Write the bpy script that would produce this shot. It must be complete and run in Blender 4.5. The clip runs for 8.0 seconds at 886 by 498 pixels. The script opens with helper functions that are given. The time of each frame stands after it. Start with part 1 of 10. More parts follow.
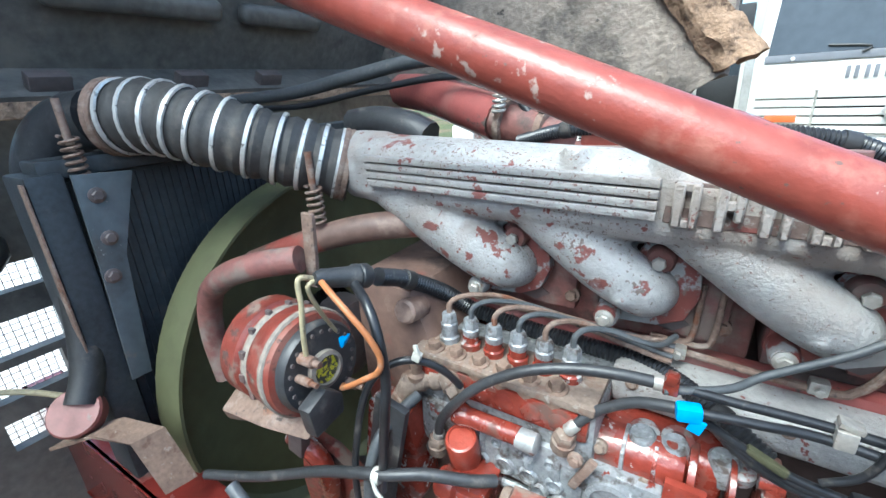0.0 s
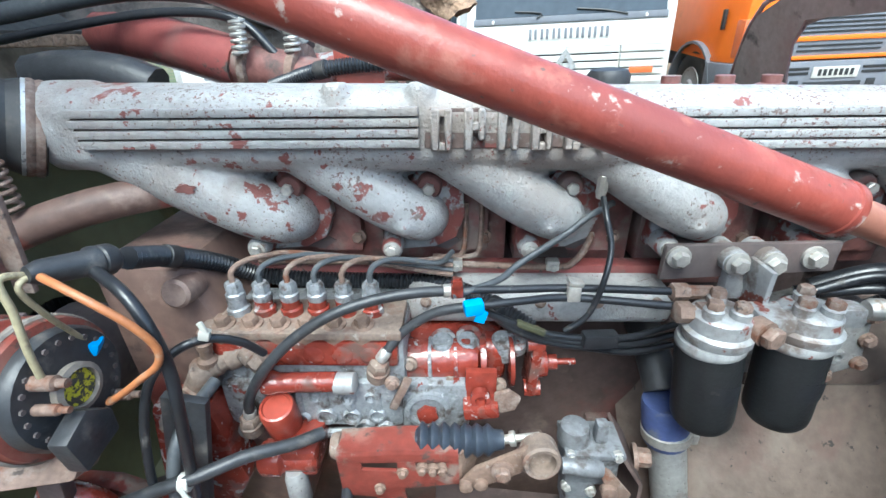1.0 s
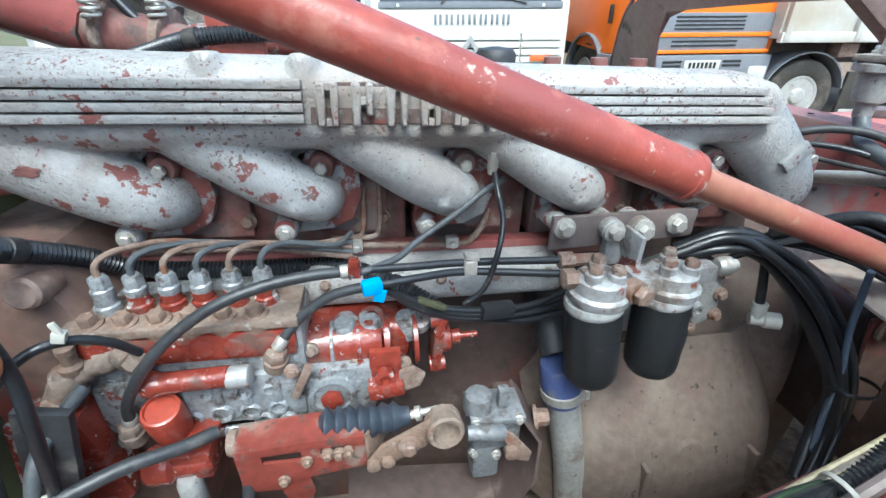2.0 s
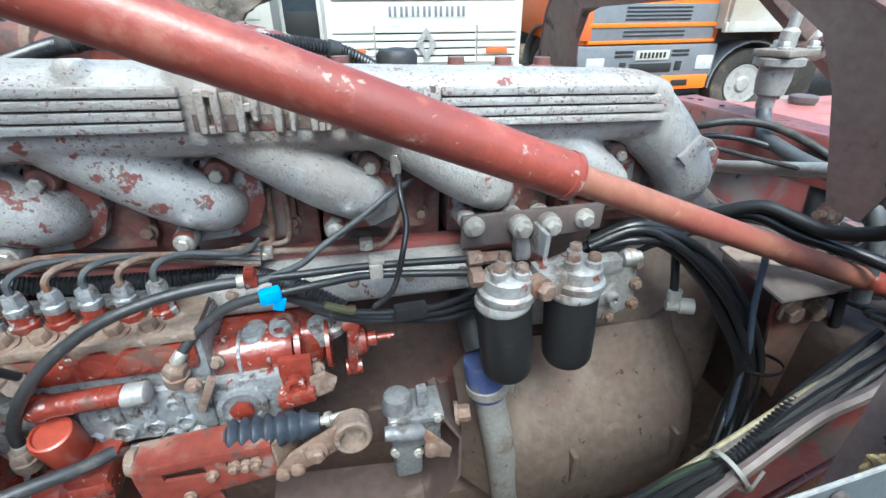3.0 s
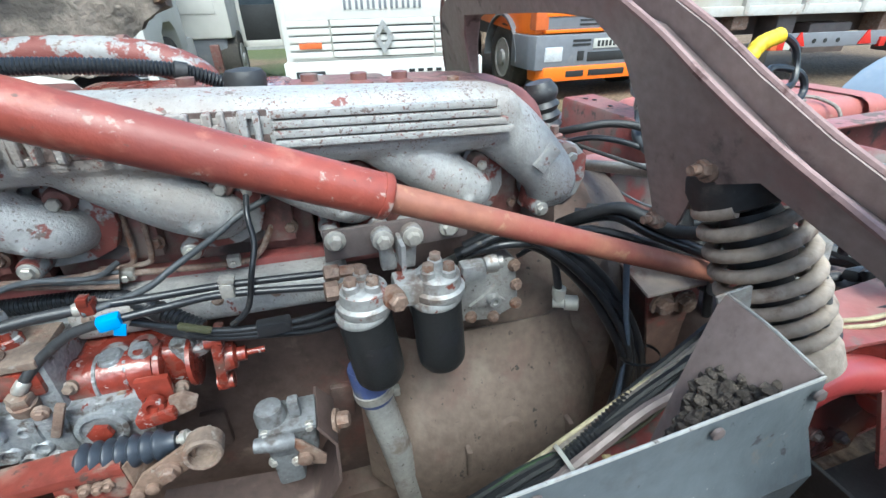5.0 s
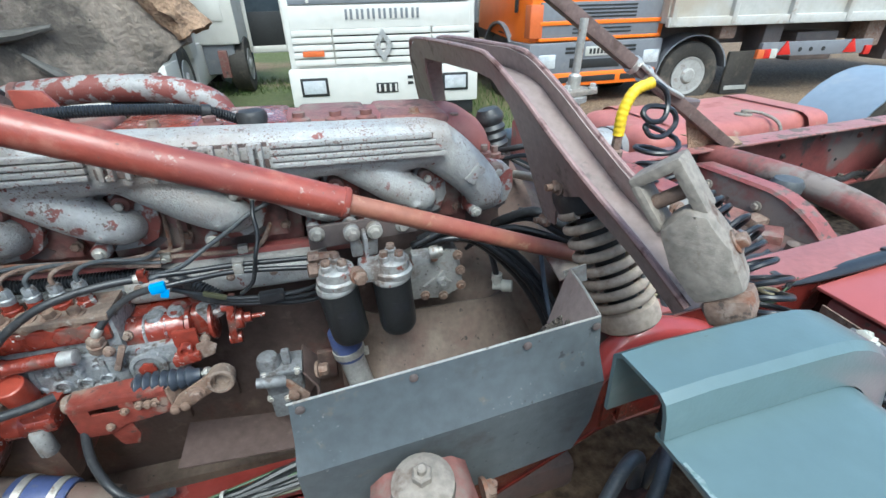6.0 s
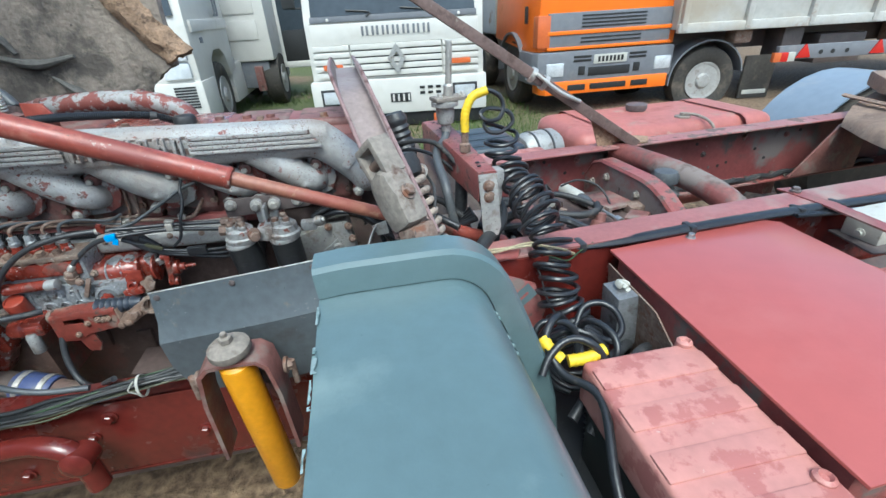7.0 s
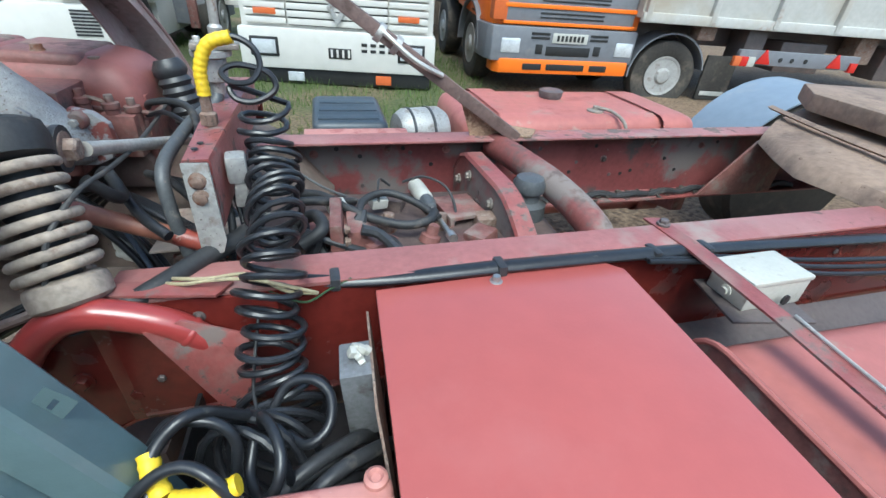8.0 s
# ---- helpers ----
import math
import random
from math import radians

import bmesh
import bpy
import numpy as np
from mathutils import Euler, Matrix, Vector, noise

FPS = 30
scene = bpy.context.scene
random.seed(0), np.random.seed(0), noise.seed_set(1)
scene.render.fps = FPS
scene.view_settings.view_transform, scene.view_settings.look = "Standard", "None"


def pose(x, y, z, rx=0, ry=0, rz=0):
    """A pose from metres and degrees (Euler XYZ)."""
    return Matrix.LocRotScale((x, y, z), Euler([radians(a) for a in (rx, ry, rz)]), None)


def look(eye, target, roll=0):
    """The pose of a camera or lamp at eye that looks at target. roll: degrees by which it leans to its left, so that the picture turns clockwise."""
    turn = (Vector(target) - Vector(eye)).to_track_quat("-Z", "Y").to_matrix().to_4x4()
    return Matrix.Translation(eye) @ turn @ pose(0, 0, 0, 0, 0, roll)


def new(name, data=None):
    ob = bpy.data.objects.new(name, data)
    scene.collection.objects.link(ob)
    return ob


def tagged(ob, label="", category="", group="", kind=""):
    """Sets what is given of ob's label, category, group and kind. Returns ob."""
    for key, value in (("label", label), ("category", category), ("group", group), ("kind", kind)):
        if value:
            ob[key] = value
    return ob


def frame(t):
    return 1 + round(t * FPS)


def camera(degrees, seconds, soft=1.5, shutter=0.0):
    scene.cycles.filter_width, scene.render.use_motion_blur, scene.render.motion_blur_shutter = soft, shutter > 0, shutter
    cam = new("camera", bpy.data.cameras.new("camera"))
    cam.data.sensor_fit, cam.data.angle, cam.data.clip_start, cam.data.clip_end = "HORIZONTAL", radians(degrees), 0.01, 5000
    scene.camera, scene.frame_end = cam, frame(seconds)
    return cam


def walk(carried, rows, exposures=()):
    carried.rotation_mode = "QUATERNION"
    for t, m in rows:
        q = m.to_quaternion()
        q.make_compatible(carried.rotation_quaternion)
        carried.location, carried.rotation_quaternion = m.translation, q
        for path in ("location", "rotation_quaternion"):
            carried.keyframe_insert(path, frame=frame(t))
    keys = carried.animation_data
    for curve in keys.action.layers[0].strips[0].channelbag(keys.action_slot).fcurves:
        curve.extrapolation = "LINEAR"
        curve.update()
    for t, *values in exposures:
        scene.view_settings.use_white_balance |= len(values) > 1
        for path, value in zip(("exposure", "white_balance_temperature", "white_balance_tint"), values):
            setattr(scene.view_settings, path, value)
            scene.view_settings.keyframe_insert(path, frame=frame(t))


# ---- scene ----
cam = camera(90.72, 8.0)
ROWS = [
    (0.0, 0.0820, 0.2407, 1.4192, 69.878, 3.240, 32.126),
    (0.5, 0.0759, 0.2295, 1.3979, 66.116, 2.113, 14.448),
    (1.0, 0.0750, 0.2282, 1.3881, 64.033, 2.610, 1.552),
    (1.5, 0.0823, 0.2248, 1.3803, 63.064, 1.517, -5.111),
    (2.0, 0.1017, 0.2240, 1.3753, 62.111, 0.187, -9.225),
    (2.2, 0.1178, 0.2206, 1.3677, 62.469, -0.044, -10.403),
    (3.5, 0.2358, 0.2051, 1.4033, 60.208, 0.912, -14.887),
    (4.0, 0.2720, 0.1958, 1.4120, 60.034, 1.154, -15.894),
    (4.5, 0.3097, 0.1905, 1.4192, 59.929, 1.325, -16.403),
    (5.0, 0.3708, 0.1622, 1.4224, 59.831, 1.285, -16.783),
    (5.2, 0.3884, 0.1455, 1.4368, 59.656, 1.063, -16.986),
    (6.3, 0.4426, -0.1995, 1.5562, 60.229, 1.542, -14.999),
    (6.5, 0.4971, -0.2853, 1.5666, 60.559, 1.949, -13.850),
    (7.0, 0.7759, -0.4797, 1.5602, 61.167, 2.985, -10.985),
    (7.5, 1.0800, -0.4068, 1.5128, 60.914, 1.817, -11.762),
    (8.0, 1.3282, -0.2097, 1.4855, 57.419, -3.854, -11.954),
]
LIGHT = [(0.0, 1.80, 5500), (0.5, 1.82, 5440), (1.0, 1.75, 5440), (1.5, 1.68, 5450), (2.0, 1.63, 5490), (3.5, 1.55, 5590), (5.0, 1.42, 5580), (6.5, 1.06, 5550), (7.5, 0.98, 5550), (8.0, 0.99, 5500)]
walk(cam, [(row[0], pose(*row[1:])) for row in ROWS], [(t, stops, kelvin, -5) for t, stops, kelvin in LIGHT])

# ---- light ----
SUN_ELEVATION, SUN_TURN = 59.0, 186.0
world = bpy.data.worlds.new("sky")
scene.world = world
world.use_nodes = True
wn = world.node_tree.nodes
wn.clear()
sky = wn.new("ShaderNodeTexSky")
sky.sky_type = "NISHITA"
sky.sun_disc = False
sky.sun_elevation = radians(SUN_ELEVATION)
sky.sun_rotation = radians(SUN_TURN)
sky.air_density, sky.dust_density, sky.ozone_density = 1.0, 4.0, 1.0
sky_bg = wn.new("ShaderNodeBackground")
sky_bg.inputs["Strength"].default_value = 0.15
sky_out = wn.new("ShaderNodeOutputWorld")
world.node_tree.links.new(sky.outputs[0], sky_bg.inputs["Color"])
world.node_tree.links.new(sky_bg.outputs[0], sky_out.inputs["Surface"])
sun_data = bpy.data.lights.new("sun", "SUN")
sun_data.energy, sun_data.angle, sun_data.color = 1.3, radians(28), (1.0, 0.97, 0.93)
sun = new("sun", sun_data)
# the veiled sun stands high over the near side of the truck
sun_from = Vector((math.sin(radians(SUN_TURN)) * math.cos(radians(SUN_ELEVATION)),
                   math.cos(radians(SUN_TURN)) * math.cos(radians(SUN_ELEVATION)),
                   math.sin(radians(SUN_ELEVATION))))
sun.matrix_world = look(sun_from * 30, (0, 0, 0))

# ---- small tools ----
MATS = {}


def V(*p):
    return Vector(p[0]) if len(p) == 1 else Vector(p)


def material(name, colour, rough=0.5, metal=0.0, patches=(), grain=0.25, scale=30.0, bump=0.15, bump_scale=120.0, fine=0.06, coat=0.0, rand=0.0):
    """A painted, metal or rubber surface: base colour with soft variation, sharp-edged patches
    (colour, scale, threshold, softness, roughness and, where they cluster, the clusters' scale) of chipped paint, rust or dirt, and fine relief."""
    m = bpy.data.materials.new(name)
    m.use_nodes = True
    nt = m.node_tree
    n, ln = nt.nodes, nt.links
    bsdf = n["Principled BSDF"]
    tc = n.new("ShaderNodeTexCoord")
    src = tc.outputs["Object"]
    big = n.new("ShaderNodeTexNoise")
    big.inputs["Scale"].default_value = scale * 0.25
    big.inputs["Detail"].default_value = 6
    ln.new(src, big.inputs["Vector"])
    mid = n.new("ShaderNodeTexNoise")
    mid.inputs["Scale"].default_value = scale * 2.5
    mid.inputs["Detail"].default_value = 4
    ln.new(src, mid.inputs["Vector"])
    add = n.new("ShaderNodeMath")
    add.operation = "ADD"
    ln.new(big.outputs["Fac"], add.inputs[0])
    ln.new(mid.outputs["Fac"], add.inputs[1])
    ramp = n.new("ShaderNodeMapRange")
    ramp.inputs["From Min"].default_value, ramp.inputs["From Max"].default_value = 0.7, 1.3
    ramp.inputs["To Min"].default_value, ramp.inputs["To Max"].default_value = 1 - grain, 1 + grain
    ln.new(add.outputs[0], ramp.inputs["Value"])
    mul = n.new("ShaderNodeVectorMath")
    mul.operation = "SCALE"
    mul.inputs[0].default_value = colour
    ln.new(ramp.outputs[0], mul.inputs["Scale"])
    if rand:
        info = n.new("ShaderNodeObjectInfo")
        vary = n.new("ShaderNodeMapRange")
        vary.inputs["To Min"].default_value, vary.inputs["To Max"].default_value = 1 - rand, 1 + rand
        ln.new(info.outputs["Random"], vary.inputs["Value"])
        mul2 = n.new("ShaderNodeVectorMath")
        mul2.operation = "SCALE"
        ln.new(mul.outputs[0], mul2.inputs[0])
        ln.new(vary.outputs[0], mul2.inputs["Scale"])
        col = mul2.outputs[0]
    else:
        col = mul.outputs[0]
    rough_value = None
    for i, (pc, ps, th, soft, pr, *where) in enumerate(patches):
        noise_node = n.new("ShaderNodeTexNoise")
        noise_node.inputs["Scale"].default_value = ps
        noise_node.inputs["Detail"].default_value = 7
        noise_node.inputs["Roughness"].default_value = 0.62
        off = n.new("ShaderNodeVectorMath")
        off.inputs[1].default_value = (3.7 * i + 1.3, 1.9 * i, 5.1 * i)
        ln.new(src, off.inputs[0])
        ln.new(off.outputs[0], noise_node.inputs["Vector"])
        mask = n.new("ShaderNodeMapRange")
        mask.inputs["From Min"].default_value, mask.inputs["From Max"].default_value = th, th + soft
        ln.new(noise_node.outputs["Fac"], mask.inputs["Value"])
        if where:      # the patches come in clusters of this scale
            spread = n.new("ShaderNodeTexNoise")
            spread.inputs["Scale"].default_value = where[0]
            spread.inputs["Detail"].default_value = 3
            ln.new(off.outputs[0], spread.inputs["Vector"])
            shift = n.new("ShaderNodeMath")
            shift.operation = "MULTIPLY_ADD"
            ln.new(spread.outputs["Fac"], shift.inputs[0])
            shift.inputs[1].default_value = 0.5
            ln.new(noise_node.outputs["Fac"], shift.inputs[2])
            less = n.new("ShaderNodeMath")
            less.operation = "SUBTRACT"
            ln.new(shift.outputs[0], less.inputs[0])
            less.inputs[1].default_value = 0.25
            ln.new(less.outputs[0], mask.inputs["Value"])
        mix = n.new("ShaderNodeMix")
        mix.data_type = "RGBA"
        ln.new(mask.outputs[0], mix.inputs["Factor"])
        ln.new(col, mix.inputs["A"])
        mix.inputs["B"].default_value = (*pc, 1)
        col = mix.outputs["Result"]
        rmix = n.new("ShaderNodeMix")
        ln.new(mask.outputs[0], rmix.inputs["Factor"])
        if rough_value is None:
            rmix.inputs["A"].default_value = rough
        else:
            ln.new(rough_value, rmix.inputs["A"])
        rmix.inputs["B"].default_value = pr
        rough_value = rmix.outputs["Result"]
    ln.new(col, bsdf.inputs["Base Color"])
    if rough_value is None:
        bsdf.inputs["Roughness"].default_value = rough
    else:
        ln.new(rough_value, bsdf.inputs["Roughness"])
    bsdf.inputs["Metallic"].default_value = metal
    bsdf.inputs["Coat Weight"].default_value = coat
    if bump:
        fine_noise = n.new("ShaderNodeTexNoise")
        fine_noise.inputs["Scale"].default_value = bump_scale
        fine_noise.inputs["Detail"].default_value = 5
        ln.new(src, fine_noise.inputs["Vector"])
        bn = n.new("ShaderNodeBump")
        bn.inputs["Strength"].default_value = bump
        bn.inputs["Distance"].default_value = fine * 0.05
        ln.new(fine_noise.outputs["Fac"], bn.inputs["Height"])
        ln.new(bn.outputs[0], bsdf.inputs["Normal"])
    MATS[name] = m
    return m


def thing(name, at, label, category, group="", kind=""):
    ob = new(name)
    ob.location = at
    ob.empty_display_size = 0.05
    return tagged(ob, label, category, group, kind)


def finish(bm, name, mat, smooth=40):
    bmesh.ops.recalc_face_normals(bm, faces=bm.faces)
    me = bpy.data.meshes.new(name)
    bm.to_mesh(me)
    bm.free()
    me.materials.append(mat)
    if smooth:
        me.polygons.foreach_set("use_smooth", [True] * len(me.polygons))
        me.set_sharp_from_angle(angle=radians(smooth))
    return me


def part(name, bm, mat, parent=None, label="", smooth=40):
    """Links a bmesh, given in world coordinates, as one mesh under its thing."""
    ob = new(name, finish(bm, name, mat, smooth))
    if parent is not None:
        ob.parent = parent
        ob.matrix_parent_inverse = world_of(parent).inverted()
    if label:
        ob["label"] = label
    return ob


def world_of(ob):
    m = ob.matrix_basis.copy()
    if ob.parent is not None:
        m = world_of(ob.parent) @ ob.matrix_parent_inverse @ m
    return m


def solo(name, bm, mat, label, category, group="", kind="", smooth=40):
    return tagged(part(name, bm, mat, None, "", smooth), label, category, group, kind)


def bm_new():
    return bmesh.new()


def basis(direction, hint=(0, 0, 1)):
    d = V(direction).normalized()
    h = V(hint)
    if abs(d.dot(h.normalized())) > 0.98:
        h = V(1, 0, 0)
    u = d.cross(h).normalized()
    return u, d.cross(u).normalized() * -1, d


def box(bm, at, size, rot=(0, 0, 0), bevel=0.0, m=None, seg=2):
    """A bevelled box: centre, size, degrees."""
    t = (pose(*at, *rot) if m is None else m @ pose(*at, *rot)) @ Matrix.Diagonal((*size, 1))
    made = bmesh.ops.create_cube(bm, size=1.0, matrix=t)
    if bevel:
        edges = {e for v in made["verts"] for e in v.link_edges}
        bmesh.ops.bevel(bm, geom=list(edges), offset=bevel, segments=seg, profile=0.6, affect="EDGES")
    return bm


def spline(points, steps=6):
    """Points along a smooth curve through those given."""
    p = [V(q) for q in points]
    if len(p) < 3:
        return p
    p = [p[0] * 2 - p[1]] + p + [p[-1] * 2 - p[-2]]
    out = []
    for i in range(1, len(p) - 2):
        for k in range(steps):
            t = k / steps
            a, b, c, d = p[i - 1], p[i], p[i + 1], p[i + 2]
            out.append(0.5 * ((2 * b) + (c - a) * t + (2 * a - 5 * b + 4 * c - d) * t * t + (3 * b - a - 3 * c + d) * t ** 3))
    out.append(p[-2])
    return out


def tube(bm, points, r, seg=10, steps=6, caps=True, flat=1.0, closed=False):
    """A round tube along a smooth curve. r: one radius, or one for each given point."""
    pts = spline(points, steps) if steps > 1 else [V(q) for q in points]
    n = len(pts)
    if isinstance(r, (list, tuple)):
        k = np.linspace(0, len(r) - 1, n)
        radii = np.interp(k, range(len(r)), r)
    else:
        radii = [r] * n
    tangent = [(pts[min(i + 1, n - 1)] - pts[max(i - 1, 0)]).normalized() for i in range(n)]
    u, w, _ = basis(tangent[0])
    rings = []
    for i in range(n):
        d = tangent[i]
        u = (u - d * u.dot(d)).normalized()
        w = d.cross(u)
        rings.append([bm.verts.new(pts[i] + (u * math.cos(a) + w * math.sin(a) * flat) * radii[i])
                      for a in (2 * math.pi * k / seg for k in range(seg))])
    for a, b in zip(rings, rings[1:]):
        for k in range(seg):
            bm.faces.new((a[k], a[(k + 1) % seg], b[(k + 1) % seg], b[k]))
    if caps:
        bm.faces.new(rings[0][::-1])
        bm.faces.new(rings[-1])
    return bm


def lathe(bm, at, axis, profile, seg=20, hint=(0, 0, 1), caps=True):
    """A turned form: (radius, height along the axis) pairs."""
    u, w, d = basis(axis, hint)
    at = V(at)
    rings = [[bm.verts.new(at + d * h + (u * math.cos(a) + w * math.sin(a)) * max(r, 1e-4))
              for a in (2 * math.pi * k / seg for k in range(seg))] for r, h in profile]
    for a, b in zip(rings, rings[1:]):
        for k in range(seg):
            bm.faces.new((a[k], a[(k + 1) % seg], b[(k + 1) % seg], b[k]))
    if caps:
        bm.faces.new(rings[0][::-1])
        bm.faces.new(rings[-1])
    return bm


def prism(bm, outline, depth, bevel=0.0):
    """A plate: a flat outline of 3D points, given thickness by the vector depth."""
    d = V(depth)
    a = [bm.verts.new(V(p)) for p in outline]
    b = [bm.verts.new(V(p) + d) for p in outline]
    n = len(a)
    faces = [bm.faces.new(a[::-1]), bm.faces.new(b)]
    faces += [bm.faces.new((a[i], a[(i + 1) % n], b[(i + 1) % n], b[i])) for i in range(n)]
    if bevel:
        bmesh.ops.recalc_face_normals(bm, faces=faces)
        edges = {e for f in faces for e in f.edges}
        bmesh.ops.bevel(bm, geom=list(edges), offset=bevel, segments=2, profile=0.6, affect="EDGES")
    return bm


def sheet(bm, rows, thick):
    """A bent sheet: rows of points (all rows alike in number), thickened along its normals."""
    grid = [[bm.verts.new(V(p)) for p in row] for row in rows]
    faces = [bm.faces.new((grid[i][j], grid[i][j + 1], grid[i + 1][j + 1], grid[i + 1][j]))
             for i in range(len(grid) - 1) for j in range(len(grid[0]) - 1)]
    bmesh.ops.recalc_face_normals(bm, faces=faces)
    bmesh.ops.solidify(bm, geom=faces, thickness=thick)
    return bm


def hexbolt(bm, at, axis, r=0.008, h=0.007, washer=True, turn=0.3):
    u, w, d = basis(axis)
    at = V(at)
    if washer:
        lathe(bm, at - d * 0.004, d, [(r * 1.45, 0), (r * 1.45, 0.006), (r * 1.3, 0.0068)], 14)
    rings = []
    for k, s in ((0, 1.0), (h * 0.8, 1.0), (h, 0.82)):
        rings.append([bm.verts.new(at + d * (k + 0.002) + (u * math.cos(a) + w * math.sin(a)) * r * s)
                      for a in (turn + math.pi / 3 * i for i in range(6))])
    for a, b in zip(rings, rings[1:]):
        for k in range(6):
            bm.faces.new((a[k], a[(k + 1) % 6], b[(k + 1) % 6], b[k]))
    bm.faces.new(rings[-1])
    return bm


def helix(path, r, turns, per=14, start=0.0, grow=None):
    """Points of a coil wound round a smooth path."""
    pts = spline(path, 12)
    n = int(turns * per)
    out = []
    u, w, _ = basis(pts[1] - pts[0])
    for i in range(n + 1):
        s = i / n * (len(pts) - 1)
        k = min(int(s), len(pts) - 2)
        p = pts[k].lerp(pts[k + 1], s - k)
        d = (pts[min(k + 2, len(pts) - 1)] - pts[max(k - 1, 0)]).normalized()
        u = (u - d * u.dot(d)).normalized()
        w = d.cross(u)
        a = start + 2 * math.pi * i / per
        rr = r if grow is None else r * (1 + grow * math.sin(i * 0.37))
        out.append(p + (u * math.cos(a) + w * math.sin(a)) * rr)
    return out


def ribbed(bm, points, r, pitch, depth, seg=14):
    """A corrugated hose along a smooth curve."""
    pts = spline(points, 10)
    length = sum((b - a).length for a, b in zip(pts, pts[1:]))
    n = max(4, int(length / pitch * 4))
    acc, out, radii = 0.0, [], []
    seglen = [(b - a).length for a, b in zip(pts, pts[1:])]
    for i in range(n + 1):
        want = length * i / n
        acc, k = 0.0, 0
        while k < len(seglen) - 1 and acc + seglen[k] < want:
            acc += seglen[k]
            k += 1
        t = (want - acc) / max(seglen[k], 1e-6)
        out.append(pts[k].lerp(pts[k + 1], min(t, 1)))
        radii.append(r + depth * (1, 0, -1, 0)[i % 4])
    tangent = [(out[min(i + 1, n)] - out[max(i - 1, 0)]).normalized() for i in range(n + 1)]
    u, w, _ = basis(tangent[0])
    rings = []
    for i in range(n + 1):
        d = tangent[i]
        u = (u - d * u.dot(d)).normalized()
        w = d.cross(u)
        rings.append([bm.verts.new(out[i] + (u * math.cos(a) + w * math.sin(a)) * radii[i])
                      for a in (2 * math.pi * k / seg for k in range(seg))])
    for a, b in zip(rings, rings[1:]):
        for k in range(seg):
            bm.faces.new((a[k], a[(k + 1) % seg], b[(k + 1) % seg], b[k]))
    bm.faces.new(rings[0][::-1])
    bm.faces.new(rings[-1])
    return bm


def writing(text, m, size, depth, mat, parent, name, label=""):
    """Raised letters in the built-in font, turned into a mesh part."""
    cu = bpy.data.curves.new(name, "FONT")
    cu.body, cu.size, cu.extrude, cu.align_x = text, size, depth, "LEFT"
    tmp = bpy.data.objects.new(name, cu)
    me = bpy.data.meshes.new_from_object(tmp)
    bpy.data.objects.remove(tmp)
    me.transform(m)
    me.materials.append(mat)
    ob = new(name, me)
    if parent is not None:
        ob.parent = parent
        ob.matrix_parent_inverse = world_of(parent).inverted()
    if label:
        ob["label"] = label
    return ob

# ---- materials ----
SILVER = material("silver_paint", (0.365, 0.36, 0.35), 0.46, 0.06, [((0.29, 0.25, 0.222), 5, 0.50, 0.2, 0.65), ((0.20, 0.072, 0.06), 13, 0.655, 0.02, 0.6), ((0.19, 0.12, 0.105), 220, 0.62, 0.05, 0.8, 7), ((0.20, 0.072, 0.06), 42, 0.645, 0.025, 0.6, 5), ((0.18, 0.145, 0.13), 130, 0.65, 0.04, 0.8, 14), ((0.44, 0.44, 0.44), 12, 0.58, 0.15, 0.40)], 0.18, 40, 0.4, 260, 0.12)
SILVER_CLEAN = material("silver_cast", (0.37, 0.37, 0.365), 0.45, 0.35, [((0.22, 0.07, 0.05), 26, 0.645, 0.03, 0.6, 9), ((0.19, 0.155, 0.135), 22, 0.50, 0.12, 0.75), ((0.44, 0.44, 0.43), 30, 0.62, 0.08, 0.35)], 0.22, 40, 0.2, 220)
RED_STRUT = material("red_strut", (0.262, 0.060, 0.043), 0.33, 0.0, [((0.215, 0.052, 0.042), 5, 0.52, 0.12, 0.5), ((0.355, 0.125, 0.09), 20, 0.56, 0.10, 0.65), ((0.42, 0.31, 0.265), 55, 0.67, 0.06, 0.8, 9), ((0.15, 0.09, 0.075), 90, 0.66, 0.04, 0.8)], 0.2, 25, 0.2, 160)
RUST_ROD = material("rusty_rod", (0.315, 0.132, 0.088), 0.42, 0.0, [((0.27, 0.078, 0.060), 6, 0.48, 0.15, 0.5), ((0.42, 0.25, 0.16), 26, 0.6, 0.1, 0.7)], 0.2, 25, 0.15, 160)
RED_GLOSS = material("red_gloss", (0.195, 0.032, 0.020), 0.25, 0.0, [((0.115, 0.066, 0.052), 18, 0.53, 0.12, 0.6), ((0.36, 0.35, 0.34), 26, 0.635, 0.02, 0.45, 9), ((0.42, 0.41, 0.39), 110, 0.69, 0.02, 0.5, 12)], 0.3, 30, 0.5, 70, 0.10, coat=0.4)
RED_DULL = material("red_primer", (0.18, 0.078, 0.067), 0.5, 0.0, [((0.22, 0.17, 0.145), 14, 0.50, 0.12, 0.85), ((0.28, 0.12, 0.10), 8, 0.58, 0.12, 0.45), ((0.075, 0.058, 0.052), 7, 0.58, 0.08, 0.8)], 0.28, 30, 0.35, 120)
RED_FRAME = material("red_frame", (0.235, 0.068, 0.062), 0.36, 0.0, [((0.33, 0.165, 0.148), 3, 0.50, 0.25, 0.5), ((0.24, 0.165, 0.145), 5, 0.53, 0.20, 0.75), ((0.17, 0.130, 0.115), 15, 0.575, 0.07, 0.8, 1.7), ((0.10, 0.078, 0.07), 48, 0.63, 0.05, 0.8, 3)], 0.2, 22, 0.2, 140)
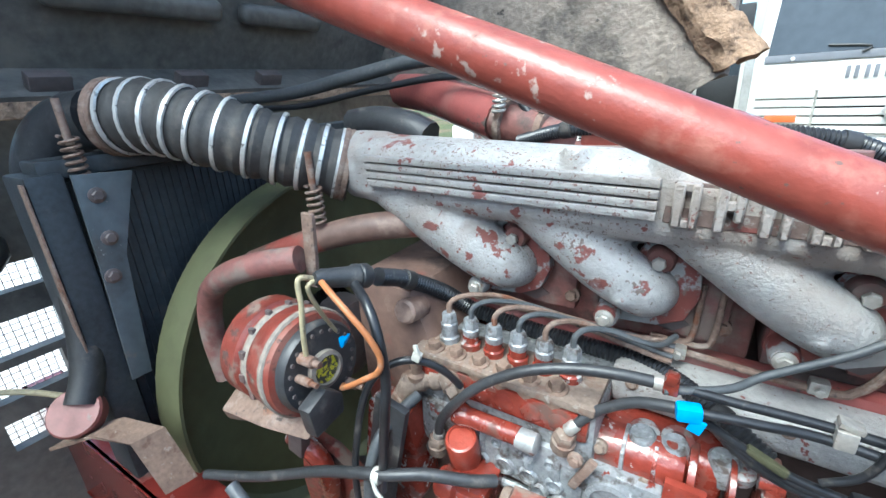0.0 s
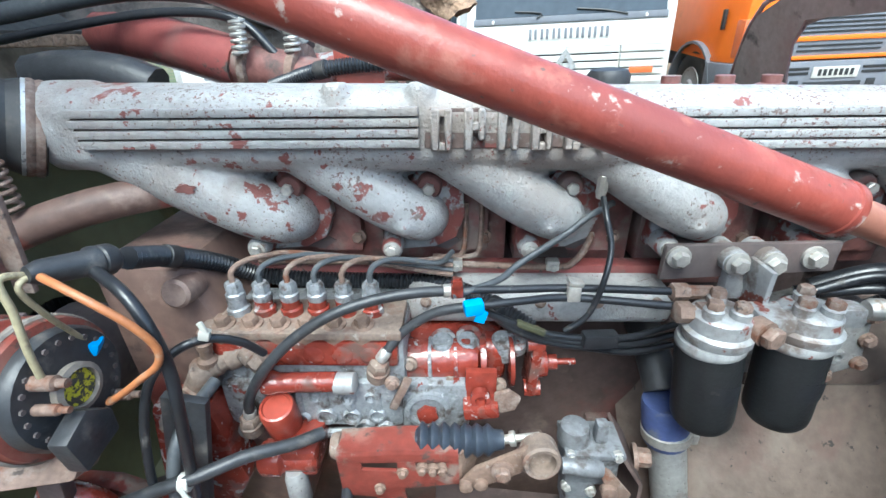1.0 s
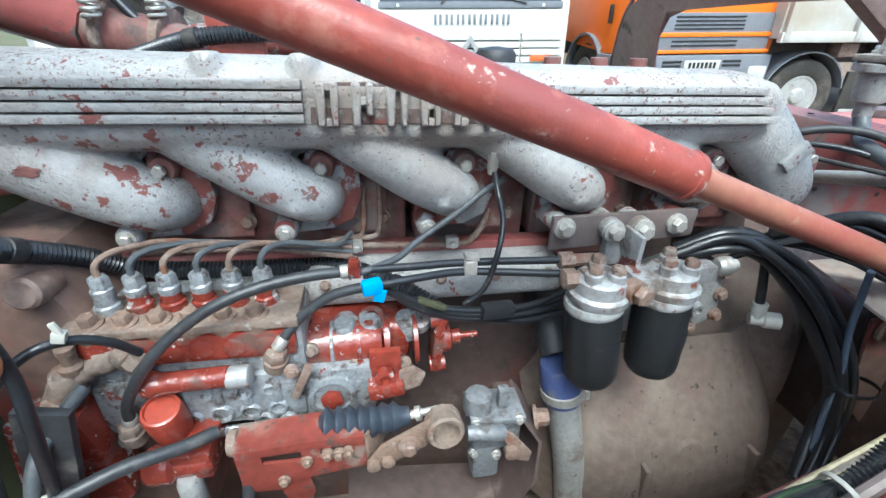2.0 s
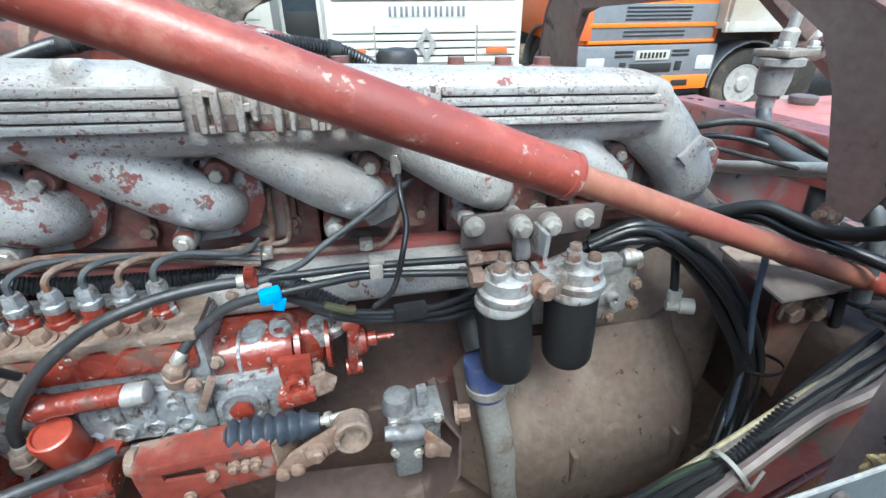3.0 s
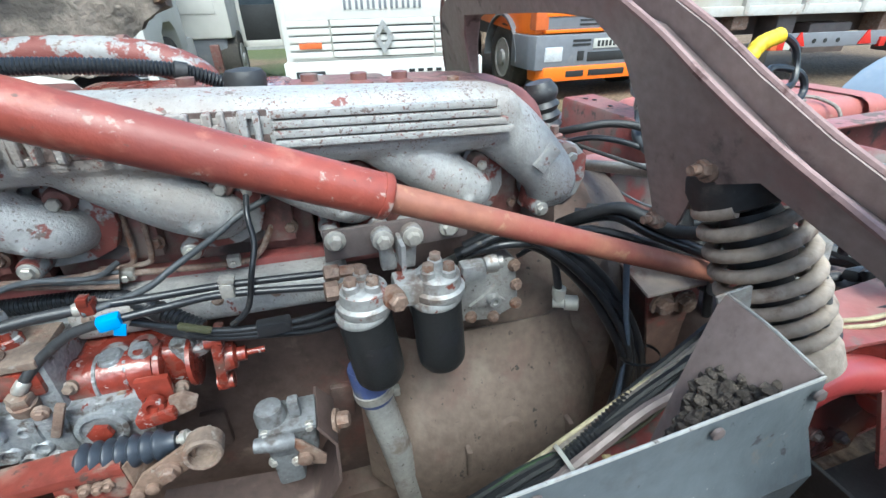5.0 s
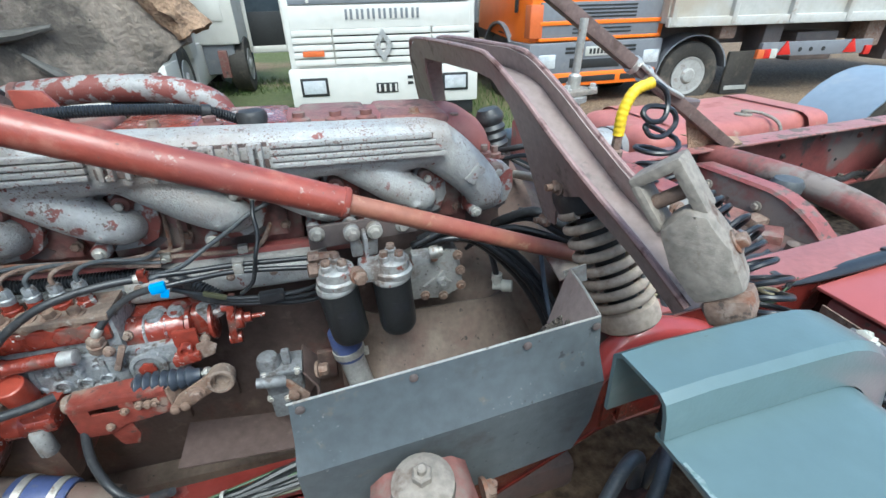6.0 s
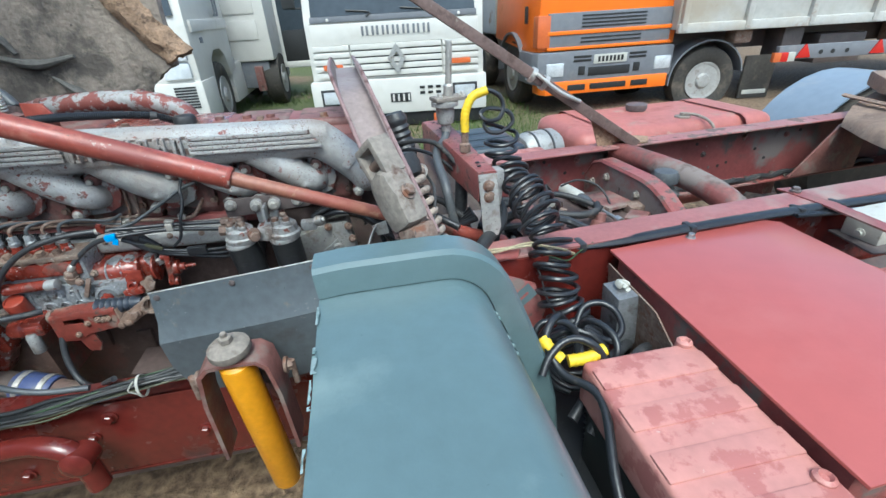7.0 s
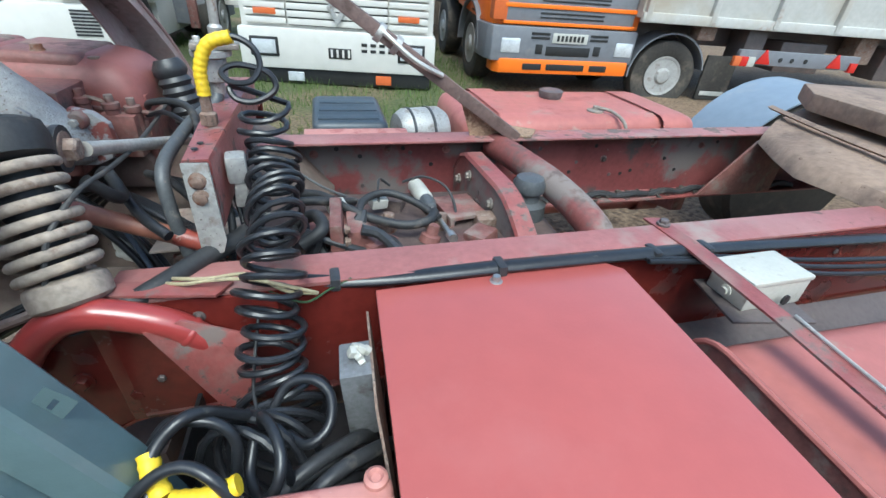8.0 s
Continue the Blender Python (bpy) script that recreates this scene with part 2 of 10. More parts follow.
RED_TANK = material("red_tank", (0.36, 0.125, 0.106), 0.42, 0.0, [((0.28, 0.095, 0.085), 6, 0.56, 0.15, 0.6), ((0.36, 0.27, 0.22), 10, 0.60, 0.12, 0.8)], 0.12, 12, 0.12, 120)
RED_TANK_DARK = material("dull_red_pressing", (0.215, 0.072, 0.062), 0.45, 0.0, [((0.27, 0.105, 0.09), 5, 0.52, 0.2, 0.5), ((0.14, 0.055, 0.048), 9, 0.58, 0.12, 0.6), ((0.22, 0.16, 0.14), 30, 0.63, 0.08, 0.8)], 0.18, 20, 0.15, 120)
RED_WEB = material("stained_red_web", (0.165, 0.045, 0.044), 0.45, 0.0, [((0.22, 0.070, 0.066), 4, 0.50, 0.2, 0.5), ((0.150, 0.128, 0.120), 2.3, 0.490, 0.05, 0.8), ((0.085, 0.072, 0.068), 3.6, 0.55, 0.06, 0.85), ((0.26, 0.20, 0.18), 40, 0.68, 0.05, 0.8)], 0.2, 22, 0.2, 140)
DUSTY_RED = material("dusty_red_beam", (0.19, 0.062, 0.055), 0.5, 0.0, [((0.20, 0.165, 0.148), 5, 0.47, 0.10, 0.85), ((0.12, 0.085, 0.075), 14, 0.55, 0.1, 0.8), ((0.27, 0.11, 0.095), 9, 0.60, 0.1, 0.5)], 0.22, 25, 0.25, 120)
BAR_BROWN = material("brown_bar", (0.155, 0.105, 0.092), 0.6, 0.1, [((0.10, 0.065, 0.055), 12, 0.55, 0.12, 0.8), ((0.25, 0.21, 0.18), 30, 0.62, 0.08, 0.8)], 0.25, 30, 0.3, 120)
BOOT_NAVY = material("navy_rubber", (0.030, 0.037, 0.050), 0.42, 0.0, [((0.10, 0.09, 0.08), 60, 0.63, 0.08, 0.8)], 0.25, 60, 0.1, 200)
RED_WORN = material("worn_red_bracket", (0.175, 0.038, 0.027), 0.42, 0.0, [((0.24, 0.10, 0.075), 9, 0.52, 0.12, 0.6), ((0.20, 0.145, 0.115), 24, 0.53, 0.08, 0.8, 6), ((0.09, 0.055, 0.045), 40, 0.58, 0.06, 0.8)], 0.25, 30, 0.3, 120)
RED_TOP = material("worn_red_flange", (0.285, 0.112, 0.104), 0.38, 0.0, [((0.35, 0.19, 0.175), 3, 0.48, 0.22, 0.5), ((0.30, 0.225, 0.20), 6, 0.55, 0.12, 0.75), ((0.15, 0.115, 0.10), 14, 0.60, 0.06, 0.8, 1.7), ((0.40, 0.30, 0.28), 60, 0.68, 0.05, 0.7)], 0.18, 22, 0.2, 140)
RED_LID = material("red_lid", (0.375, 0.092, 0.080), 0.30, 0.0, [((0.40, 0.118, 0.105), 4, 0.52, 0.25, 0.30), ((0.55, 0.38, 0.35), 120, 0.74, 0.02, 0.6)], 0.05, 8, 0.05, 160, coat=0.3)
PINK_COVER = material("faded_pink_plastic", (0.47, 0.215, 0.185), 0.5, 0.0, [((0.37, 0.135, 0.12), 12, 0.53, 0.05, 0.6), ((0.50, 0.33, 0.29), 70, 0.68, 0.05, 0.7)], 0.1, 20, 0.12, 160)
BROWN_BLOCK = material("dusty_block", (0.138, 0.104, 0.084), 0.75, 0.0, [((0.14, 0.08, 0.067), 6, 0.52, 0.2, 0.7), ((0.20, 0.165, 0.14), 9, 0.56, 0.2, 0.9), ((0.05, 0.043, 0.04), 50, 0.64, 0.04, 0.9), ((0.06, 0.05, 0.045), 5, 0.62, 0.1, 0.8)], 0.25, 20, 0.5, 90)
BLACK_RUBBER = material("black_rubber", (0.034, 0.035, 0.038), 0.42, 0.0, [((0.13, 0.118, 0.105), 30, 0.58, 0.15, 0.8)], 0.3, 40, 0.2, 160)
BLACK_SHINE = material("black_conduit", (0.019, 0.020, 0.023), 0.30, 0.0, [((0.085, 0.078, 0.07), 40, 0.63, 0.1, 0.7)], 0.3, 40, 0.1, 160)
BLACK_FILTER = material("black_filter_paint", (0.017, 0.018, 0.019), 0.42, 0.0, [((0.07, 0.065, 0.06), 40, 0.62, 0.15, 0.7)], 0.3, 60, 0.15, 240)
HOSE_GREY = material("dusty_hose", (0.05, 0.048, 0.046), 0.6, 0.0, [((0.14, 0.12, 0.10), 20, 0.55, 0.2, 0.8)], 0.3, 40, 0.3, 120)
STEEL = material("bare_steel", (0.46, 0.45, 0.43), 0.38, 0.85, [((0.26, 0.14, 0.08), 40, 0.62, 0.1, 0.8)], 0.15, 60, 0.15, 200)
ZINC = material("zinc_steel", (0.50, 0.48, 0.44), 0.45, 0.6, [((0.28, 0.17, 0.10), 30, 0.60, 0.1, 0.8)], 0.2, 60, 0.2, 200)
RUST = material("rusty_steel", (0.205, 0.140, 0.108), 0.7, 0.2, [((0.30, 0.24, 0.20), 45, 0.52, 0.12, 0.8), ((0.19, 0.085, 0.05), 26, 0.56, 0.1, 0.9), ((0.09, 0.07, 0.06), 70, 0.60, 0.08, 0.8)], 0.3, 60, 0.5, 160)
DARK_STEEL = material("dark_brown_steel", (0.115, 0.094, 0.090), 0.5, 0.1, [((0.17, 0.11, 0.10), 5, 0.55, 0.15, 0.55), ((0.20, 0.17, 0.15), 25, 0.62, 0.12, 0.9)], 0.2, 30, 0.2, 120)
DUSTY_CAST = material("dusty_casting", (0.23, 0.20, 0.17), 0.8, 0.0, [((0.10, 0.06, 0.045), 20, 0.58, 0.12, 0.9)], 0.3, 40, 0.5, 120)
SPRING = material("dusty_spring", (0.32, 0.265, 0.215), 0.75, 0.05, [((0.42, 0.34, 0.26), 16, 0.54, 0.12, 0.8), ((0.16, 0.10, 0.07), 22, 0.58, 0.12, 0.9)], 0.3, 40, 0.4, 160)
TEAL = material("teal_plastic", (0.108, 0.158, 0.166), 0.34, 0.0, [((0.185, 0.245, 0.242), 5, 0.56, 0.2, 0.42), ((0.29, 0.35, 0.345), 9, 0.68, 0.06, 0.55), ((0.075, 0.115, 0.114), 40, 0.70, 0.03, 0.5)], 0.08, 14, 0.10, 200, coat=0.2)
SHIELD = material("grey_shield", (0.105, 0.122, 0.135), 0.5, 0.15, [((0.16, 0.175, 0.185), 4, 0.52, 0.25, 0.6), ((0.07, 0.065, 0.06), 9, 0.56, 0.2, 0.7), ((0.05, 0.052, 0.055), 60, 0.705, 0.05, 0.6, 3), ((0.26, 0.27, 0.275), 140, 0.70, 0.04, 0.6, 5), ((0.20, 0.17, 0.14), 16, 0.64, 0.12, 0.8)], 0.18, 20, 0.12, 160)
YELLOW = material("yellow_paint", (0.78, 0.34, 0.008), 0.35, 0.0, [((0.30, 0.15, 0.05), 30, 0.66, 0.08, 0.8)], 0.1, 30, 0.1, 160)
YELLOW_SLEEVE = material("yellow_sleeve", (0.75, 0.52, 0.02), 0.5, 0.0, [((0.35, 0.25, 0.08), 50, 0.62, 0.1, 0.8)], 0.15, 60, 0.2, 200)
ALU_LIGHT = material("dull_aluminium", (0.36, 0.355, 0.34), 0.5, 0.35, [((0.22, 0.18, 0.15), 22, 0.56, 0.15, 0.8), ((0.12, 0.10, 0.09), 110, 0.62, 0.06, 0.8)], 0.2, 50, 0.3, 200)
CAST_GREY = material("pump_casting", (0.30, 0.31, 0.32), 0.40, 0.35, [((0.20, 0.034, 0.022), 30, 0.645, 0.025, 0.35, 7), ((0.10, 0.08, 0.07), 40, 0.52, 0.12, 0.85), ((0.46, 0.46, 0.47), 70, 0.62, 0.05, 0.4)], 0.3, 60, 0.4, 160, 0.1)
BEIGE_CAST = material("dusty_beige_fitting", (0.205, 0.155, 0.122), 0.7, 0.05, [((0.18, 0.105, 0.075), 40, 0.53, 0.12, 0.8), ((0.31, 0.275, 0.24), 70, 0.60, 0.08, 0.7), ((0.09, 0.07, 0.06), 24, 0.60, 0.1, 0.8)], 0.3, 60, 0.5, 160)
CLAMP_BROWN = material("dusty_brown_steel", (0.20, 0.135, 0.10), 0.7, 0.1, [((0.13, 0.075, 0.052), 40, 0.55, 0.12, 0.85), ((0.30, 0.25, 0.21), 80, 0.62, 0.08, 0.7)], 0.3, 60, 0.5, 160)
BLUE_SILICONE = material("blue_silicone", (0.06, 0.08, 0.19), 0.45, 0.0, [((0.14, 0.145, 0.17), 25, 0.54, 0.1, 0.7)], 0.15, 50, 0.1, 200)
BLUE_TAPE = material("blue_tape", (0.02, 0.30, 0.72), 0.4, 0.0, (), 0.1, 60, 0.1, 200)
ORANGE_WIRE = material("orange_cable", (0.40, 0.155, 0.06), 0.45, 0.0, [((0.33, 0.22, 0.15), 40, 0.58, 0.1, 0.7)], 0.15, 60, 0.1, 200)
CREAM_WIRE = material("cream_wire", (0.36, 0.31, 0.19), 0.5, 0.0, [((0.22, 0.18, 0.12), 60, 0.55, 0.1, 0.7)], 0.2, 60, 0.0)
GREEN_WIRE = material("green_wire", (0.030, 0.060, 0.024), 0.5, 0.0, (), 0.15, 60, 0.0)
GREY_WIRE = material("grey_cable", (0.075, 0.080, 0.085), 0.45, 0.0, [((0.17, 0.155, 0.14), 50, 0.6, 0.1, 0.8)], 0.2, 60, 0.1, 200)
WHITE_PLASTIC = material("white_plastic", (0.46, 0.45, 0.40), 0.45, 0.0, [((0.34, 0.30, 0.25), 30, 0.60, 0.12, 0.7)], 0.08, 50, 0.05, 200)
FAN_GREEN = material("olive_fan", (0.105, 0.11, 0.055), 0.55, 0.0, [((0.055, 0.055, 0.032), 3, 0.48, 0.3, 0.7), ((0.16, 0.165, 0.09), 6, 0.6, 0.2, 0.6)], 0.15, 10, 0.08, 120)
RADIATOR = material("black_radiator", (0.04, 0.046, 0.052), 0.5, 0.2, [((0.09, 0.085, 0.08), 20, 0.6, 0.15, 0.8)], 0.3, 40, 0.2, 160)
CAB_DARK = material("cab_underside", (0.12, 0.113, 0.102), 0.5, 0.0, [((0.20, 0.18, 0.15), 5, 0.56, 0.15, 0.8), ((0.07, 0.066, 0.062), 9, 0.55, 0.15, 0.7)], 0.3, 20, 0.3, 90)
FOAM = material("dirty_insulation", (0.25, 0.21, 0.175), 0.95, 0.0, [((0.11, 0.095, 0.082), 4, 0.52, 0.10, 0.95), ((0.36, 0.30, 0.245), 11, 0.60, 0.12, 0.95), ((0.06, 0.054, 0.048), 26, 0.64, 0.05, 0.95)], 0.3, 16, 0.6, 60, 0.3)
FOAM_EDGE = material("torn_insulation", (0.30, 0.20, 0.13), 0.95, 0.0, [((0.12, 0.08, 0.055), 26, 0.55, 0.1, 0.95)], 0.3, 40, 0.7, 90, 0.3)
DIRT = material("black_dirt", (0.085, 0.070, 0.058), 0.95, 0.0, [((0.13, 0.11, 0.09), 30, 0.55, 0.15, 0.95)], 0.4, 60, 0.6, 120, 0.3, rand=0.3)
WHITE_PAINT = material("white_cab_paint", (0.58, 0.56, 0.515), 0.35, 0.0, [((0.50, 0.47, 0.41), 2.2, 0.58, 0.2, 0.6)], 0.05, 3, 0.03, 60)
ORANGE_PAINT = material("orange_cab_paint", (0.80, 0.17, 0.012), 0.3, 0.0, [((0.6, 0.2, 0.06), 3, 0.62, 0.2, 0.5)], 0.05, 3, 0.03, 60)
GREY_TRIM = material("grey_bumper", (0.16, 0.165, 0.18), 0.5, 0.0, [((0.24, 0.23, 0.22), 4, 0.56, 0.2, 0.7)], 0.1, 6, 0.06, 60)
DARK_TRIM = material("black_trim", (0.018, 0.018, 0.018), 0.5, 0.0, (), 0.25, 12, 0.06, 60)
TYRE = material("dusty_tyre", (0.045, 0.040, 0.034), 0.85, 0.0, [((0.13, 0.105, 0.08), 5, 0.52, 0.2, 0.9)], 0.25, 12, 0.3, 60)
RIM = material("grey_rim", (0.36, 0.35, 0.33), 0.5, 0.2, [((0.16, 0.10, 0.07), 8, 0.60, 0.15, 0.8)], 0.15, 12, 0.1, 60)
TIPPER = material("tipper_body", (0.44, 0.43, 0.40), 0.5, 0.0, [((0.38, 0.33, 0.26), 1.2, 0.50, 0.2, 0.7), ((0.30, 0.19, 0.12), 3.4, 0.62, 0.1, 0.8)], 0.1, 6, 0.06, 60)
RED_LENS = material("red_lens", (0.45, 0.02, 0.015), 0.25, 0.0, (), 0.1, 30, 0.0)
AMBER_LENS = material("amber_lens", (0.55, 0.13, 0.04), 0.25, 0.0, (), 0.1, 30, 0.0)
LAMP_GLASS = material("headlamp_glass", (0.62, 0.64, 0.66), 0.15, 0.3, (), 0.25, 40, 0.2, 90)
WINDOW = material("dark_window", (0.04, 0.05, 0.06), 0.08, 0.0, (), 0.2, 4, 0.0)
CONCRETE = material("concrete_wall", (0.33, 0.32, 0.30), 0.9, 0.0, [((0.22, 0.21, 0.19), 1.6, 0.55, 0.2, 0.9)], 0.15, 6, 0.3, 40)
WOOD = material("fence_board", (0.33, 0.25, 0.18), 0.8, 0.0, [((0.20, 0.15, 0.11), 6, 0.55, 0.2, 0.9)], 0.2, 9, 0.3, 50, rand=0.2)
PLANK = material("greasy_board", (0.255, 0.178, 0.128), 0.7, 0.0, [((0.15, 0.10, 0.075), 7, 0.52, 0.15, 0.7), ((0.33, 0.25, 0.19), 14, 0.58, 0.12, 0.9), ((0.12, 0.07, 0.05), 40, 0.64, 0.06, 0.8)], 0.25, 16, 0.5, 70)
BLUE_GREY = material("blue_grey_mudguard", (0.20, 0.24, 0.29), 0.4, 0.0, [((0.30, 0.31, 0.32), 4, 0.58, 0.2, 0.6)], 0.08, 8, 0.06, 120)
WIRE_RING = material("bright_wire", (0.66, 0.66, 0.64), 0.35, 0.5, [((0.20, 0.19, 0.18), 60, 0.60, 0.06, 0.7)], 0.15, 60, 0.1, 200)
SCUFF = material("bare_scuffed_edge", (0.23, 0.29, 0.29), 0.6, 0.0, [((0.12, 0.18, 0.18), 60, 0.50, 0.06, 0.5)], 0.2, 60, 0.2, 200)
RUBBER_MATT = material("matt_rubber", (0.026, 0.026, 0.027), 0.55, 0.0, [((0.10, 0.088, 0.076), 18, 0.58, 0.12, 0.9)], 0.3, 40, 0.2, 160)
GROOVE = material("grimy_groove", (0.115, 0.082, 0.072), 0.8, 0.0, [((0.24, 0.22, 0.21), 60, 0.56, 0.06, 0.7), ((0.16, 0.05, 0.042), 40, 0.60, 0.05, 0.7)], 0.3, 60, 0.4, 200)
FLANGE = material("chipped_flange", (0.31, 0.305, 0.30), 0.55, 0.1, [((0.20, 0.06, 0.05), 22, 0.475, 0.04, 0.55), ((0.20, 0.155, 0.135), 60, 0.58, 0.08, 0.8)], 0.15, 40, 0.15, 260, 0.1)
# glossy deep red; part of its darkness is shade put into the colour
RED_DEEP_SHADED = material("deep_red_shaded_rail", (0.120, 0.018, 0.014), 0.22, 0.0, [((0.085, 0.045, 0.038), 9, 0.60, 0.12, 0.7), ((0.05, 0.040, 0.037), 4, 0.63, 0.12, 0.6)], 0.18, 18, 0.12, 120, coat=0.25)
RED_KNOB = material("red_knob", (0.30, 0.048, 0.028), 0.35, 0.0, [((0.20, 0.10, 0.08), 40, 0.62, 0.1, 0.7)], 0.2, 40, 0.2, 160, coat=0.2)
VALVE_GREY = material("grey_valve", (0.20, 0.205, 0.215), 0.5, 0.3, [((0.10, 0.09, 0.085), 30, 0.55, 0.12, 0.8), ((0.34, 0.34, 0.34), 60, 0.64, 0.06, 0.5)], 0.25, 50, 0.3, 200)
CASE_RUST = material("stained_case", (0.165, 0.105, 0.084), 0.5, 0.0, [((0.25, 0.07, 0.055), 6, 0.53, 0.08, 0.35), ((0.30, 0.22, 0.18), 12, 0.58, 0.12, 0.7), ((0.07, 0.055, 0.05), 8, 0.60, 0.1, 0.8)], 0.25, 20, 0.4, 90)
HOOP = material("hoop_steel", (0.27, 0.215, 0.20), 0.42, 0.1, [((0.24, 0.155, 0.145), 5, 0.54, 0.15, 0.5), ((0.27, 0.235, 0.215), 22, 0.60, 0.12, 0.9), ((0.10, 0.082, 0.078), 12, 0.60, 0.1, 0.7)], 0.2, 30, 0.15, 120)
DULL_WIRE = material("dull_grey_wire", (0.17, 0.165, 0.165), 0.5, 0.0, [((0.26, 0.22, 0.19), 50, 0.58, 0.1, 0.8)], 0.2, 60, 0.1, 200)
BLOCK_DARK = material("dark_block", (0.088, 0.061, 0.054), 0.65, 0.0, [((0.075, 0.05, 0.046), 6, 0.52, 0.2, 0.7), ((0.20, 0.15, 0.125), 10, 0.58, 0.15, 0.9), ((0.14, 0.045, 0.038), 4, 0.56, 0.15, 0.55)], 0.3, 20, 0.4, 90)
RED_TUBE = material("glossy_red_tube", (0.30, 0.043, 0.040), 0.28, 0.0, [((0.36, 0.10, 0.09), 6, 0.56, 0.2, 0.35), ((0.20, 0.10, 0.085), 30, 0.66, 0.1, 0.7)], 0.1, 12, 0.08, 120, coat=0.3)
CASE_BLUE = material("blue_grey_case", (0.050, 0.064, 0.078), 0.42, 0.0, [((0.12, 0.12, 0.12), 12, 0.58, 0.2, 0.7)], 0.15, 20, 0.1, 120)
OLIVE_WIRE = material("olive_wire", (0.062, 0.062, 0.034), 0.55, 0.0, [((0.13, 0.115, 0.08), 40, 0.60, 0.1, 0.8)], 0.2, 60, 0.0)

# ---- ground and surroundings ----
GROUND = 0.1


def ground_material():
    m = bpy.data.materials.new("yard_ground")
    m.use_nodes = True
    n, ln = m.node_tree.nodes, m.node_tree.links
    bsdf = n["Principled BSDF"]
    tc = n.new("ShaderNodeTexCoord")
    grit = n.new("ShaderNodeTexNoise")
    grit.inputs["Scale"].default_value, grit.inputs["Detail"].default_value = 28, 8
    ln.new(tc.outputs["Object"], grit.inputs["Vector"])
    soil = n.new("ShaderNodeValToRGB")
    soil.color_ramp.elements[0].position, soil.color_ramp.elements[0].color = 0.32, (0.07, 0.045, 0.028, 1)
    soil.color_ramp.elements[1].position, soil.color_ramp.elements[1].color = 0.68, (0.26, 0.18, 0.11, 1)
    ln.new(grit.outputs["Fac"], soil.inputs["Fac"])
    turf = n.new("ShaderNodeValToRGB")
    turf.color_ramp.elements[0].position, turf.color_ramp.elements[0].color = 0.3, (0.038, 0.052, 0.018, 1)
    turf.color_ramp.elements[1].position, turf.color_ramp.elements[1].color = 0.7, (0.115, 0.128, 0.045, 1)
    ln.new(grit.outputs["Fac"], turf.inputs["Fac"])
    area = n.new("ShaderNodeTexNoise")
    area.inputs["Scale"].default_value, area.inputs["Detail"].default_value = 0.45, 6
    ln.new(tc.outputs["Object"], area.inputs["Vector"])
    sep = n.new("ShaderNodeSeparateXYZ")
    ln.new(tc.outputs["Object"], sep.inputs[0])
    far = n.new("ShaderNodeMapRange")
    far.inputs["From Min"].default_value, far.inputs["From Max"].default_value = 2.2, 3.6
    ln.new(sep.outputs["Y"], far.inputs["Value"])
    side = n.new("ShaderNodeMapRange")
    side.inputs["From Min"].default_value, side.inputs["From Max"].default_value = 4.2, 2.6
    ln.new(sep.outputs["X"], side.inputs["Value"])
    both = n.new("ShaderNodeMath")
    both.operation = "MULTIPLY"
    ln.new(far.outputs[0], both.inputs[0])
    ln.new(side.outputs[0], both.inputs[1])
    edge = n.new("ShaderNodeMapRange")
    edge.inputs["From Min"].default_value, edge.inputs["From Max"].default_value = 0.36, 0.5
    ln.new(area.outputs["Fac"], edge.inputs["Value"])
    where = n.new("ShaderNodeMath")
    where.operation = "MULTIPLY"
    ln.new(both.outputs[0], where.inputs[0])
    ln.new(edge.outputs[0], where.inputs[1])
    mix = n.new("ShaderNodeMix")
    mix.data_type = "RGBA"
    ln.new(where.outputs[0], mix.inputs["Factor"])
    ln.new(soil.outputs[0], mix.inputs["A"])
    ln.new(turf.outputs[0], mix.inputs["B"])
    ln.new(mix.outputs["Result"], bsdf.inputs["Base Color"])
    bsdf.inputs["Roughness"].default_value = 0.95
    bn = n.new("ShaderNodeBump")
    bn.inputs["Strength"].default_value, bn.inputs["Distance"].default_value = 0.8, 0.03
    ln.new(grit.outputs["Fac"], bn.inputs["Height"])
    ln.new(bn.outputs[0], bsdf.inputs["Normal"])
    return m


bm = bm_new()
marks = [-400, -120, -40, -15] + [-8 + 0.5 * i for i in range(45)] + [18, 30, 60, 150, 400]
grid = [[bm.verts.new((x, y, GROUND + 0.03 * noise.noise((x * 0.8, y * 0.8, 0)) + 0.012 * noise.noise((x * 3, y * 3, 4)))) for x in marks] for y in marks]
for i in range(len(marks) - 1):
    for j in range(len(marks) - 1):
        bm.faces.new((grid[i][j], grid[i][j + 1], grid[i + 1][j + 1], grid[i + 1][j]))
solo("ground", bm, ground_material(), "brown dirt yard with patches of green grass", "ground", kind="structure")

bm = bm_new()
box(bm, (-5.4, 1.0, GROUND + 0.02), (7.2, 9.0, 0.09), (0, 0, 0), 0.01)
solo("pavement", bm, material("pale_paving", (0.62, 0.59, 0.55), 0.9, 0.0, [((0.48, 0.44, 0.39), 1.5, 0.55, 0.2, 0.9)], 0.12, 6, 0.2, 40), "pale concrete paving ahead of the truck", "pavement", kind="structure")

# ---- the engine ----
ENGINE = pose(-0.036, 0, 0, 0, 1.9, 0)      # it hangs a little lower at the back


def e(x, y, z):
    """A place in the engine's own level frame."""
    return ENGINE @ V(x, y, z)


FILTERS = ENGINE @ Matrix.Translation((0.030, 0, 0))


def f(x, y, z):
    """A place in the filter bracket's frame."""
    return FILTERS @ V(x, y, z)


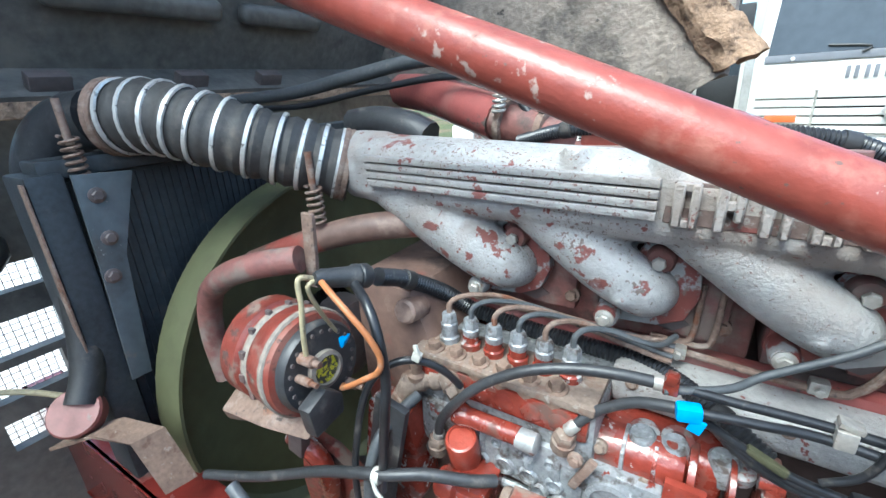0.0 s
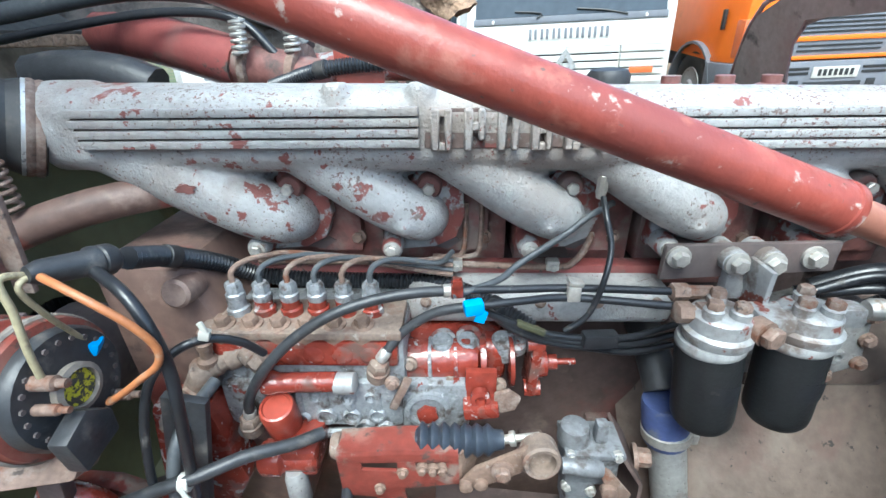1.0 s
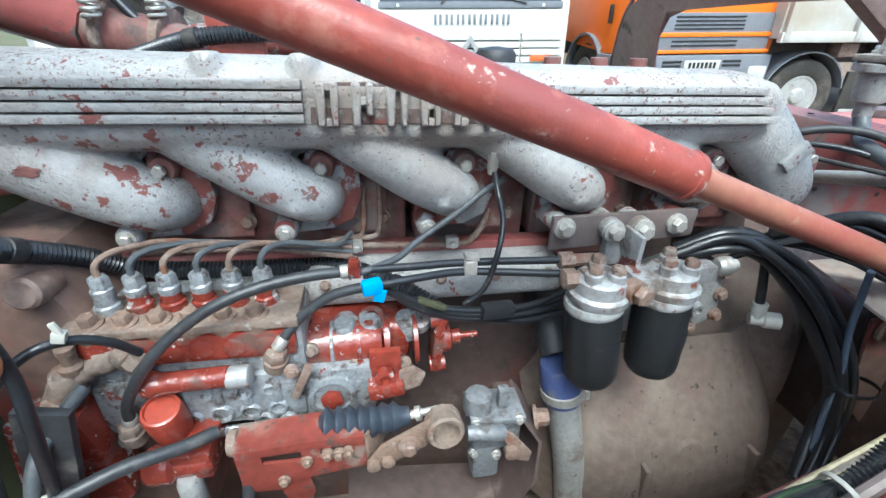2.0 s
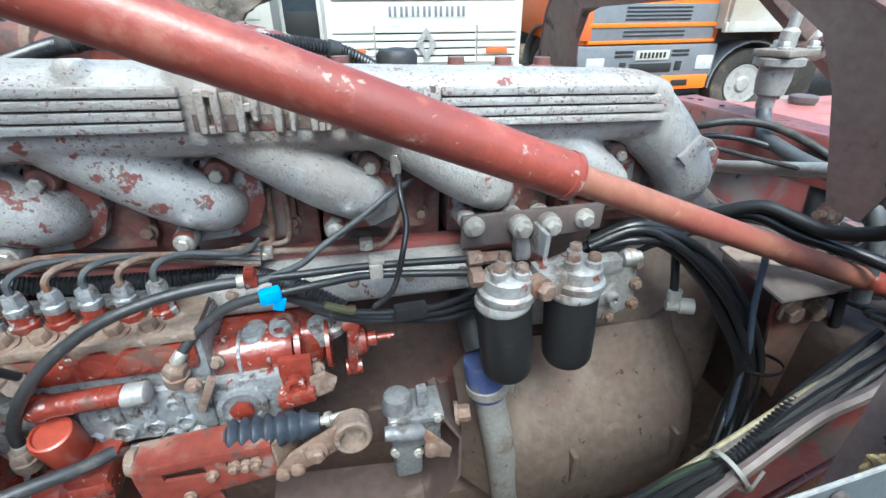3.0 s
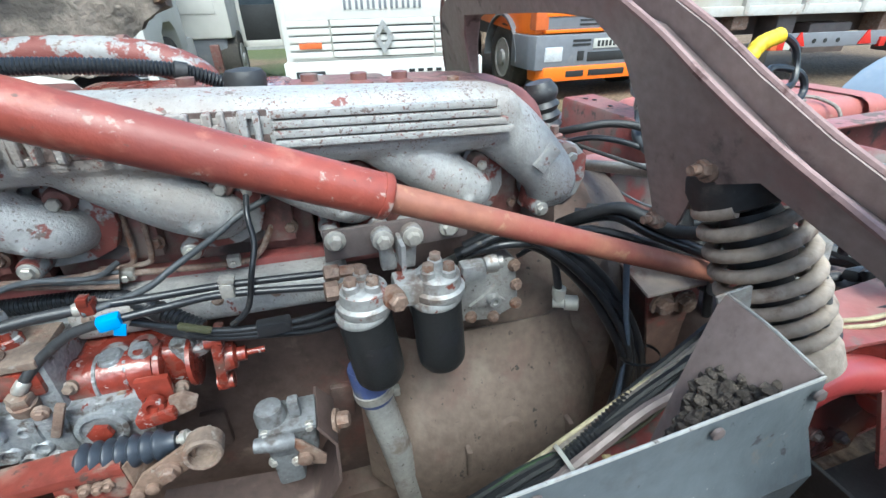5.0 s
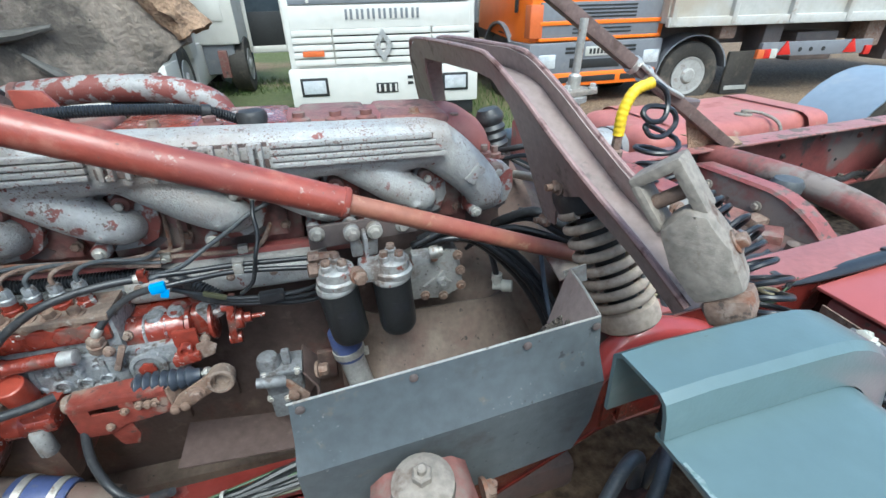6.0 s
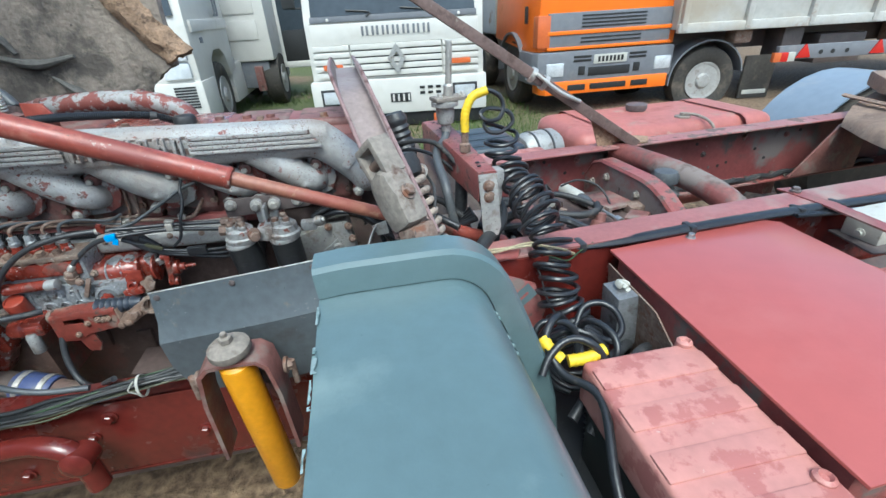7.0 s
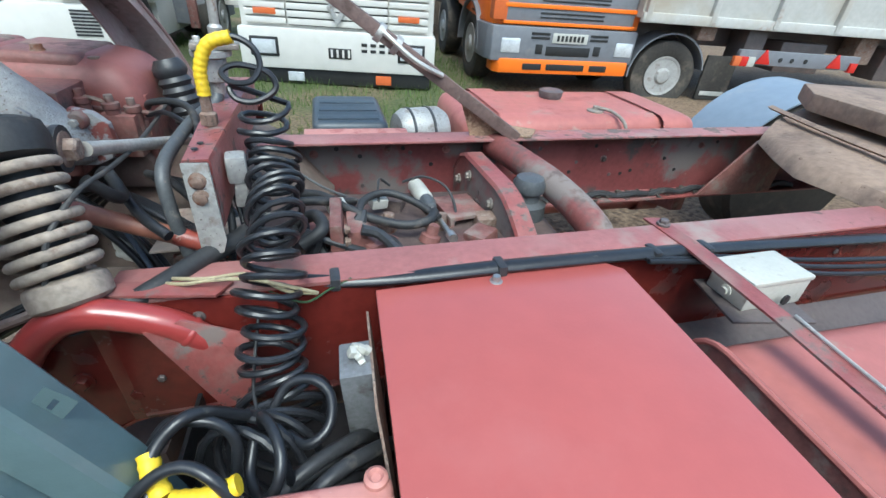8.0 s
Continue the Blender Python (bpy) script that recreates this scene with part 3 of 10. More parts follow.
PORTS = [-0.176 + 0.199 * i for i in range(6)]


def engine_block():
    root = thing("engine_block", e(0.3, 1.1, 0.3), "dusty red-brown diesel engine block on the truck frame", "engine")
    bm = bm_new()
    box(bm, (0.13, 1.12, 0.64), (1.06, 0.46, 0.80), (0, 0, 0), 0.02, ENGINE)
    part("crankcase", bm, BLOCK_DARK, root)
    # flywheel housing: a wide round drum at the back
    bm = bm_new()
    lathe(bm, e(0.58, 1.27, 0.66), ENGINE.to_3x3() @ V(1, 0, 0), [(0.40, 0), (0.415, 0.02), (0.428, 0.34), (0.45, 0.37), (0.45, 0.41), (0.43, 0.415), (0.34, 0.60), (0.20, 0.72)], 48)
    part("flywheel_housing", bm, BROWN_BLOCK, root, "dusty brown flywheel housing")
    bm = bm_new()
    box(bm, (0.30, 1.04, 0.26), (1.3, 0.44, 0.26), (0, 0, 0), 0.04, ENGINE)
    box(bm, (1.02, 1.16, 0.42), (0.45, 0.50, 0.46), (0, 0, 0), 0.05, ENGINE)
    part("oil_pan", bm, BROWN_BLOCK, root)
    # the housing flares out towards its foot
    bm = bm_new()
    flare = [(0.850, 0.80), (0.818, 0.74), (0.786, 0.70), (0.745, 0.655), (0.712, 0.605), (0.700, 0.55), (0.705, 0.45)]
    sheet(bm, [[(x, y + 2.4 * max(0.0, abs(x - 0.66) - 0.15) ** 1.5, z - 0.03 * (x - 0.5)) for x in (0.38, 0.42, 0.46, 0.5, 0.55, 0.6, 0.7, 0.8, 0.86, 0.91, 0.95)] for y, z in flare], -0.012)
    part("housing_foot", bm, BROWN_BLOCK, root, smooth=60)
    for x in (0.568, 0.80):
        bm = bm_new()
        box(bm, (x, 0.700, 0.580), (0.012, 0.03, 0.075), (0, 0, 0), 0.004)
        part("foot_rib", bm, BROWN_BLOCK, root)
    bm = bm_new()
    lathe(bm, (0.670, 0.745, 0.600), (0, -1, 0.35), [(0.040, 0), (0.036, 0.02), (0.034, 0.036), (0.028, 0.042), (0.012, 0.042)], 18)
    part("plug", bm, BROWN_BLOCK, root)
    for k in range(7):
        bm = bm_new()
        box(bm, (-0.30 + 0.13 * k, 0.885, 0.60 + 0.05 * (k % 2)), (0.05, 0.02, 0.10), (0, 0, 0), 0.008, ENGINE)
        part("cast_pad", bm, BLOCK_DARK, root)
    for k in range(9):
        bm = bm_new()
        hexbolt(bm, e(0.50 + 0.055 * (k % 3), 0.842 + 0.004 * k, 0.80 - 0.06 * (k // 3) - 0.012 * (k % 3)), (0, -1, 0), 0.0035, 0.004, False)
        part("stud", bm, BROWN_BLOCK, root)
    return root


def cylinder_heads():
    for i, x in enumerate(PORTS):
        root = thing("cylinder_head", e(x, 1.0, 1.04), "dull red cylinder head on the engine block", "cylinder head", "cylinder heads of the engine")
        bm = bm_new()
        if i < 5:
            box(bm, (x + 0.03, 1.09, 1.145), (0.186, 0.42, 0.19), (0, 0, 0), 0.008, ENGINE)
        else:
            box(bm, (0.802, 1.13, 1.10), (0.132, 0.30, 0.12), (0, 0, 0), 0.008, ENGINE)
        box(bm, (x + (0.055 if i < 5 else 0.0), 0.872 if i < 5 else 0.96, 1.13), (0.075, 0.03 if i < 5 else 0.06, 0.10), (0, 0, 0), 0.006, ENGINE)
        part("casting", bm, RED_DULL, root)
        bm = bm_new()
        hexbolt(bm, e(x + 0.085, 0.86, 1.105) if i < 5 else e(x, 0.932, 1.105), (0, -1, 0), 0.009, 0.008)
        part("bolt", bm, RUST, root, "rusty hexagon bolt")
        bm = bm_new()
        box(bm, (x + (0.03 if i < 5 else -0.06), 1.13, 1.255 if i < 5 else 1.235), (0.18 if i < 5 else 0.08, 0.22, 0.07), (0, 0, 0), 0.02, ENGINE, 3)
        part("valve_cover", bm, RED_GLOSS if i in (1, 2) else RED_DULL, root, "red valve cover")
        bm = bm_new()
        lathe(bm, e(x + (0.03 if i < 5 else -0.06), 1.05, 1.275 if i < 5 else 1.255), (0, 0, 1), [(0.018, -0.02), (0.018, 0.012), (0.012, 0.02), (0.012, 0.028)], 12)
        part("cover_nut", bm, RUST, root)


def rear_cover():
    root = thing("rear_rocker_cover", e(0.80, 1.08, 1.0), "rounded dull red cover over the engine's rear end", "engine cover")
    # a drum-like pressing, rounded over its rear end and both sides
    bm = bm_new()
    rows = []
    for k in range(13):
        x = 0.10 + 0.66 * k / 4 if k <= 4 else 0.76 + 0.098 * math.sin(math.pi / 2 * (k - 4) / 8)
        drop = 0.0 if k <= 4 else 1 - math.cos(math.pi / 2 * (k - 4) / 8)
        top, inner = 1.286 - 0.085 * drop, 0.02 * drop
        rows.append([e(x, y, z) for y, z in ((1.00 + inner, 1.06), (0.995 + inner, top - 0.075), (1.005 + inner, top - 0.035), (1.03 + inner, top - 0.010), (1.075, top), (1.20, top), (1.245 - inner, top - 0.012), (1.265 - inner, top - 0.05), (1.265 - inner, 1.06))])
    sheet(bm, rows, 0.006)
    part("shell", bm, RED_TANK_DARK, root, smooth=60)
    bm = bm_new()
    box(bm, (0.853, 1.13, 1.13), (0.008, 0.21, 0.15), (0, 0, 0), 0.002, ENGINE)
    part("end_plate", bm, RED_TANK_DARK, root)
    bm = bm_new()
    prism(bm, [e(0.60, 0.95, 1.10), e(0.84, 0.95, 1.10), e(0.862, 0.95, 1.06), e(0.872, 0.95, 0.99), e(0.60, 0.95, 0.99)], (0, 0.2, 0), 0.012)
    part("end_casting", bm, BLOCK_DARK, root)
    bm = bm_new()
    tube(bm, [e(0.74, 0.975, 1.185), e(0.82, 0.972, 1.180), e(0.90, 0.975, 1.176)], 0.006, 8)
    part("flange_rod", bm, RED_DULL, root)
    bm = bm_new()
    tube(bm, [e(0.70, 0.955, 1.215), e(0.76, 0.95, 1.215), e(0.795, 0.95, 1.205), e(0.80, 0.955, 1.18)], 0.005, 8)
    part("pipe", bm, RUST, root)
    for x, y, z in ((0.755, 0.95, 1.215), (0.812, 0.948, 1.205), (0.848, 0.965, 1.195)):
        bm = bm_new()
        lathe(bm, e(x, y, z - 0.10), (0, 0, 1), [(0.020, 0), (0.016, 0.02), (0.015, 0.085), (0.018, 0.088), (0.018, 0.10), (0.009, 0.102), (0.009, 0.118)], 12)
        part("post", bm, RED_DULL, root, "dull red post")


def intake_manifold():
    root = thing("intake_manifold", e(0.1, 0.82, 1.1), "silver-painted cast intake manifold with chipped red undercoat", "manifold")
    # one casting: the long box, rounded on top, its branches and the bend to the last port flow into each other
    bm = bm_new()
    prof = [(0.772, 1.250), (0.768, 1.312), (0.774, 1.326), (0.790, 1.337), (0.83, 1.342), (0.868, 1.334), (0.89, 1.312), (0.895, 1.26), (0.878, 1.228), (0.82, 1.222), (0.785, 1.234)]
    stations = [(-0.452, 0.90), (-0.43, 0.98), (-0.35, 1.0), (0.0, 1.0), (0.35, 1.0), (0.58, 1.0), (0.635, 0.96), (0.672, 0.80)]
    rings = []
    for x, s in stations:
        cy, cz = 0.83, 1.285
        drop = 0.013 * (x + 0.43)
        rings.append([bm.verts.new(e(x + (0.025 if (x > 0.6 and z < 1.27) else 0), cy + (y - cy) * s, cz + (z - cz) * s - (drop if z > 1.3 else 0))) for y, z in prof])
    n = len(prof)
    for a, b in zip(rings, rings[1:]):
        for k in range(n):
            bm.faces.new((a[k], a[(k + 1) % n], b[(k + 1) % n], b[k]))
    bm.faces.new(rings[0])
    bm.faces.new(rings[-1][::-1])
    tube(bm, [e(0.55, 0.83, 1.280), e(0.63, 0.83, 1.272), (e(0.672, 0.828, 1.248)), e(0.714, 0.825, 1.212), e(0.752, 0.823, 1.172), e(0.766, 0.83, 1.147), e(0.770, 0.89, 1.138)], [0.050, 0.054, 0.053, 0.050, 0.047, 0.045, 0.045], 20)
    lathe(bm, e(-0.405, 0.83, 1.285), ENGINE.to_3x3() @ V(-1, 0, 0), [(0.050, 0), (0.060, 0.012), (0.060, 0.075)], 28)
    for i in range(5):
        x = PORTS[i]
        if i == 0:
            path = [e(x - 0.28, 0.84, 1.278), e(x - 0.20, 0.822, 1.250), e(x - 0.115, 0.815, 1.207), e(x - 0.042, 0.815, 1.169), e(x - 0.006, 0.828, 1.152), e(x + 0.0, 0.90, 1.14)]
            radii = [0.044, 0.048, 0.0475, 0.045, 0.040, 0.038]
        else:
            path = [e(x - 0.215, 0.84, 1.282), e(x - 0.135, 0.820, 1.236), e(x - 0.068, 0.813, 1.191), e(x - 0.030, 0.815, 1.167), e(x - 0.006, 0.828, 1.152), e(x + 0.0, 0.90, 1.14)]
            radii = [0.042, 0.043, 0.0415, 0.039, 0.036, 0.035]
        tube(bm, path, radii, 22, 7)
        lathe(bm, e(x - 0.030, 0.782, 1.152), (0.1, -1, -0.3), [(0.012, -0.01), (0.010, 0.006), (0.006, 0.009)], 12)
    # cast wall that joins the branches below the body
    out = [e(-0.45, 0.838, 1.255), e(-0.45, 0.838, 1.235), e(-0.36, 0.838, 1.215)]
    for i in range(5):
        x = PORTS[i]
        out += [e(x - 0.10, 0.838, 1.17), e(x - 0.03, 0.838, 1.210), e(x + 0.03, 0.838, 1.216), e(x + 0.06, 0.838, 1.224)]
    out += [e(0.69, 0.838, 1.19), e(0.70, 0.838, 1.25)]
    prism(bm, out, (0, 0.028, 0))
    for x in (-0.080, 0.023):      # lugs on the upper front edge
        lathe(bm, e(x, 0.785, 1.302), (0, 0.10, 1), [(0.012, -0.012), (0.0185, 0.0), (0.0185, 0.030), (0.016, 0.040)], 18)
    casting = part("casting", bm, SILVER, root, smooth=180)
    blend = casting.modifiers.new("cast_blend", "REMESH")
    blend.mode, blend.voxel_size, blend.use_smooth_shade = "VOXEL", 0.0042, True
    soft = casting.modifiers.new("cast_round", "SMOOTH")
    soft.factor, soft.iterations = 0.5, 9
    bm = bm_new()
    box(bm, (0.722, 0.7745, 1.214), (0.024, 0.010, 0.046), (0, 40, 0), 0.003, ENGINE)
    part("cast_pad", bm, SILVER, root)
    for i in range(6):
        x = PORTS[i] - (0.03 if i == 5 else 0)
        # port flange with two ears
        bm = bm_new()
        out = [(x + 0.028, 1.212), (x - 0.014, 1.222), (x - 0.026, 1.195), (x - 0.066, 1.135), (x - 0.070, 1.100), (x - 0.040, 1.094), (x + 0.010, 1.098), (x + 0.042, 1.114), (x + 0.056, 1.150), (x + 0.052, 1.190)]
        prism(bm, [e(px, 0.836, pz) for px, pz in out], (0, 0.022, 0), 0.004)
        part("flange", bm, FLANGE, root)
        bm = bm_new()
        lathe(bm, e(x - 0.051, 0.838, 1.112), (0, -1, 0), [(0.017, 0), (0.016, 0.036), (0.014, 0.040)], 14)
        part("flange_boss", bm, FLANGE, root)
        bm = bm_new()
        lathe(bm, e(x + 0.004, 0.852, 1.199), (0, -1, 0), [(0.019, 0), (0.018, 0.030), (0.015, 0.034)], 18)
        part("bolt_boss", bm, RED_DULL, root)
        for px, py, pz in ((x + 0.004, 0.814, 1.199), (x - 0.051, 0.797, 1.112)):
            bm = bm_new()
            hexbolt(bm, e(px, py, pz), (0, -1, 0), 0.0088, 0.008, pz < 1.15)
            part("bolt", bm, ZINC, root, "dull zinc hexagon bolt")
        bm = bm_new()
        prism(bm, [e(x - 0.05, 0.856, 1.10), e(x + 0.03, 0.856, 1.085), e(x + 0.05, 0.856, 1.10), e(x + 0.02, 0.856, 1.12), e(x - 0.03, 0.856, 1.12)], (0, 0.004, 0))
        part("gasket", bm, DARK_STEEL, root)
    # cast ribs either side of the maker's name, with dirt in the grooves between
    for x0, x1, lift in ((-0.410, 0.020, 0.003), (0.315, 0.652, 0.0)):
        bm = bm_new()
        box(bm, ((x0 + x1) / 2 - (0.012 if x0 > 0 else 0), 0.7685, 1.289 + lift), (x1 - x0 - (0.03 if x0 > 0 else 0.004), 0.006, 0.046), (0, 0, 0), 0.001, ENGINE, 1)
        part("groove", bm, GROOVE, root, "rusty dirt in the grooves")
        for k in range(4):
            end = x1 - (0.0105 * k if x0 > 0 else 0.0)
            start = x0 + (0.0 if x0 > 0 else 0.003 * (3 - k) * 0.8)
            bm = bm_new()
            box(bm, ((start + end) / 2, 0.7635, 1.2705 + lift + 0.0125 * k), (end - start, 0.0125, 0.0100), (0, 0, 0), 0.0022, ENGINE, 2)
            part("rib", bm, SILVER, root)
    # raised maker's name, as plain upright bars
    bm = bm_new()
    box(bm, (0.168, 0.7720, 1.289), (0.284, 0.005, 0.048), (0, 0, 0), 0.001, ENGINE, 1)
    part("groove", bm, GROOVE, root)
    for k in range(7):
        bm = bm_new()
        x0 = 0.034 + 0.0402 * k
        box(bm, (x0 + 0.0055, 0.764, 1.289), (0.0105, 0.014, 0.049), (0, 0, 0), 0.002, ENGINE, 1)
        box(bm, (x0 + 0.0215, 0.764, 1.289 + (0.006 if k % 3 == 1 else 0)), (0.0085, 0.014, 0.049 if k % 3 != 1 else 0.036), (0, 0, 0), 0.002, ENGINE, 1)
        for dz in ((-0.020, 0.020), (0.004,), (0.020,), (-0.020, 0.0))[k % 4]:
            box(bm, (x0 + 0.0135, 0.765, 1.289 + dz), (0.012, 0.012, 0.009), (0, 0, 0), 0.001, ENGINE, 1)
        part("raised_bar", bm, SILVER, root)
    # a large chip that bares the red undercoat
    rnd = random.Random(21)
    for x, y, z, w, h in ((-0.290, 0.7665, 1.214, 0.032, 0.013),):
        bm = bm_new()
        out = []
        for k in range(23):
            a = 2 * math.pi * k / 23
            r = 0.5 * rnd.uniform(0.65, 1.1)
            out.append(e(x + w * r * math.cos(a), y, z + h * r * math.sin(a)))
        prism(bm, out, (0, 0.008, 0))
        part("paint_chip", bm, RED_DULL, root, "bare red undercoat")
    # oil filler neck and cap
    bm = bm_new()
    lathe(bm, e(0.280, 0.895, 1.318), (0, 0, 1), [(0.026, -0.02), (0.026, 0.002), (0.029, 0.004), (0.030, 0.020), (0.025, 0.027), (0.008, 0.030)], 22)
    part("filler_cap", bm, RUBBER_MATT, root, "black filler cap")
    for k, x in enumerate((0.20, 0.37, 0.445, 0.51)):
        bm = bm_new()
        lathe(bm, e(x, 0.90, 1.312), (0, 0, 1), [(0.024, 0), (0.022, 0.010), (0.016, 0.013), (0.013, 0.014), (0.013, 0.024)], 12)
        part("stud_cap", bm, RED_DULL, root)
    return root


def intake_hose():
    root = thing("intake_hose", e(-0.62, 0.72, 1.30), "ribbed black rubber intake hose with worn bright wire rings", "hose")
    path = [V(-0.485, 0.82, 1.297), V(-0.55, 0.76, 1.327), V(-0.64, 0.680, 1.370), V(-0.72, 0.632, 1.400), V(-0.805, 0.598, 1.405)]
    bm = bm_new()
    ribbed(bm, path, 0.0595, 0.026, 0.0025, 22)
    part("rubber", bm, HOSE_GREY, root)
    pts = spline(path, 12)
    for k in range(11):
        s = 3 + k * 4.1
        i = min(int(s), len(pts) - 2)
        d = (pts[i + 1] - pts[i]).normalized()
        bm = bm_new()
        lathe(bm, pts[i], d, [(0.060, -0.0042), (0.0634, -0.003), (0.0634, 0.003), (0.060, 0.0042)], 24, caps=False)
        part("wire_ring", bm, WIRE_RING, root, "worn bright wire ring")
    for p, q in ((path[0], path[1]), (path[-1], path[-2])):
        d = (q - p).normalized()
        bm = bm_new()
        lathe(bm, p + d * 0.012, d, [(0.0620, -0.010), (0.0645, -0.009), (0.0650, -0.004), (0.0632, 0.0), (0.0650, 0.004), (0.0645, 0.009), (0.0620, 0.010)], 26)
        clamp = part("clamp", bm, RUST, root, "dirty spring hose clamp")
        u, w, _ = basis(d)
        side = V(0, -0.068, 0.0) + p + d * 0.012
        bm = bm_new()
        lathe(bm, side + V(0, -0.012, 0.035), (0, 0, -1), [(0.006, 0), (0.006, 0.07)], 10)
        tube(bm, helix([side + V(0, -0.012, -0.02), side + V(0, -0.012, -0.085)], 0.0125, 6), 0.0028, 6, 1)
        part("clamp_spring", bm, RUST, clamp)


engine_block()
cylinder_heads()
rear_cover()
intake_manifold()
intake_hose()


def tilt_ram():
    root = thing("cab_tilt_ram", (0.44, 0.633, 1.222), "red hydraulic cab tilting ram with scuffed paint", "hydraulic ram")
    a, b = V(0.0, 0.632, 1.3985), V(0.8, 0.636, 1.0745)
    d = (b - a).normalized()
    step = a + (b - a) * 0.546
    top = a - d * 0.85
    bm = bm_new()
    length = (step - top).length
    lathe(bm, top, d, [(0.0255, 0), (0.0265, 0.01), (0.0265, length - 0.006), (0.0280, length - 0.005), (0.0280, length + 0.003), (0.0255, length + 0.006)], 32)
    part("barrel", bm, RED_STRUT, root)
    bm = bm_new()
    end = a + (b - a) * 1.42
    lathe(bm, step - d * 0.02, d, [(0.0178, 0), (0.0178, (end - step).length)], 26)
    part("rod", bm, RUST_ROD, root, "orange-brown lower tube")
    bm = bm_new()
    lathe(bm, end - d * 0.16, d, [(0.0182, 0), (0.0196, 0.01), (0.0196, 0.17), (0.012, 0.18)], 20)
    part("end_fitting", bm, RED_STRUT, root)


tilt_ram()


def injection_pump():
    root = thing("injection_pump", e(-0.12, 0.74, 0.86), "red and grey fuel injection pump with peeling paint", "fuel pump")
    bm = bm_new()
    box(bm, (-0.14, 0.765, 0.955), (0.27, 0.13, 0.15), (0, 0, 0), 0.008, ENGINE)
    box(bm, (-0.14, 0.715, 0.915), (0.26, 0.05, 0.085), (0, 0, 0), 0.012, ENGINE)
    part("housing", bm, CAST_GREY, root)
    bm = bm_new()
    box(bm, (-0.14, 0.708, 1.004), (0.255, 0.03, 0.042), (0, 0, 0), 0.008, ENGINE)
    for k in range(6):
        lathe(bm, e(-0.245 + 0.039 * k, 0.698, 1.004), (0, -1, 0.1), [(0.017, -0.004), (0.016, 0.004), (0.012, 0.007)], 16)
    part("gallery", bm, RED_GLOSS, root, "glossy red fuel gallery")
    bm = bm_new()
    box(bm, (-0.145, 0.735, 1.034), (0.275, 0.085, 0.012), (0, 0, 0), 0.003, ENGINE)
    part("top_flange", bm, BEIGE_CAST, root, "dusty top flange")
    for k in range(6):
        x = -0.243 + 0.0382 * k
        bm = bm_new()
        lathe(bm, e(x, 0.742, 1.035), (0, 0, 1), [(0.0155, 0), (0.0155, 0.014), (0.0128, 0.016), (0.0128, 0.028)], 18)
        part("valve_holder", bm, RED_GLOSS if k else CAST_GREY, root, "red delivery valve holder" if k else "")
        bm = bm_new()
        lathe(bm, e(x, 0.742, 1.062), (0, 0, 1), [(0.0125, 0), (0.0132, 0.003), (0.0132, 0.010), (0.010, 0.013)], 16)
        hexbolt(bm, e(x, 0.742, 1.070), (0, 0, 1), 0.0118, 0.018, False)
        part("union_nut", bm, CAST_GREY, root)
        bm = bm_new()
        hexbolt(bm, e(x - 0.009, 0.712, 1.040), (0, -0.15, 1), 0.0108, 0.012)
        lathe(bm, e(x - 0.009, 0.712, 1.026), (0, -0.15, 1), [(0.019, -0.004), (0.0185, 0.010), (0.014, 0.014)], 16)
        part("clamp_bolt", bm, CLAMP_BROWN, root, "rusty clamp bolt")
        bm = bm_new()
        tube(bm, [e(x, 0.742, 1.088), e(x, 0.744, 1.103), e(x + 0.010, 0.755, 1.112), e(x + 0.035, 0.775, 1.113 - 0.001 * k), e(x + 0.09, 0.800, 1.104 - 0.003 * k), e(0.06, 0.812 + 0.004 * k, 1.062 + 0.006 * k)], 0.0042, 8)
        part("fuel_pipe", bm, GREY_WIRE if k % 2 else RUST, root, "thin steel fuel pipe")
    # round bosses on the face
    for k, (x, z, r) in enumerate(((-0.161, 0.889, 0.015), (-0.123, 0.895, 0.0165), (-0.086, 0.894, 0.015), (-0.070, 0.875, 0.014), (-0.048, 0.898, 0.013), (-0.038, 0.873, 0.0125), (-0.089, 0.931, 0.013), (-0.135, 0.932, 0.009), (-0.055, 0.932, 0.009), (-0.205, 0.900, 0.012))):
        bm = bm_new()
        lathe(bm, e(x, 0.694, z), (0, -1, 0), [(r * 1.15, -0.010), (r, 0.006), (r * 0.80, 0.009), (r * 0.62, 0.008), (r * 0.55, -0.002), (r * 0.2, -0.002)], 18)
        part("boss", bm, CAST_GREY, root)
    for x0, z0, x1, z1 in ((-0.161, 0.905, -0.161, 0.94), (-0.123, 0.912, -0.123, 0.945), (-0.086, 0.91, -0.089, 0.925), (-0.048, 0.91, -0.048, 0.945), (-0.20, 0.86, -0.03, 0.857)):
        bm = bm_new()
        tube(bm, [e(x0, 0.694, z0), e((x0 + x1) / 2, 0.692, (z0 + z1) / 2), e(x1, 0.696, z1)], [0.009, 0.0075, 0.009], 8, 3)
        part("cast_web", bm, CAST_GREY, root)
    # shut-off cylinder
    bm = bm_new()
    lathe(bm, e(-0.185, 0.680, 0.967), (1, -0.03, 0.02), [(0.016, -0.012), (0.017, 0.0), (0.0145, 0.006), (0.0138, 0.010), (0.0138, 0.088), (0.011, 0.09)], 20)
    cyl_part = part("side_cylinder", bm, RED_GLOSS, root)
    bm = bm_new()
    lathe(bm, e(-0.098, 0.677, 0.969), (1, -0.03, 0.02), [(0.0148, 0), (0.0148, 0.026), (0.012, 0.028)], 14)
    part("end_cap", bm, SILVER_CLEAN, cyl_part, "bare silver end cap")
    # hand primer
    bm = bm_new()
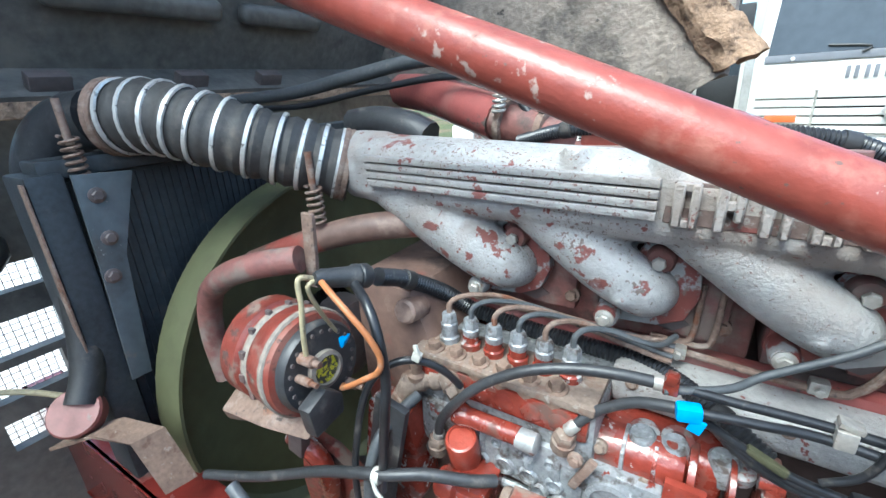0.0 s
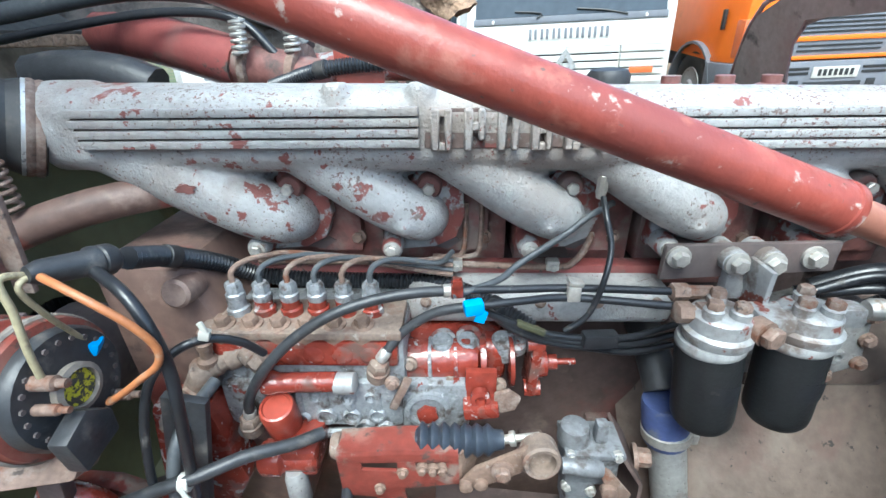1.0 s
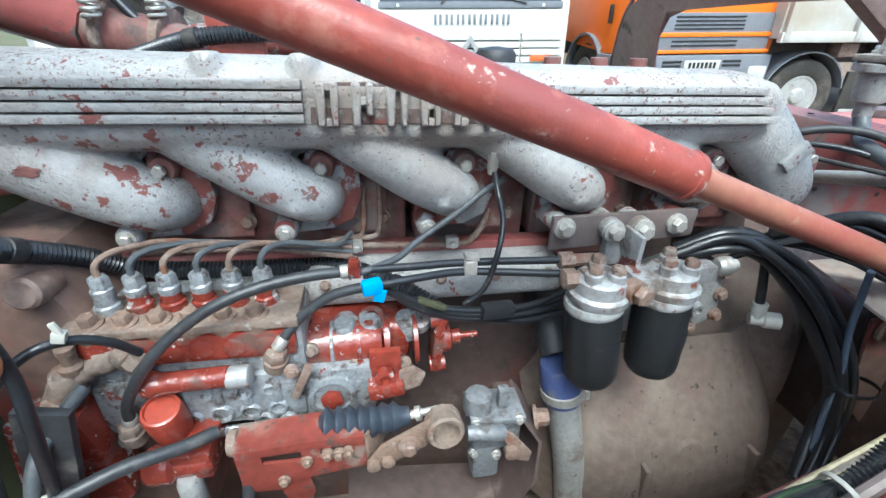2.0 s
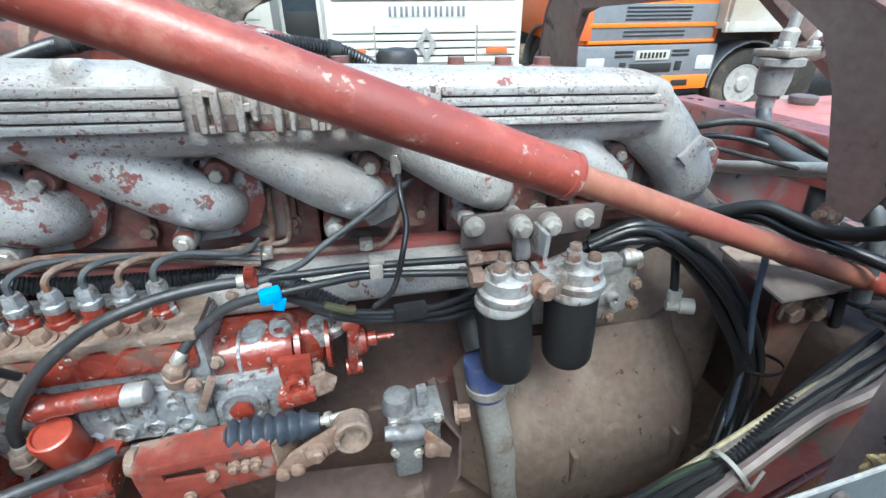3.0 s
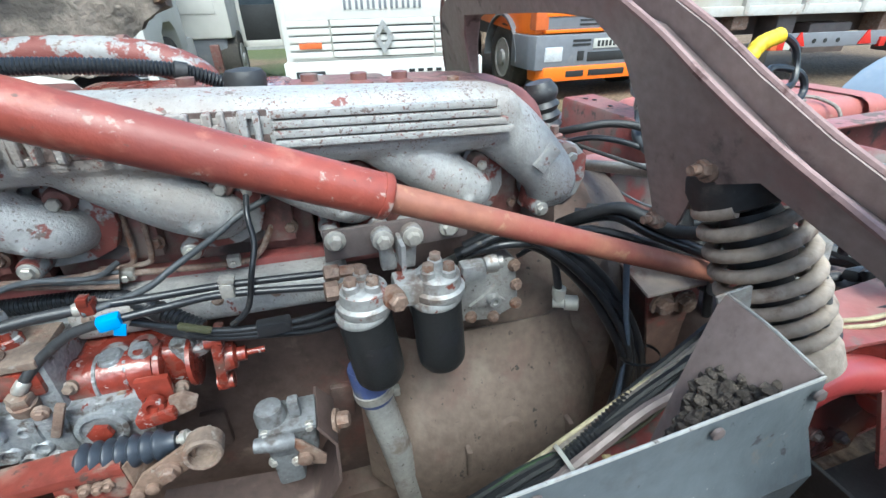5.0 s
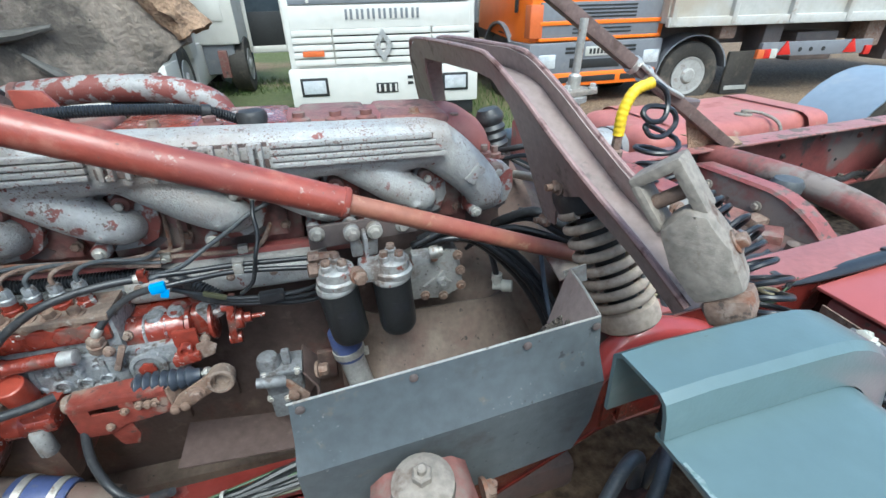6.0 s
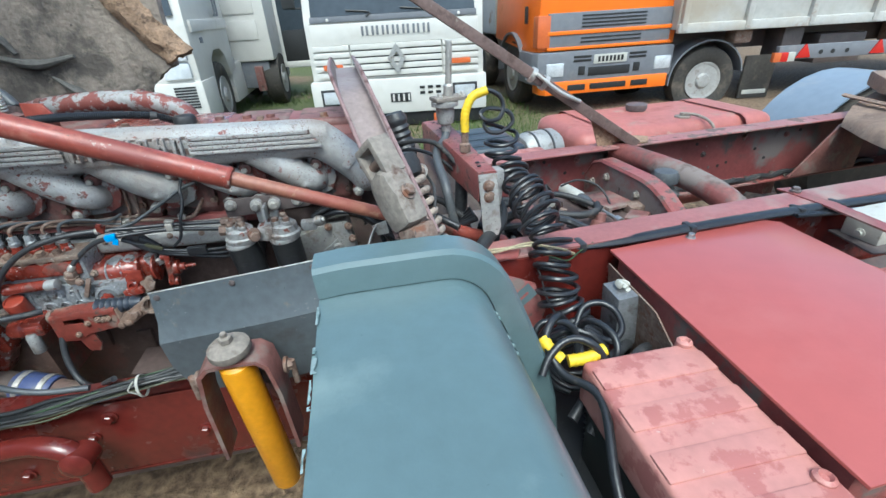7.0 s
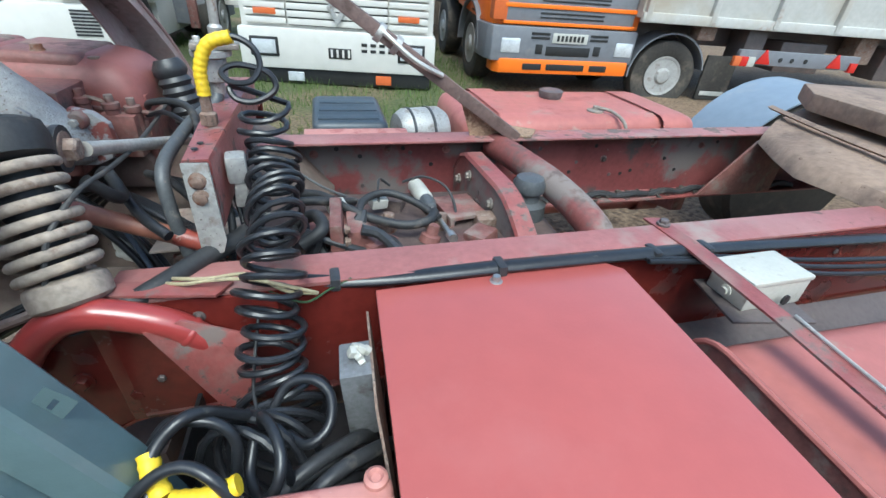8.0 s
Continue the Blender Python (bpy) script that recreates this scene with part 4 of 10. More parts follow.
    lathe(bm, V(-0.190, 0.688, 0.868), (0.08, -0.32, 0.94), [(0.018, -0.03), (0.018, 0.020), (0.0225, 0.024), (0.0245, 0.03), (0.0245, 0.078), (0.022, 0.085), (0.019, 0.086), (0.018, 0.082), (0.004, 0.082)], 26)
    part("hand_primer", bm, RED_KNOB, root, "glossy red hand primer knob")
    # feed pump below
    bm = bm_new()
    lathe(bm, e(-0.205, 0.645, 0.862), (1, 0, 0.0), [(0.022, 0), (0.025, 0.005), (0.025, 0.03), (0.019, 0.036), (0.019, 0.075), (0.014, 0.08)], 18)
    box(bm, (-0.15, 0.665, 0.865), (0.05, 0.07, 0.045), (0, 0, 0), 0.008, ENGINE)
    feed = part("feed_pump", bm, RED_GLOSS, root, "glossy red feed pump")
    bm = bm_new()
    lathe(bm, e(-0.158, 0.632, 0.842), (0.02, -0.05, -1), [(0.012, -0.01), (0.015, 0.0), (0.0155, 0.045), (0.013, 0.048)], 12)
    part("strainer_bowl", bm, ALU_LIGHT, feed, "dull metal strainer bowl")
    # governor
    bm = bm_new()
    box(bm, (0.065, 0.785, 0.952), (0.15, 0.10, 0.075), (0, 0, 0), 0.02, ENGINE, 3)
    lathe(bm, e(-0.015, 0.745, 0.955), (1, 0, 0), [(0.028, 0), (0.034, 0.006), (0.034, 0.10), (0.03, 0.112)], 20)
    gov = part("governor", bm, RED_GLOSS, root, "glossy red governor with chipped paint")
    for x, y in ((0.045, 0.745), (0.082, 0.748), (0.135, 0.752)):
        bm = bm_new()
        lathe(bm, e(x, y, 0.976), (0, -0.2, 1), [(0.018, -0.02), (0.0175, 0.014), (0.014, 0.018), (0.007, 0.016)], 16)
        part("plug", bm, CAST_GREY, gov)
    bm = bm_new()
    box(bm, (0.180, 0.752, 0.948), (0.016, 0.05, 0.10), (0, 4, 0), 0.006, ENGINE)
    for z in (0.906, 0.990):
        lathe(bm, e(0.180, 0.740, z), (1, 0, 0), [(0.013, -0.012), (0.013, 0.012)], 12)
    part("end_plate", bm, RED_GLOSS, gov, "red end plate with bare edges")
    bm = bm_new()
    lathe(bm, e(0.182, 0.752, 0.945), (1, 0, 0), [(0.024, 0), (0.022, 0.018), (0.012, 0.022), (0.012, 0.034), (0.005, 0.036), (0.005, 0.062)], 16)
    part("stop_shaft", bm, RED_GLOSS, gov)
    bm = bm_new()
    box(bm, (0.100, 0.702, 0.948), (0.045, 0.012, 0.05), (0, 0, 0), 0.004, ENGINE)
    box(bm, (0.100, 0.684, 0.922), (0.05, 0.03, 0.02), (0, -8, 0), 0.005, ENGINE)
    lathe(bm, e(0.099, 0.690, 0.938), (0, -1, 0.1), [(0.014, 0), (0.014, 0.012), (0.008, 0.014), (0.006, 0.006)], 14)
    part("lever_bracket", bm, RED_GLOSS, gov)
    bm = bm_new()
    prism(bm, [e(0.118, 0.682, 0.908), e(0.148, 0.682, 0.918), e(0.155, 0.682, 0.938), e(0.138, 0.682, 0.952), e(0.118, 0.682, 0.945)], (0, 0.008, 0), 0.002)
    part("lug_plate", bm, RUST, gov)
    for x, y, z in ((0.046, 0.752, 0.985), (0.084, 0.756, 0.988), (0.152, 0.756, 0.980)):
        bm = bm_new()
        lathe(bm, e(x, y, z), (0, -0.35, 1), [(0.019, -0.012), (0.019, 0.004), (0.0165, 0.006), (0.009, 0.006), (0.008, -0.002), (0.003, -0.002)], 18)
        part("ear", bm, FLANGE, gov, "worn lug with a bare rim")
    for x, w in ((0.100, 0.010), (0.142, 0.008)):
        bm = bm_new()
        lathe(bm, e(x, 0.745, 0.955), (1, 0, 0), [(0.035, 0), (0.0385, 0.001), (0.0385, w - 0.001), (0.035, w)], 22)
        part("rib_ring", bm, RED_GLOSS, gov)
    bm = bm_new()
    prism(bm, [e(-0.02, 0.712, 0.950), e(0.08, 0.712, 0.945), e(0.09, 0.712, 0.925), e(0.02, 0.712, 0.915), e(-0.03, 0.712, 0.925)], (0, 0.03, 0), 0.005)
    part("side_web", bm, CAST_GREY, gov, "bare grey side web")
    for x, z in ((0.000, 0.972), (0.056, 0.945), (0.128, 0.935), (-0.012, 0.940)):
        bm = bm_new()
        hexbolt(bm, e(x, 0.713, z), (0, -1, 0.3), 0.007, 0.007)
        part("bolt", bm, BEIGE_CAST, gov)
    for x in (0.025, 0.062):
        bm = bm_new()
        lathe(bm, e(x, 0.745, 0.955), (1, 0, 0), [(0.034, 0), (0.0362, 0.001), (0.0362, 0.005), (0.034, 0.006)], 22)
        part("bare_ring", bm, CAST_GREY, gov, "bare metal ring")
    # lower grey casting with big round plug
    bm = bm_new()
    box(bm, (0.035, 0.76, 0.905), (0.10, 0.13, 0.09), (0, 0, 0), 0.01, ENGINE)
    lathe(bm, e(0.025, 0.692, 0.907), (0, -1, 0), [(0.034, -0.01), (0.033, 0.004), (0.026, 0.006), (0.024, 0.002), (0.018, 0.002)], 22)
    part("lower_casting", bm, CAST_GREY, root)
    bm = bm_new()
    hexbolt(bm, e(0.025, 0.688, 0.907), (0, -1, 0), 0.016, 0.008, False)
    part("round_plug", bm, RED_GLOSS, root)
    bm = bm_new()
    box(bm, (-0.012, 0.684, 0.945), (0.012, 0.008, 0.06), (0, 24, 0), 0.003, ENGINE)
    hexbolt(bm, e(-0.022, 0.680, 0.967), (0, -1, 0), 0.007, 0.006)
    part("control_lever", bm, RUST, root)
    # banjo unions
    for p, ax in (((-0.040, 0.690, 0.988), (0.2, -0.3, 1)), ((-0.232, 0.680, 0.895), (0.1, -0.2, 1)), ((-0.198, 0.680, 1.003), (0.6, -0.4, -0.3))):
        bm = bm_new()
        lathe(bm, e(*p), ax, [(0.016, -0.024), (0.016, -0.006), (0.012, -0.004), (0.012, 0.008)], 14)
        hexbolt(bm, e(*p) - V(ax).normalized() * 0.008, ax, 0.0145, 0.016, False)
        part("union", bm, BEIGE_CAST, root, "dirty pipe union")
    # inlet elbow at the front end
    bm = bm_new()
    lathe(bm, e(-0.299, 0.680, 0.946), (0.45, 0.15, 0.85), [(0.016, -0.020), (0.020, -0.014), (0.0205, 0.012), (0.016, 0.016), (0.016, 0.032)], 6)
    lathe(bm, e(-0.287, 0.684, 0.968), (0.45, 0.15, 0.85), [(0.017, -0.01), (0.019, 0.0), (0.019, 0.024), (0.014, 0.030)], 18)
    lathe(bm, e(-0.278, 0.686, 0.984), (0.9, 0.3, 0.25), [(0.016, -0.014), (0.016, 0.020), (0.013, 0.022), (0.013, 0.032), (0.017, 0.034), (0.017, 0.056), (0.012, 0.060)], 14)
    part("inlet_elbow", bm, BEIGE_CAST, root, "dirty beige inlet elbow")
    bm = bm_new()
    lathe(bm, e(-0.270, 0.684, 0.996), (0.12, -0.05, 1), [(0.013, 0), (0.013, 0.008), (0.008, 0.012), (0.008, 0.026), (0.010, 0.028), (0.010, 0.036), (0.006, 0.040)], 12)
    part("bleed_fitting", bm, CLAMP_BROWN, root, "rusty bleed fitting")
    # ragged mounting flange below the elbow
    bm = bm_new()
    prism(bm, [e(-0.285, 0.705, 0.945), e(-0.215, 0.705, 0.955), e(-0.205, 0.705, 0.905), e(-0.225, 0.705, 0.850), e(-0.262, 0.705, 0.835), e(-0.275, 0.705, 0.880), e(-0.262, 0.705, 0.915)], (0, 0.05, 0), 0.006)
    part("end_flange", bm, CAST_GREY, root)
    for x, z in ((-0.245, 0.925), (-0.222, 0.930), (-0.240, 0.865)):
        bm = bm_new()
        hexbolt(bm, e(x, 0.703, z), (0, -1, 0), 0.009, 0.009)
        part("bolt", bm, BEIGE_CAST, root)
    return root


injection_pump()


def fuel_filters():
    places = ((0.390, 0.703), (0.499, 0.711))
    lean = ((-0.11, 0.0, 1.0), (-0.06, 0.0, 1.0))      # the canisters hang a little askew
    root = thing("filter_bracket", f(0.45, 0.78, 1.05), "silver twin fuel filter head on a steel strap", "filter head")
    bm = bm_new()
    prism(bm, [f(0.326, 0.780, 1.072), f(0.326, 0.780, 1.126), f(0.562, 0.780, 1.132), f(0.562, 0.780, 1.088)], (0, 0.010, 0), 0.002)
    part("strap", bm, DARK_STEEL, root, "grey-brown steel strap")
    for x in (0.344, 0.528):
        bm = bm_new()
        hexbolt(bm, f(x, 0.777, 1.110), (0, -1, 0), 0.0115, 0.011)
        part("strap_bolt", bm, ZINC, root)
    for x in (0.37, 0.54):
        bm = bm_new()
        box(bm, (x, 0.82, 1.10), (0.03, 0.07, 0.03), (0, 0, 0), 0.004, FILTERS)
        part("spacer", bm, DARK_STEEL, root)
    for k, (x, y) in enumerate(places):
        x += lean[k][0] * 0.145
        bm = bm_new()
        lathe(bm, f(x, y, 1.042), (0, 0, 1), [(0.040, -0.010), (0.0425, -0.006), (0.0425, 0.004), (0.037, 0.008), (0.0355, 0.026), (0.030, 0.031), (0.012, 0.032)], 28)
        head = part("head", bm, SILVER_CLEAN, root, "silver cast filter head")
        for dx, dy in ((-0.019, -0.012), (0.012, -0.017), (0.0, 0.017)):
            bm = bm_new()
            lathe(bm, f(x + dx, y + dy, 1.062), (0, 0, 1), [(0.012, 0), (0.012, 0.020), (0.009, 0.022)], 12)
            part("bolt_boss", bm, SILVER_CLEAN, head)
            bm = bm_new()
            hexbolt(bm, f(x + dx, y + dy, 1.082), (0, 0, 1), 0.010, 0.010, False)
            part("head_bolt", bm, RUST, head)
    bm = bm_new()
    box(bm, (0.447, 0.712, 1.048), (0.056, 0.046, 0.042), (0, 0, 0), 0.008, FILTERS)
    part("bridge", bm, SILVER_CLEAN, root)
    bm = bm_new()
    box(bm, (0.556, 0.733, 1.048), (0.045, 0.03, 0.030), (0, 0, 0), 0.008, FILTERS)
    part("side_port", bm, SILVER_CLEAN, root)
    bm = bm_new()
    for x, z in ((0.416, 1.108), (0.464, 1.108)):
        lathe(bm, f(x, 0.785, z), (0, -1, 0), [(0.018, -0.03), (0.018, 0.020), (0.015, 0.022)], 16)
    prism(bm, [f(0.412, 0.765, 1.050), f(0.408, 0.765, 1.112), f(0.424, 0.765, 1.116), f(0.436, 0.765, 1.072), f(0.444, 0.765, 1.072), f(0.456, 0.765, 1.116), f(0.472, 0.765, 1.112), f(0.468, 0.765, 1.050)], (0, 0.02, 0), 0.004)
    box(bm, (0.440, 0.748, 1.080), (0.008, 0.05, 0.07), (0, 0, 0), 0.003, FILTERS)
    part("arm", bm, SILVER_CLEAN, root)
    for x, z in ((0.416, 1.108), (0.464, 1.108)):
        bm = bm_new()
        hexbolt(bm, f(x, 0.762, z), (0, -1, 0), 0.0115, 0.011)
        part("arm_bolt", bm, ZINC, root)
    bm = bm_new()
    lathe(bm, f(0.414, 0.682, 1.056), (0.3, -1, 0), [(0.017, -0.01), (0.017, 0.008)], 18)
    hexbolt(bm, f(0.417, 0.674, 1.056), (0.3, -1, 0), 0.0145, 0.012, False)
    part("drain_plug", bm, RUST, root, "rusty hexagon plug")
    bm = bm_new()
    lathe(bm, f(0.356, 0.712, 1.064), (-1, -0.05, 0.05), [(0.013, -0.02), (0.013, 0.008), (0.009, 0.01), (0.009, 0.016), (0.0145, 0.018), (0.0145, 0.036), (0.010, 0.038)], 6)
    part("inlet_union", bm, RUST, root, "dirty brass union")
    bm = bm_new()
    lathe(bm, f(0.356, 0.735, 1.080), (-1, 0, 0.03), [(0.009, -0.02), (0.009, 0.012), (0.0125, 0.014), (0.0125, 0.034), (0.008, 0.036)], 6)
    part("outlet_union", bm, RUST, root)
    bm = bm_new()
    lathe(bm, f(0.574, 0.725, 1.060), (1, -0.1, 0.05), [(0.012, 0), (0.015, 0.006), (0.015, 0.02), (0.010, 0.022), (0.010, 0.03)], 12)
    part("side_union", bm, ZINC, root)
    for (x, y), tilt in zip(places, lean):
        can = thing("fuel_filter", f(x, y, 0.888), "black spin-on fuel filter canister under the filter head", "fuel filter", "fuel filters")
        bm = bm_new()
        lathe(bm, f(x, y, 0.888), tilt, [(0.024, -0.004), (0.036, 0.0), (0.0400, 0.008), (0.0412, 0.02), (0.0412, 0.136)], 36)
        part("canister", bm, BLACK_FILTER, can)
        bm = bm_new()
        lathe(bm, f(x, y, 0.888) + V(tilt).normalized() * 0.134, tilt, [(0.0410, 0.0), (0.0424, 0.002), (0.0424, 0.008), (0.0400, 0.014)], 36)
        part("crimp_ring", bm, SILVER_CLEAN, can)
        bm = bm_new()
        u = [(0.0416 * math.cos(a), 0.0416 * math.sin(a)) for a in (radians(d) for d in range(235, 306, 10))]
        sheet(bm, [[f(x + p[0] + tilt[0] * h, y + p[1], 0.888 + h) for p in u] for h in (0.062, 0.092)], 0.0004)
        part("label_band", bm, BLACK_SHINE, can, "faint worn dark label")


fuel_filters()


def side_covers():
    root = thing("side_cover", e(0.62, 0.88, 0.86), "grey cast cover plate bolted to the engine side", "cover plate")
    bm = bm_new()
    prism(bm, [(0.497, 0.795, 0.872), (0.495, 0.795, 0.952), (0.613, 0.795, 0.990), (0.683, 0.795, 0.998), (0.694, 0.795, 0.99), (0.707, 0.795, 0.882), (0.652, 0.795, 0.858), (0.60, 0.795, 0.866)], (0, 0.07, 0), 0.005)
    part("plate", bm, ALU_LIGHT, root)
    bm = bm_new()
    prism(bm, [(0.60, 0.788, 0.905), (0.63, 0.788, 0.925), (0.652, 0.788, 0.945), (0.656, 0.788, 0.922), (0.675, 0.788, 0.905), (0.65, 0.788, 0.898)], (0, 0.01, 0), 0.002)
    lathe(bm, (0.648, 0.793, 0.915), (0, -1, 0), [(0.014, 0), (0.012, 0.018), (0.006, 0.018), (0.005, 0.008)], 12)
    part("spout", bm, ALU_LIGHT, root)
    for x, z in ((0.690, 0.980), (0.697, 0.935), (0.699, 0.890), (0.652, 0.868), (0.605, 0.878), (0.63, 0.985)):
        bm = bm_new()
        hexbolt(bm, (x, 0.792, z), (0, -1, 0), 0.0085, 0.008)
        part("bolt", bm, RUST, root)
    # long silver cover behind the fuel pipes
    bm = bm_new()
    box(bm, (0.19, 0.83, 1.02), (0.40, 0.10, 0.055), (0, 0, 0), 0.018, ENGINE, 3)
    root = thing("side_gallery", e(0.19, 0.85, 1.0), "worn silver gallery cover on the engine side", "engine cover")
    part("cover", bm, SILVER, root)
    for k in range(5):
        bm = bm_new()
        hexbolt(bm, e(0.02 + 0.085 * k, 0.781, 1.033), (0, -1, 0.3), 0.006, 0.005)
        part("bolt", bm, RUST, root)
    bm = bm_new()
    box(bm, (0.08, 0.86, 1.045), (0.84, 0.03, 0.032), (0, 0, 0), 0.005, ENGINE)
    solo("side_rail", bm, RED_FRAME, "dirty red ledge along the cylinder heads", "rail")
    bm = bm_new()
    tube(bm, [e(-0.25, 0.842, 1.070), e(0.0, 0.838, 1.070), e(0.21, 0.838, 1.062), e(0.25, 0.842, 1.07), e(0.272, 0.852, 1.10), e(0.28, 0.87, 1.12)], 0.0052, 8)
    solo("return_pipe", bm, RUST, "thin dirty return pipe along the heads", "pipe")
    for x in (0.078, 0.102):
        bm = bm_new()
        tube(bm, [e(x - 0.05, 0.845, 1.078), e(x - 0.012, 0.845, 1.078), e(x, 0.846, 1.095), e(x + 0.002, 0.85, 1.165)], 0.0042, 8)
        solo("leak_pipe", bm, RUST, "thin bent leak-off pipe beside a head", "pipe", "leak-off pipes")
    for x in (0.065, 0.215):
        bm = bm_new()
        box(bm, (x, 0.836, 1.068), (0.02, 0.016, 0.018), (0, 0, 0), 0.003, ENGINE)
        hexbolt(bm, e(x, 0.826, 1.068), (0, -1, 0), 0.006, 0.005, False)
        solo("pipe_clip", bm, ZINC, "small metal clip on the return pipe", "clip", "pipe clips")


side_covers()

# ---- front of the engine ----
def alternator():
    root = thing("alternator", (-0.44, 0.576, 1.0), "dirty red alternator with a black slotted rear cap", "alternator")
    c = V(-0.36, 0.576, 1.067)
    ax = V(-1, 0.06, -0.02).normalized()
    bm = bm_new()
    lathe(bm, c, ax, [(0.060, 0.0), (0.074, 0.004), (0.076, 0.012), (0.076, 0.05), (0.072, 0.055), (0.072, 0.075), (0.077, 0.08), (0.077, 0.115), (0.070, 0.125), (0.045, 0.135)], 32)
    part("body", bm, RED_WORN, root)
    bm = bm_new()
    lathe(bm, c + ax * 0.012, ax, [(0.0765, 0), (0.079, 0.002), (0.079, 0.009), (0.0765, 0.011)], 32, caps=False)
    lathe(bm, c + ax * 0.057, ax, [(0.0722, 0), (0.0735, 0.002), (0.0735, 0.012), (0.0722, 0.014)], 32, caps=False)
    part("stator_ring", bm, DUSTY_CAST, root, "grey laminated stator ring")
    u, w, d = basis(ax)
    for k in range(14):
        a = 2 * math.pi * k / 14
        bm = bm_new()
        p = c + ax * 0.066 + (u * math.cos(a) + w * math.sin(a)) * 0.073
        box(bm, p, (0.010, 0.006, 0.012), (0, 0, 0), 0.001)
        part("slot", bm, DARK_STEEL, root)
    bm = bm_new()
    lathe(bm, c, -ax, [(0.066, -0.006), (0.066, 0.006), (0.062, 0.012), (0.03, 0.014)], 32)
    cap = part("rear_cap", bm, BLACK_RUBBER, root, "black plastic rear cap")
    for k in range(22):
        a = 2 * math.pi * k / 22
        bm = bm_new()
        p = c - ax * 0.0115 + (u * math.cos(a) + w * math.sin(a)) * 0.053
        lathe(bm, p, -ax, [(0.0035, 0), (0.003, 0.003)], 6)
        part("vent", bm, DARK_STEEL, cap)
    bm = bm_new()
    lathe(bm, c - ax * 0.012, -ax, [(0.027, 0), (0.027, 0.010), (0.021, 0.012), (0.021, 0.006)], 26)
    part("hub_ring", bm, DUSTY_CAST, cap, "grey bearing hub ring")
    bm = bm_new()
    lathe(bm, c - ax * 0.013, -ax, [(0.020, 0), (0.020, 0.006)], 22)
    part("hub_label", bm, material("worn_label", (0.05, 0.05, 0.04), 0.5, 0, [((0.55, 0.50, 0.03), 160, 0.5, 0.05, 0.5)], 0.2, 80, 0.0), cap, "black and yellow worn label")
    bm = bm_new()
    m = Matrix.Translation(c - ax * 0.024 + V(0, -0.035, -0.035)) @ pose(0, 0, 0, 25, 0, 0)
    prism(bm, [m @ V(0, a, b) for a, b in ((-0.03, -0.02), (0.02, -0.035), (0.034, -0.01), (0.02, 0.022), (-0.016, 0.024))], (0.022, 0, 0), 0.004)
    part("regulator", bm, BLACK_RUBBER, cap, "black regulator box")
    for p, r in ((V(-0.338, 0.545, 1.10), 0.008), (V(-0.338, 0.612, 1.02), 0.007), (V(-0.338, 0.535, 1.075), 0.006)):
        bm = bm_new()
        lathe(bm, p, (1, 0, 0), [(r, -0.012), (r, 0.012), (r * 0.6, 0.014), (r * 0.6, 0.024)], 10)
        part("terminal", bm, RUST, cap)
    bm = bm_new()
    prism(bm, [V(-0.50, 0.50, 0.99), V(-0.40, 0.50, 1.0), V(-0.35, 0.53, 0.975), V(-0.36, 0.57, 0.955), V(-0.44, 0.56, 0.935), V(-0.53, 0.52, 0.945)], (0.0, 0.03, 0.02), 0.004)
    part("mount_ear", bm, RUST, root, "rusty mounting ear")
    bm = bm_new()
    box(bm, (-0.47, 0.60, 0.90), (0.035, 0.02, 0.14), (0, 12, 0), 0.004)
    part("adjuster", bm, DARK_STEEL, root)


alternator()


def alternator_bracket():
    bm = bm_new()
    prism(bm, [V(-0.36, 0.66, 0.95), V(-0.28, 0.66, 0.945), V(-0.255, 0.66, 0.80), V(-0.30, 0.66, 0.72), V(-0.40, 0.66, 0.74)], (0, 0.05, 0), 0.01)
    root = thing("alternator_bracket", (-0.32, 0.68, 0.75), "glossy red cast bracket under the alternator", "bracket")
    part("casting", bm, RED_GLOSS, root)
    bm = bm_new()
    tube(bm, [V(-0.515, 0.615, 0.840), V(-0.478, 0.612, 0.838), V(-0.450, 0.618, 0.805), V(-0.452, 0.630, 0.74), V(-0.47, 0.640, 0.66), V(-0.47, 0.645, 0.58)], 0.018, 14)
    part("curved_rib", bm, RED_GLOSS, root, "glossy red curved rib")
    bm = bm_new()
    prism(bm, [V(-0.545, 0.635, 0.70), V(-0.525, 0.635, 0.825), V(-0.45, 0.635, 0.815), V(-0.40, 0.66, 0.74), V(-0.44, 0.66, 0.58), V(-0.54, 0.64, 0.58)], (0, 0.03, 0), 0.006)
    part("web", bm, RED_WORN, root)
    for x, z in ((-0.335, 0.925), (-0.30, 0.92)):
        bm = bm_new()
        hexbolt(bm, (x, 0.655, z), (0, -1, 0), 0.010, 0.009)
        part("bolt", bm, ZINC, root)


alternator_bracket()


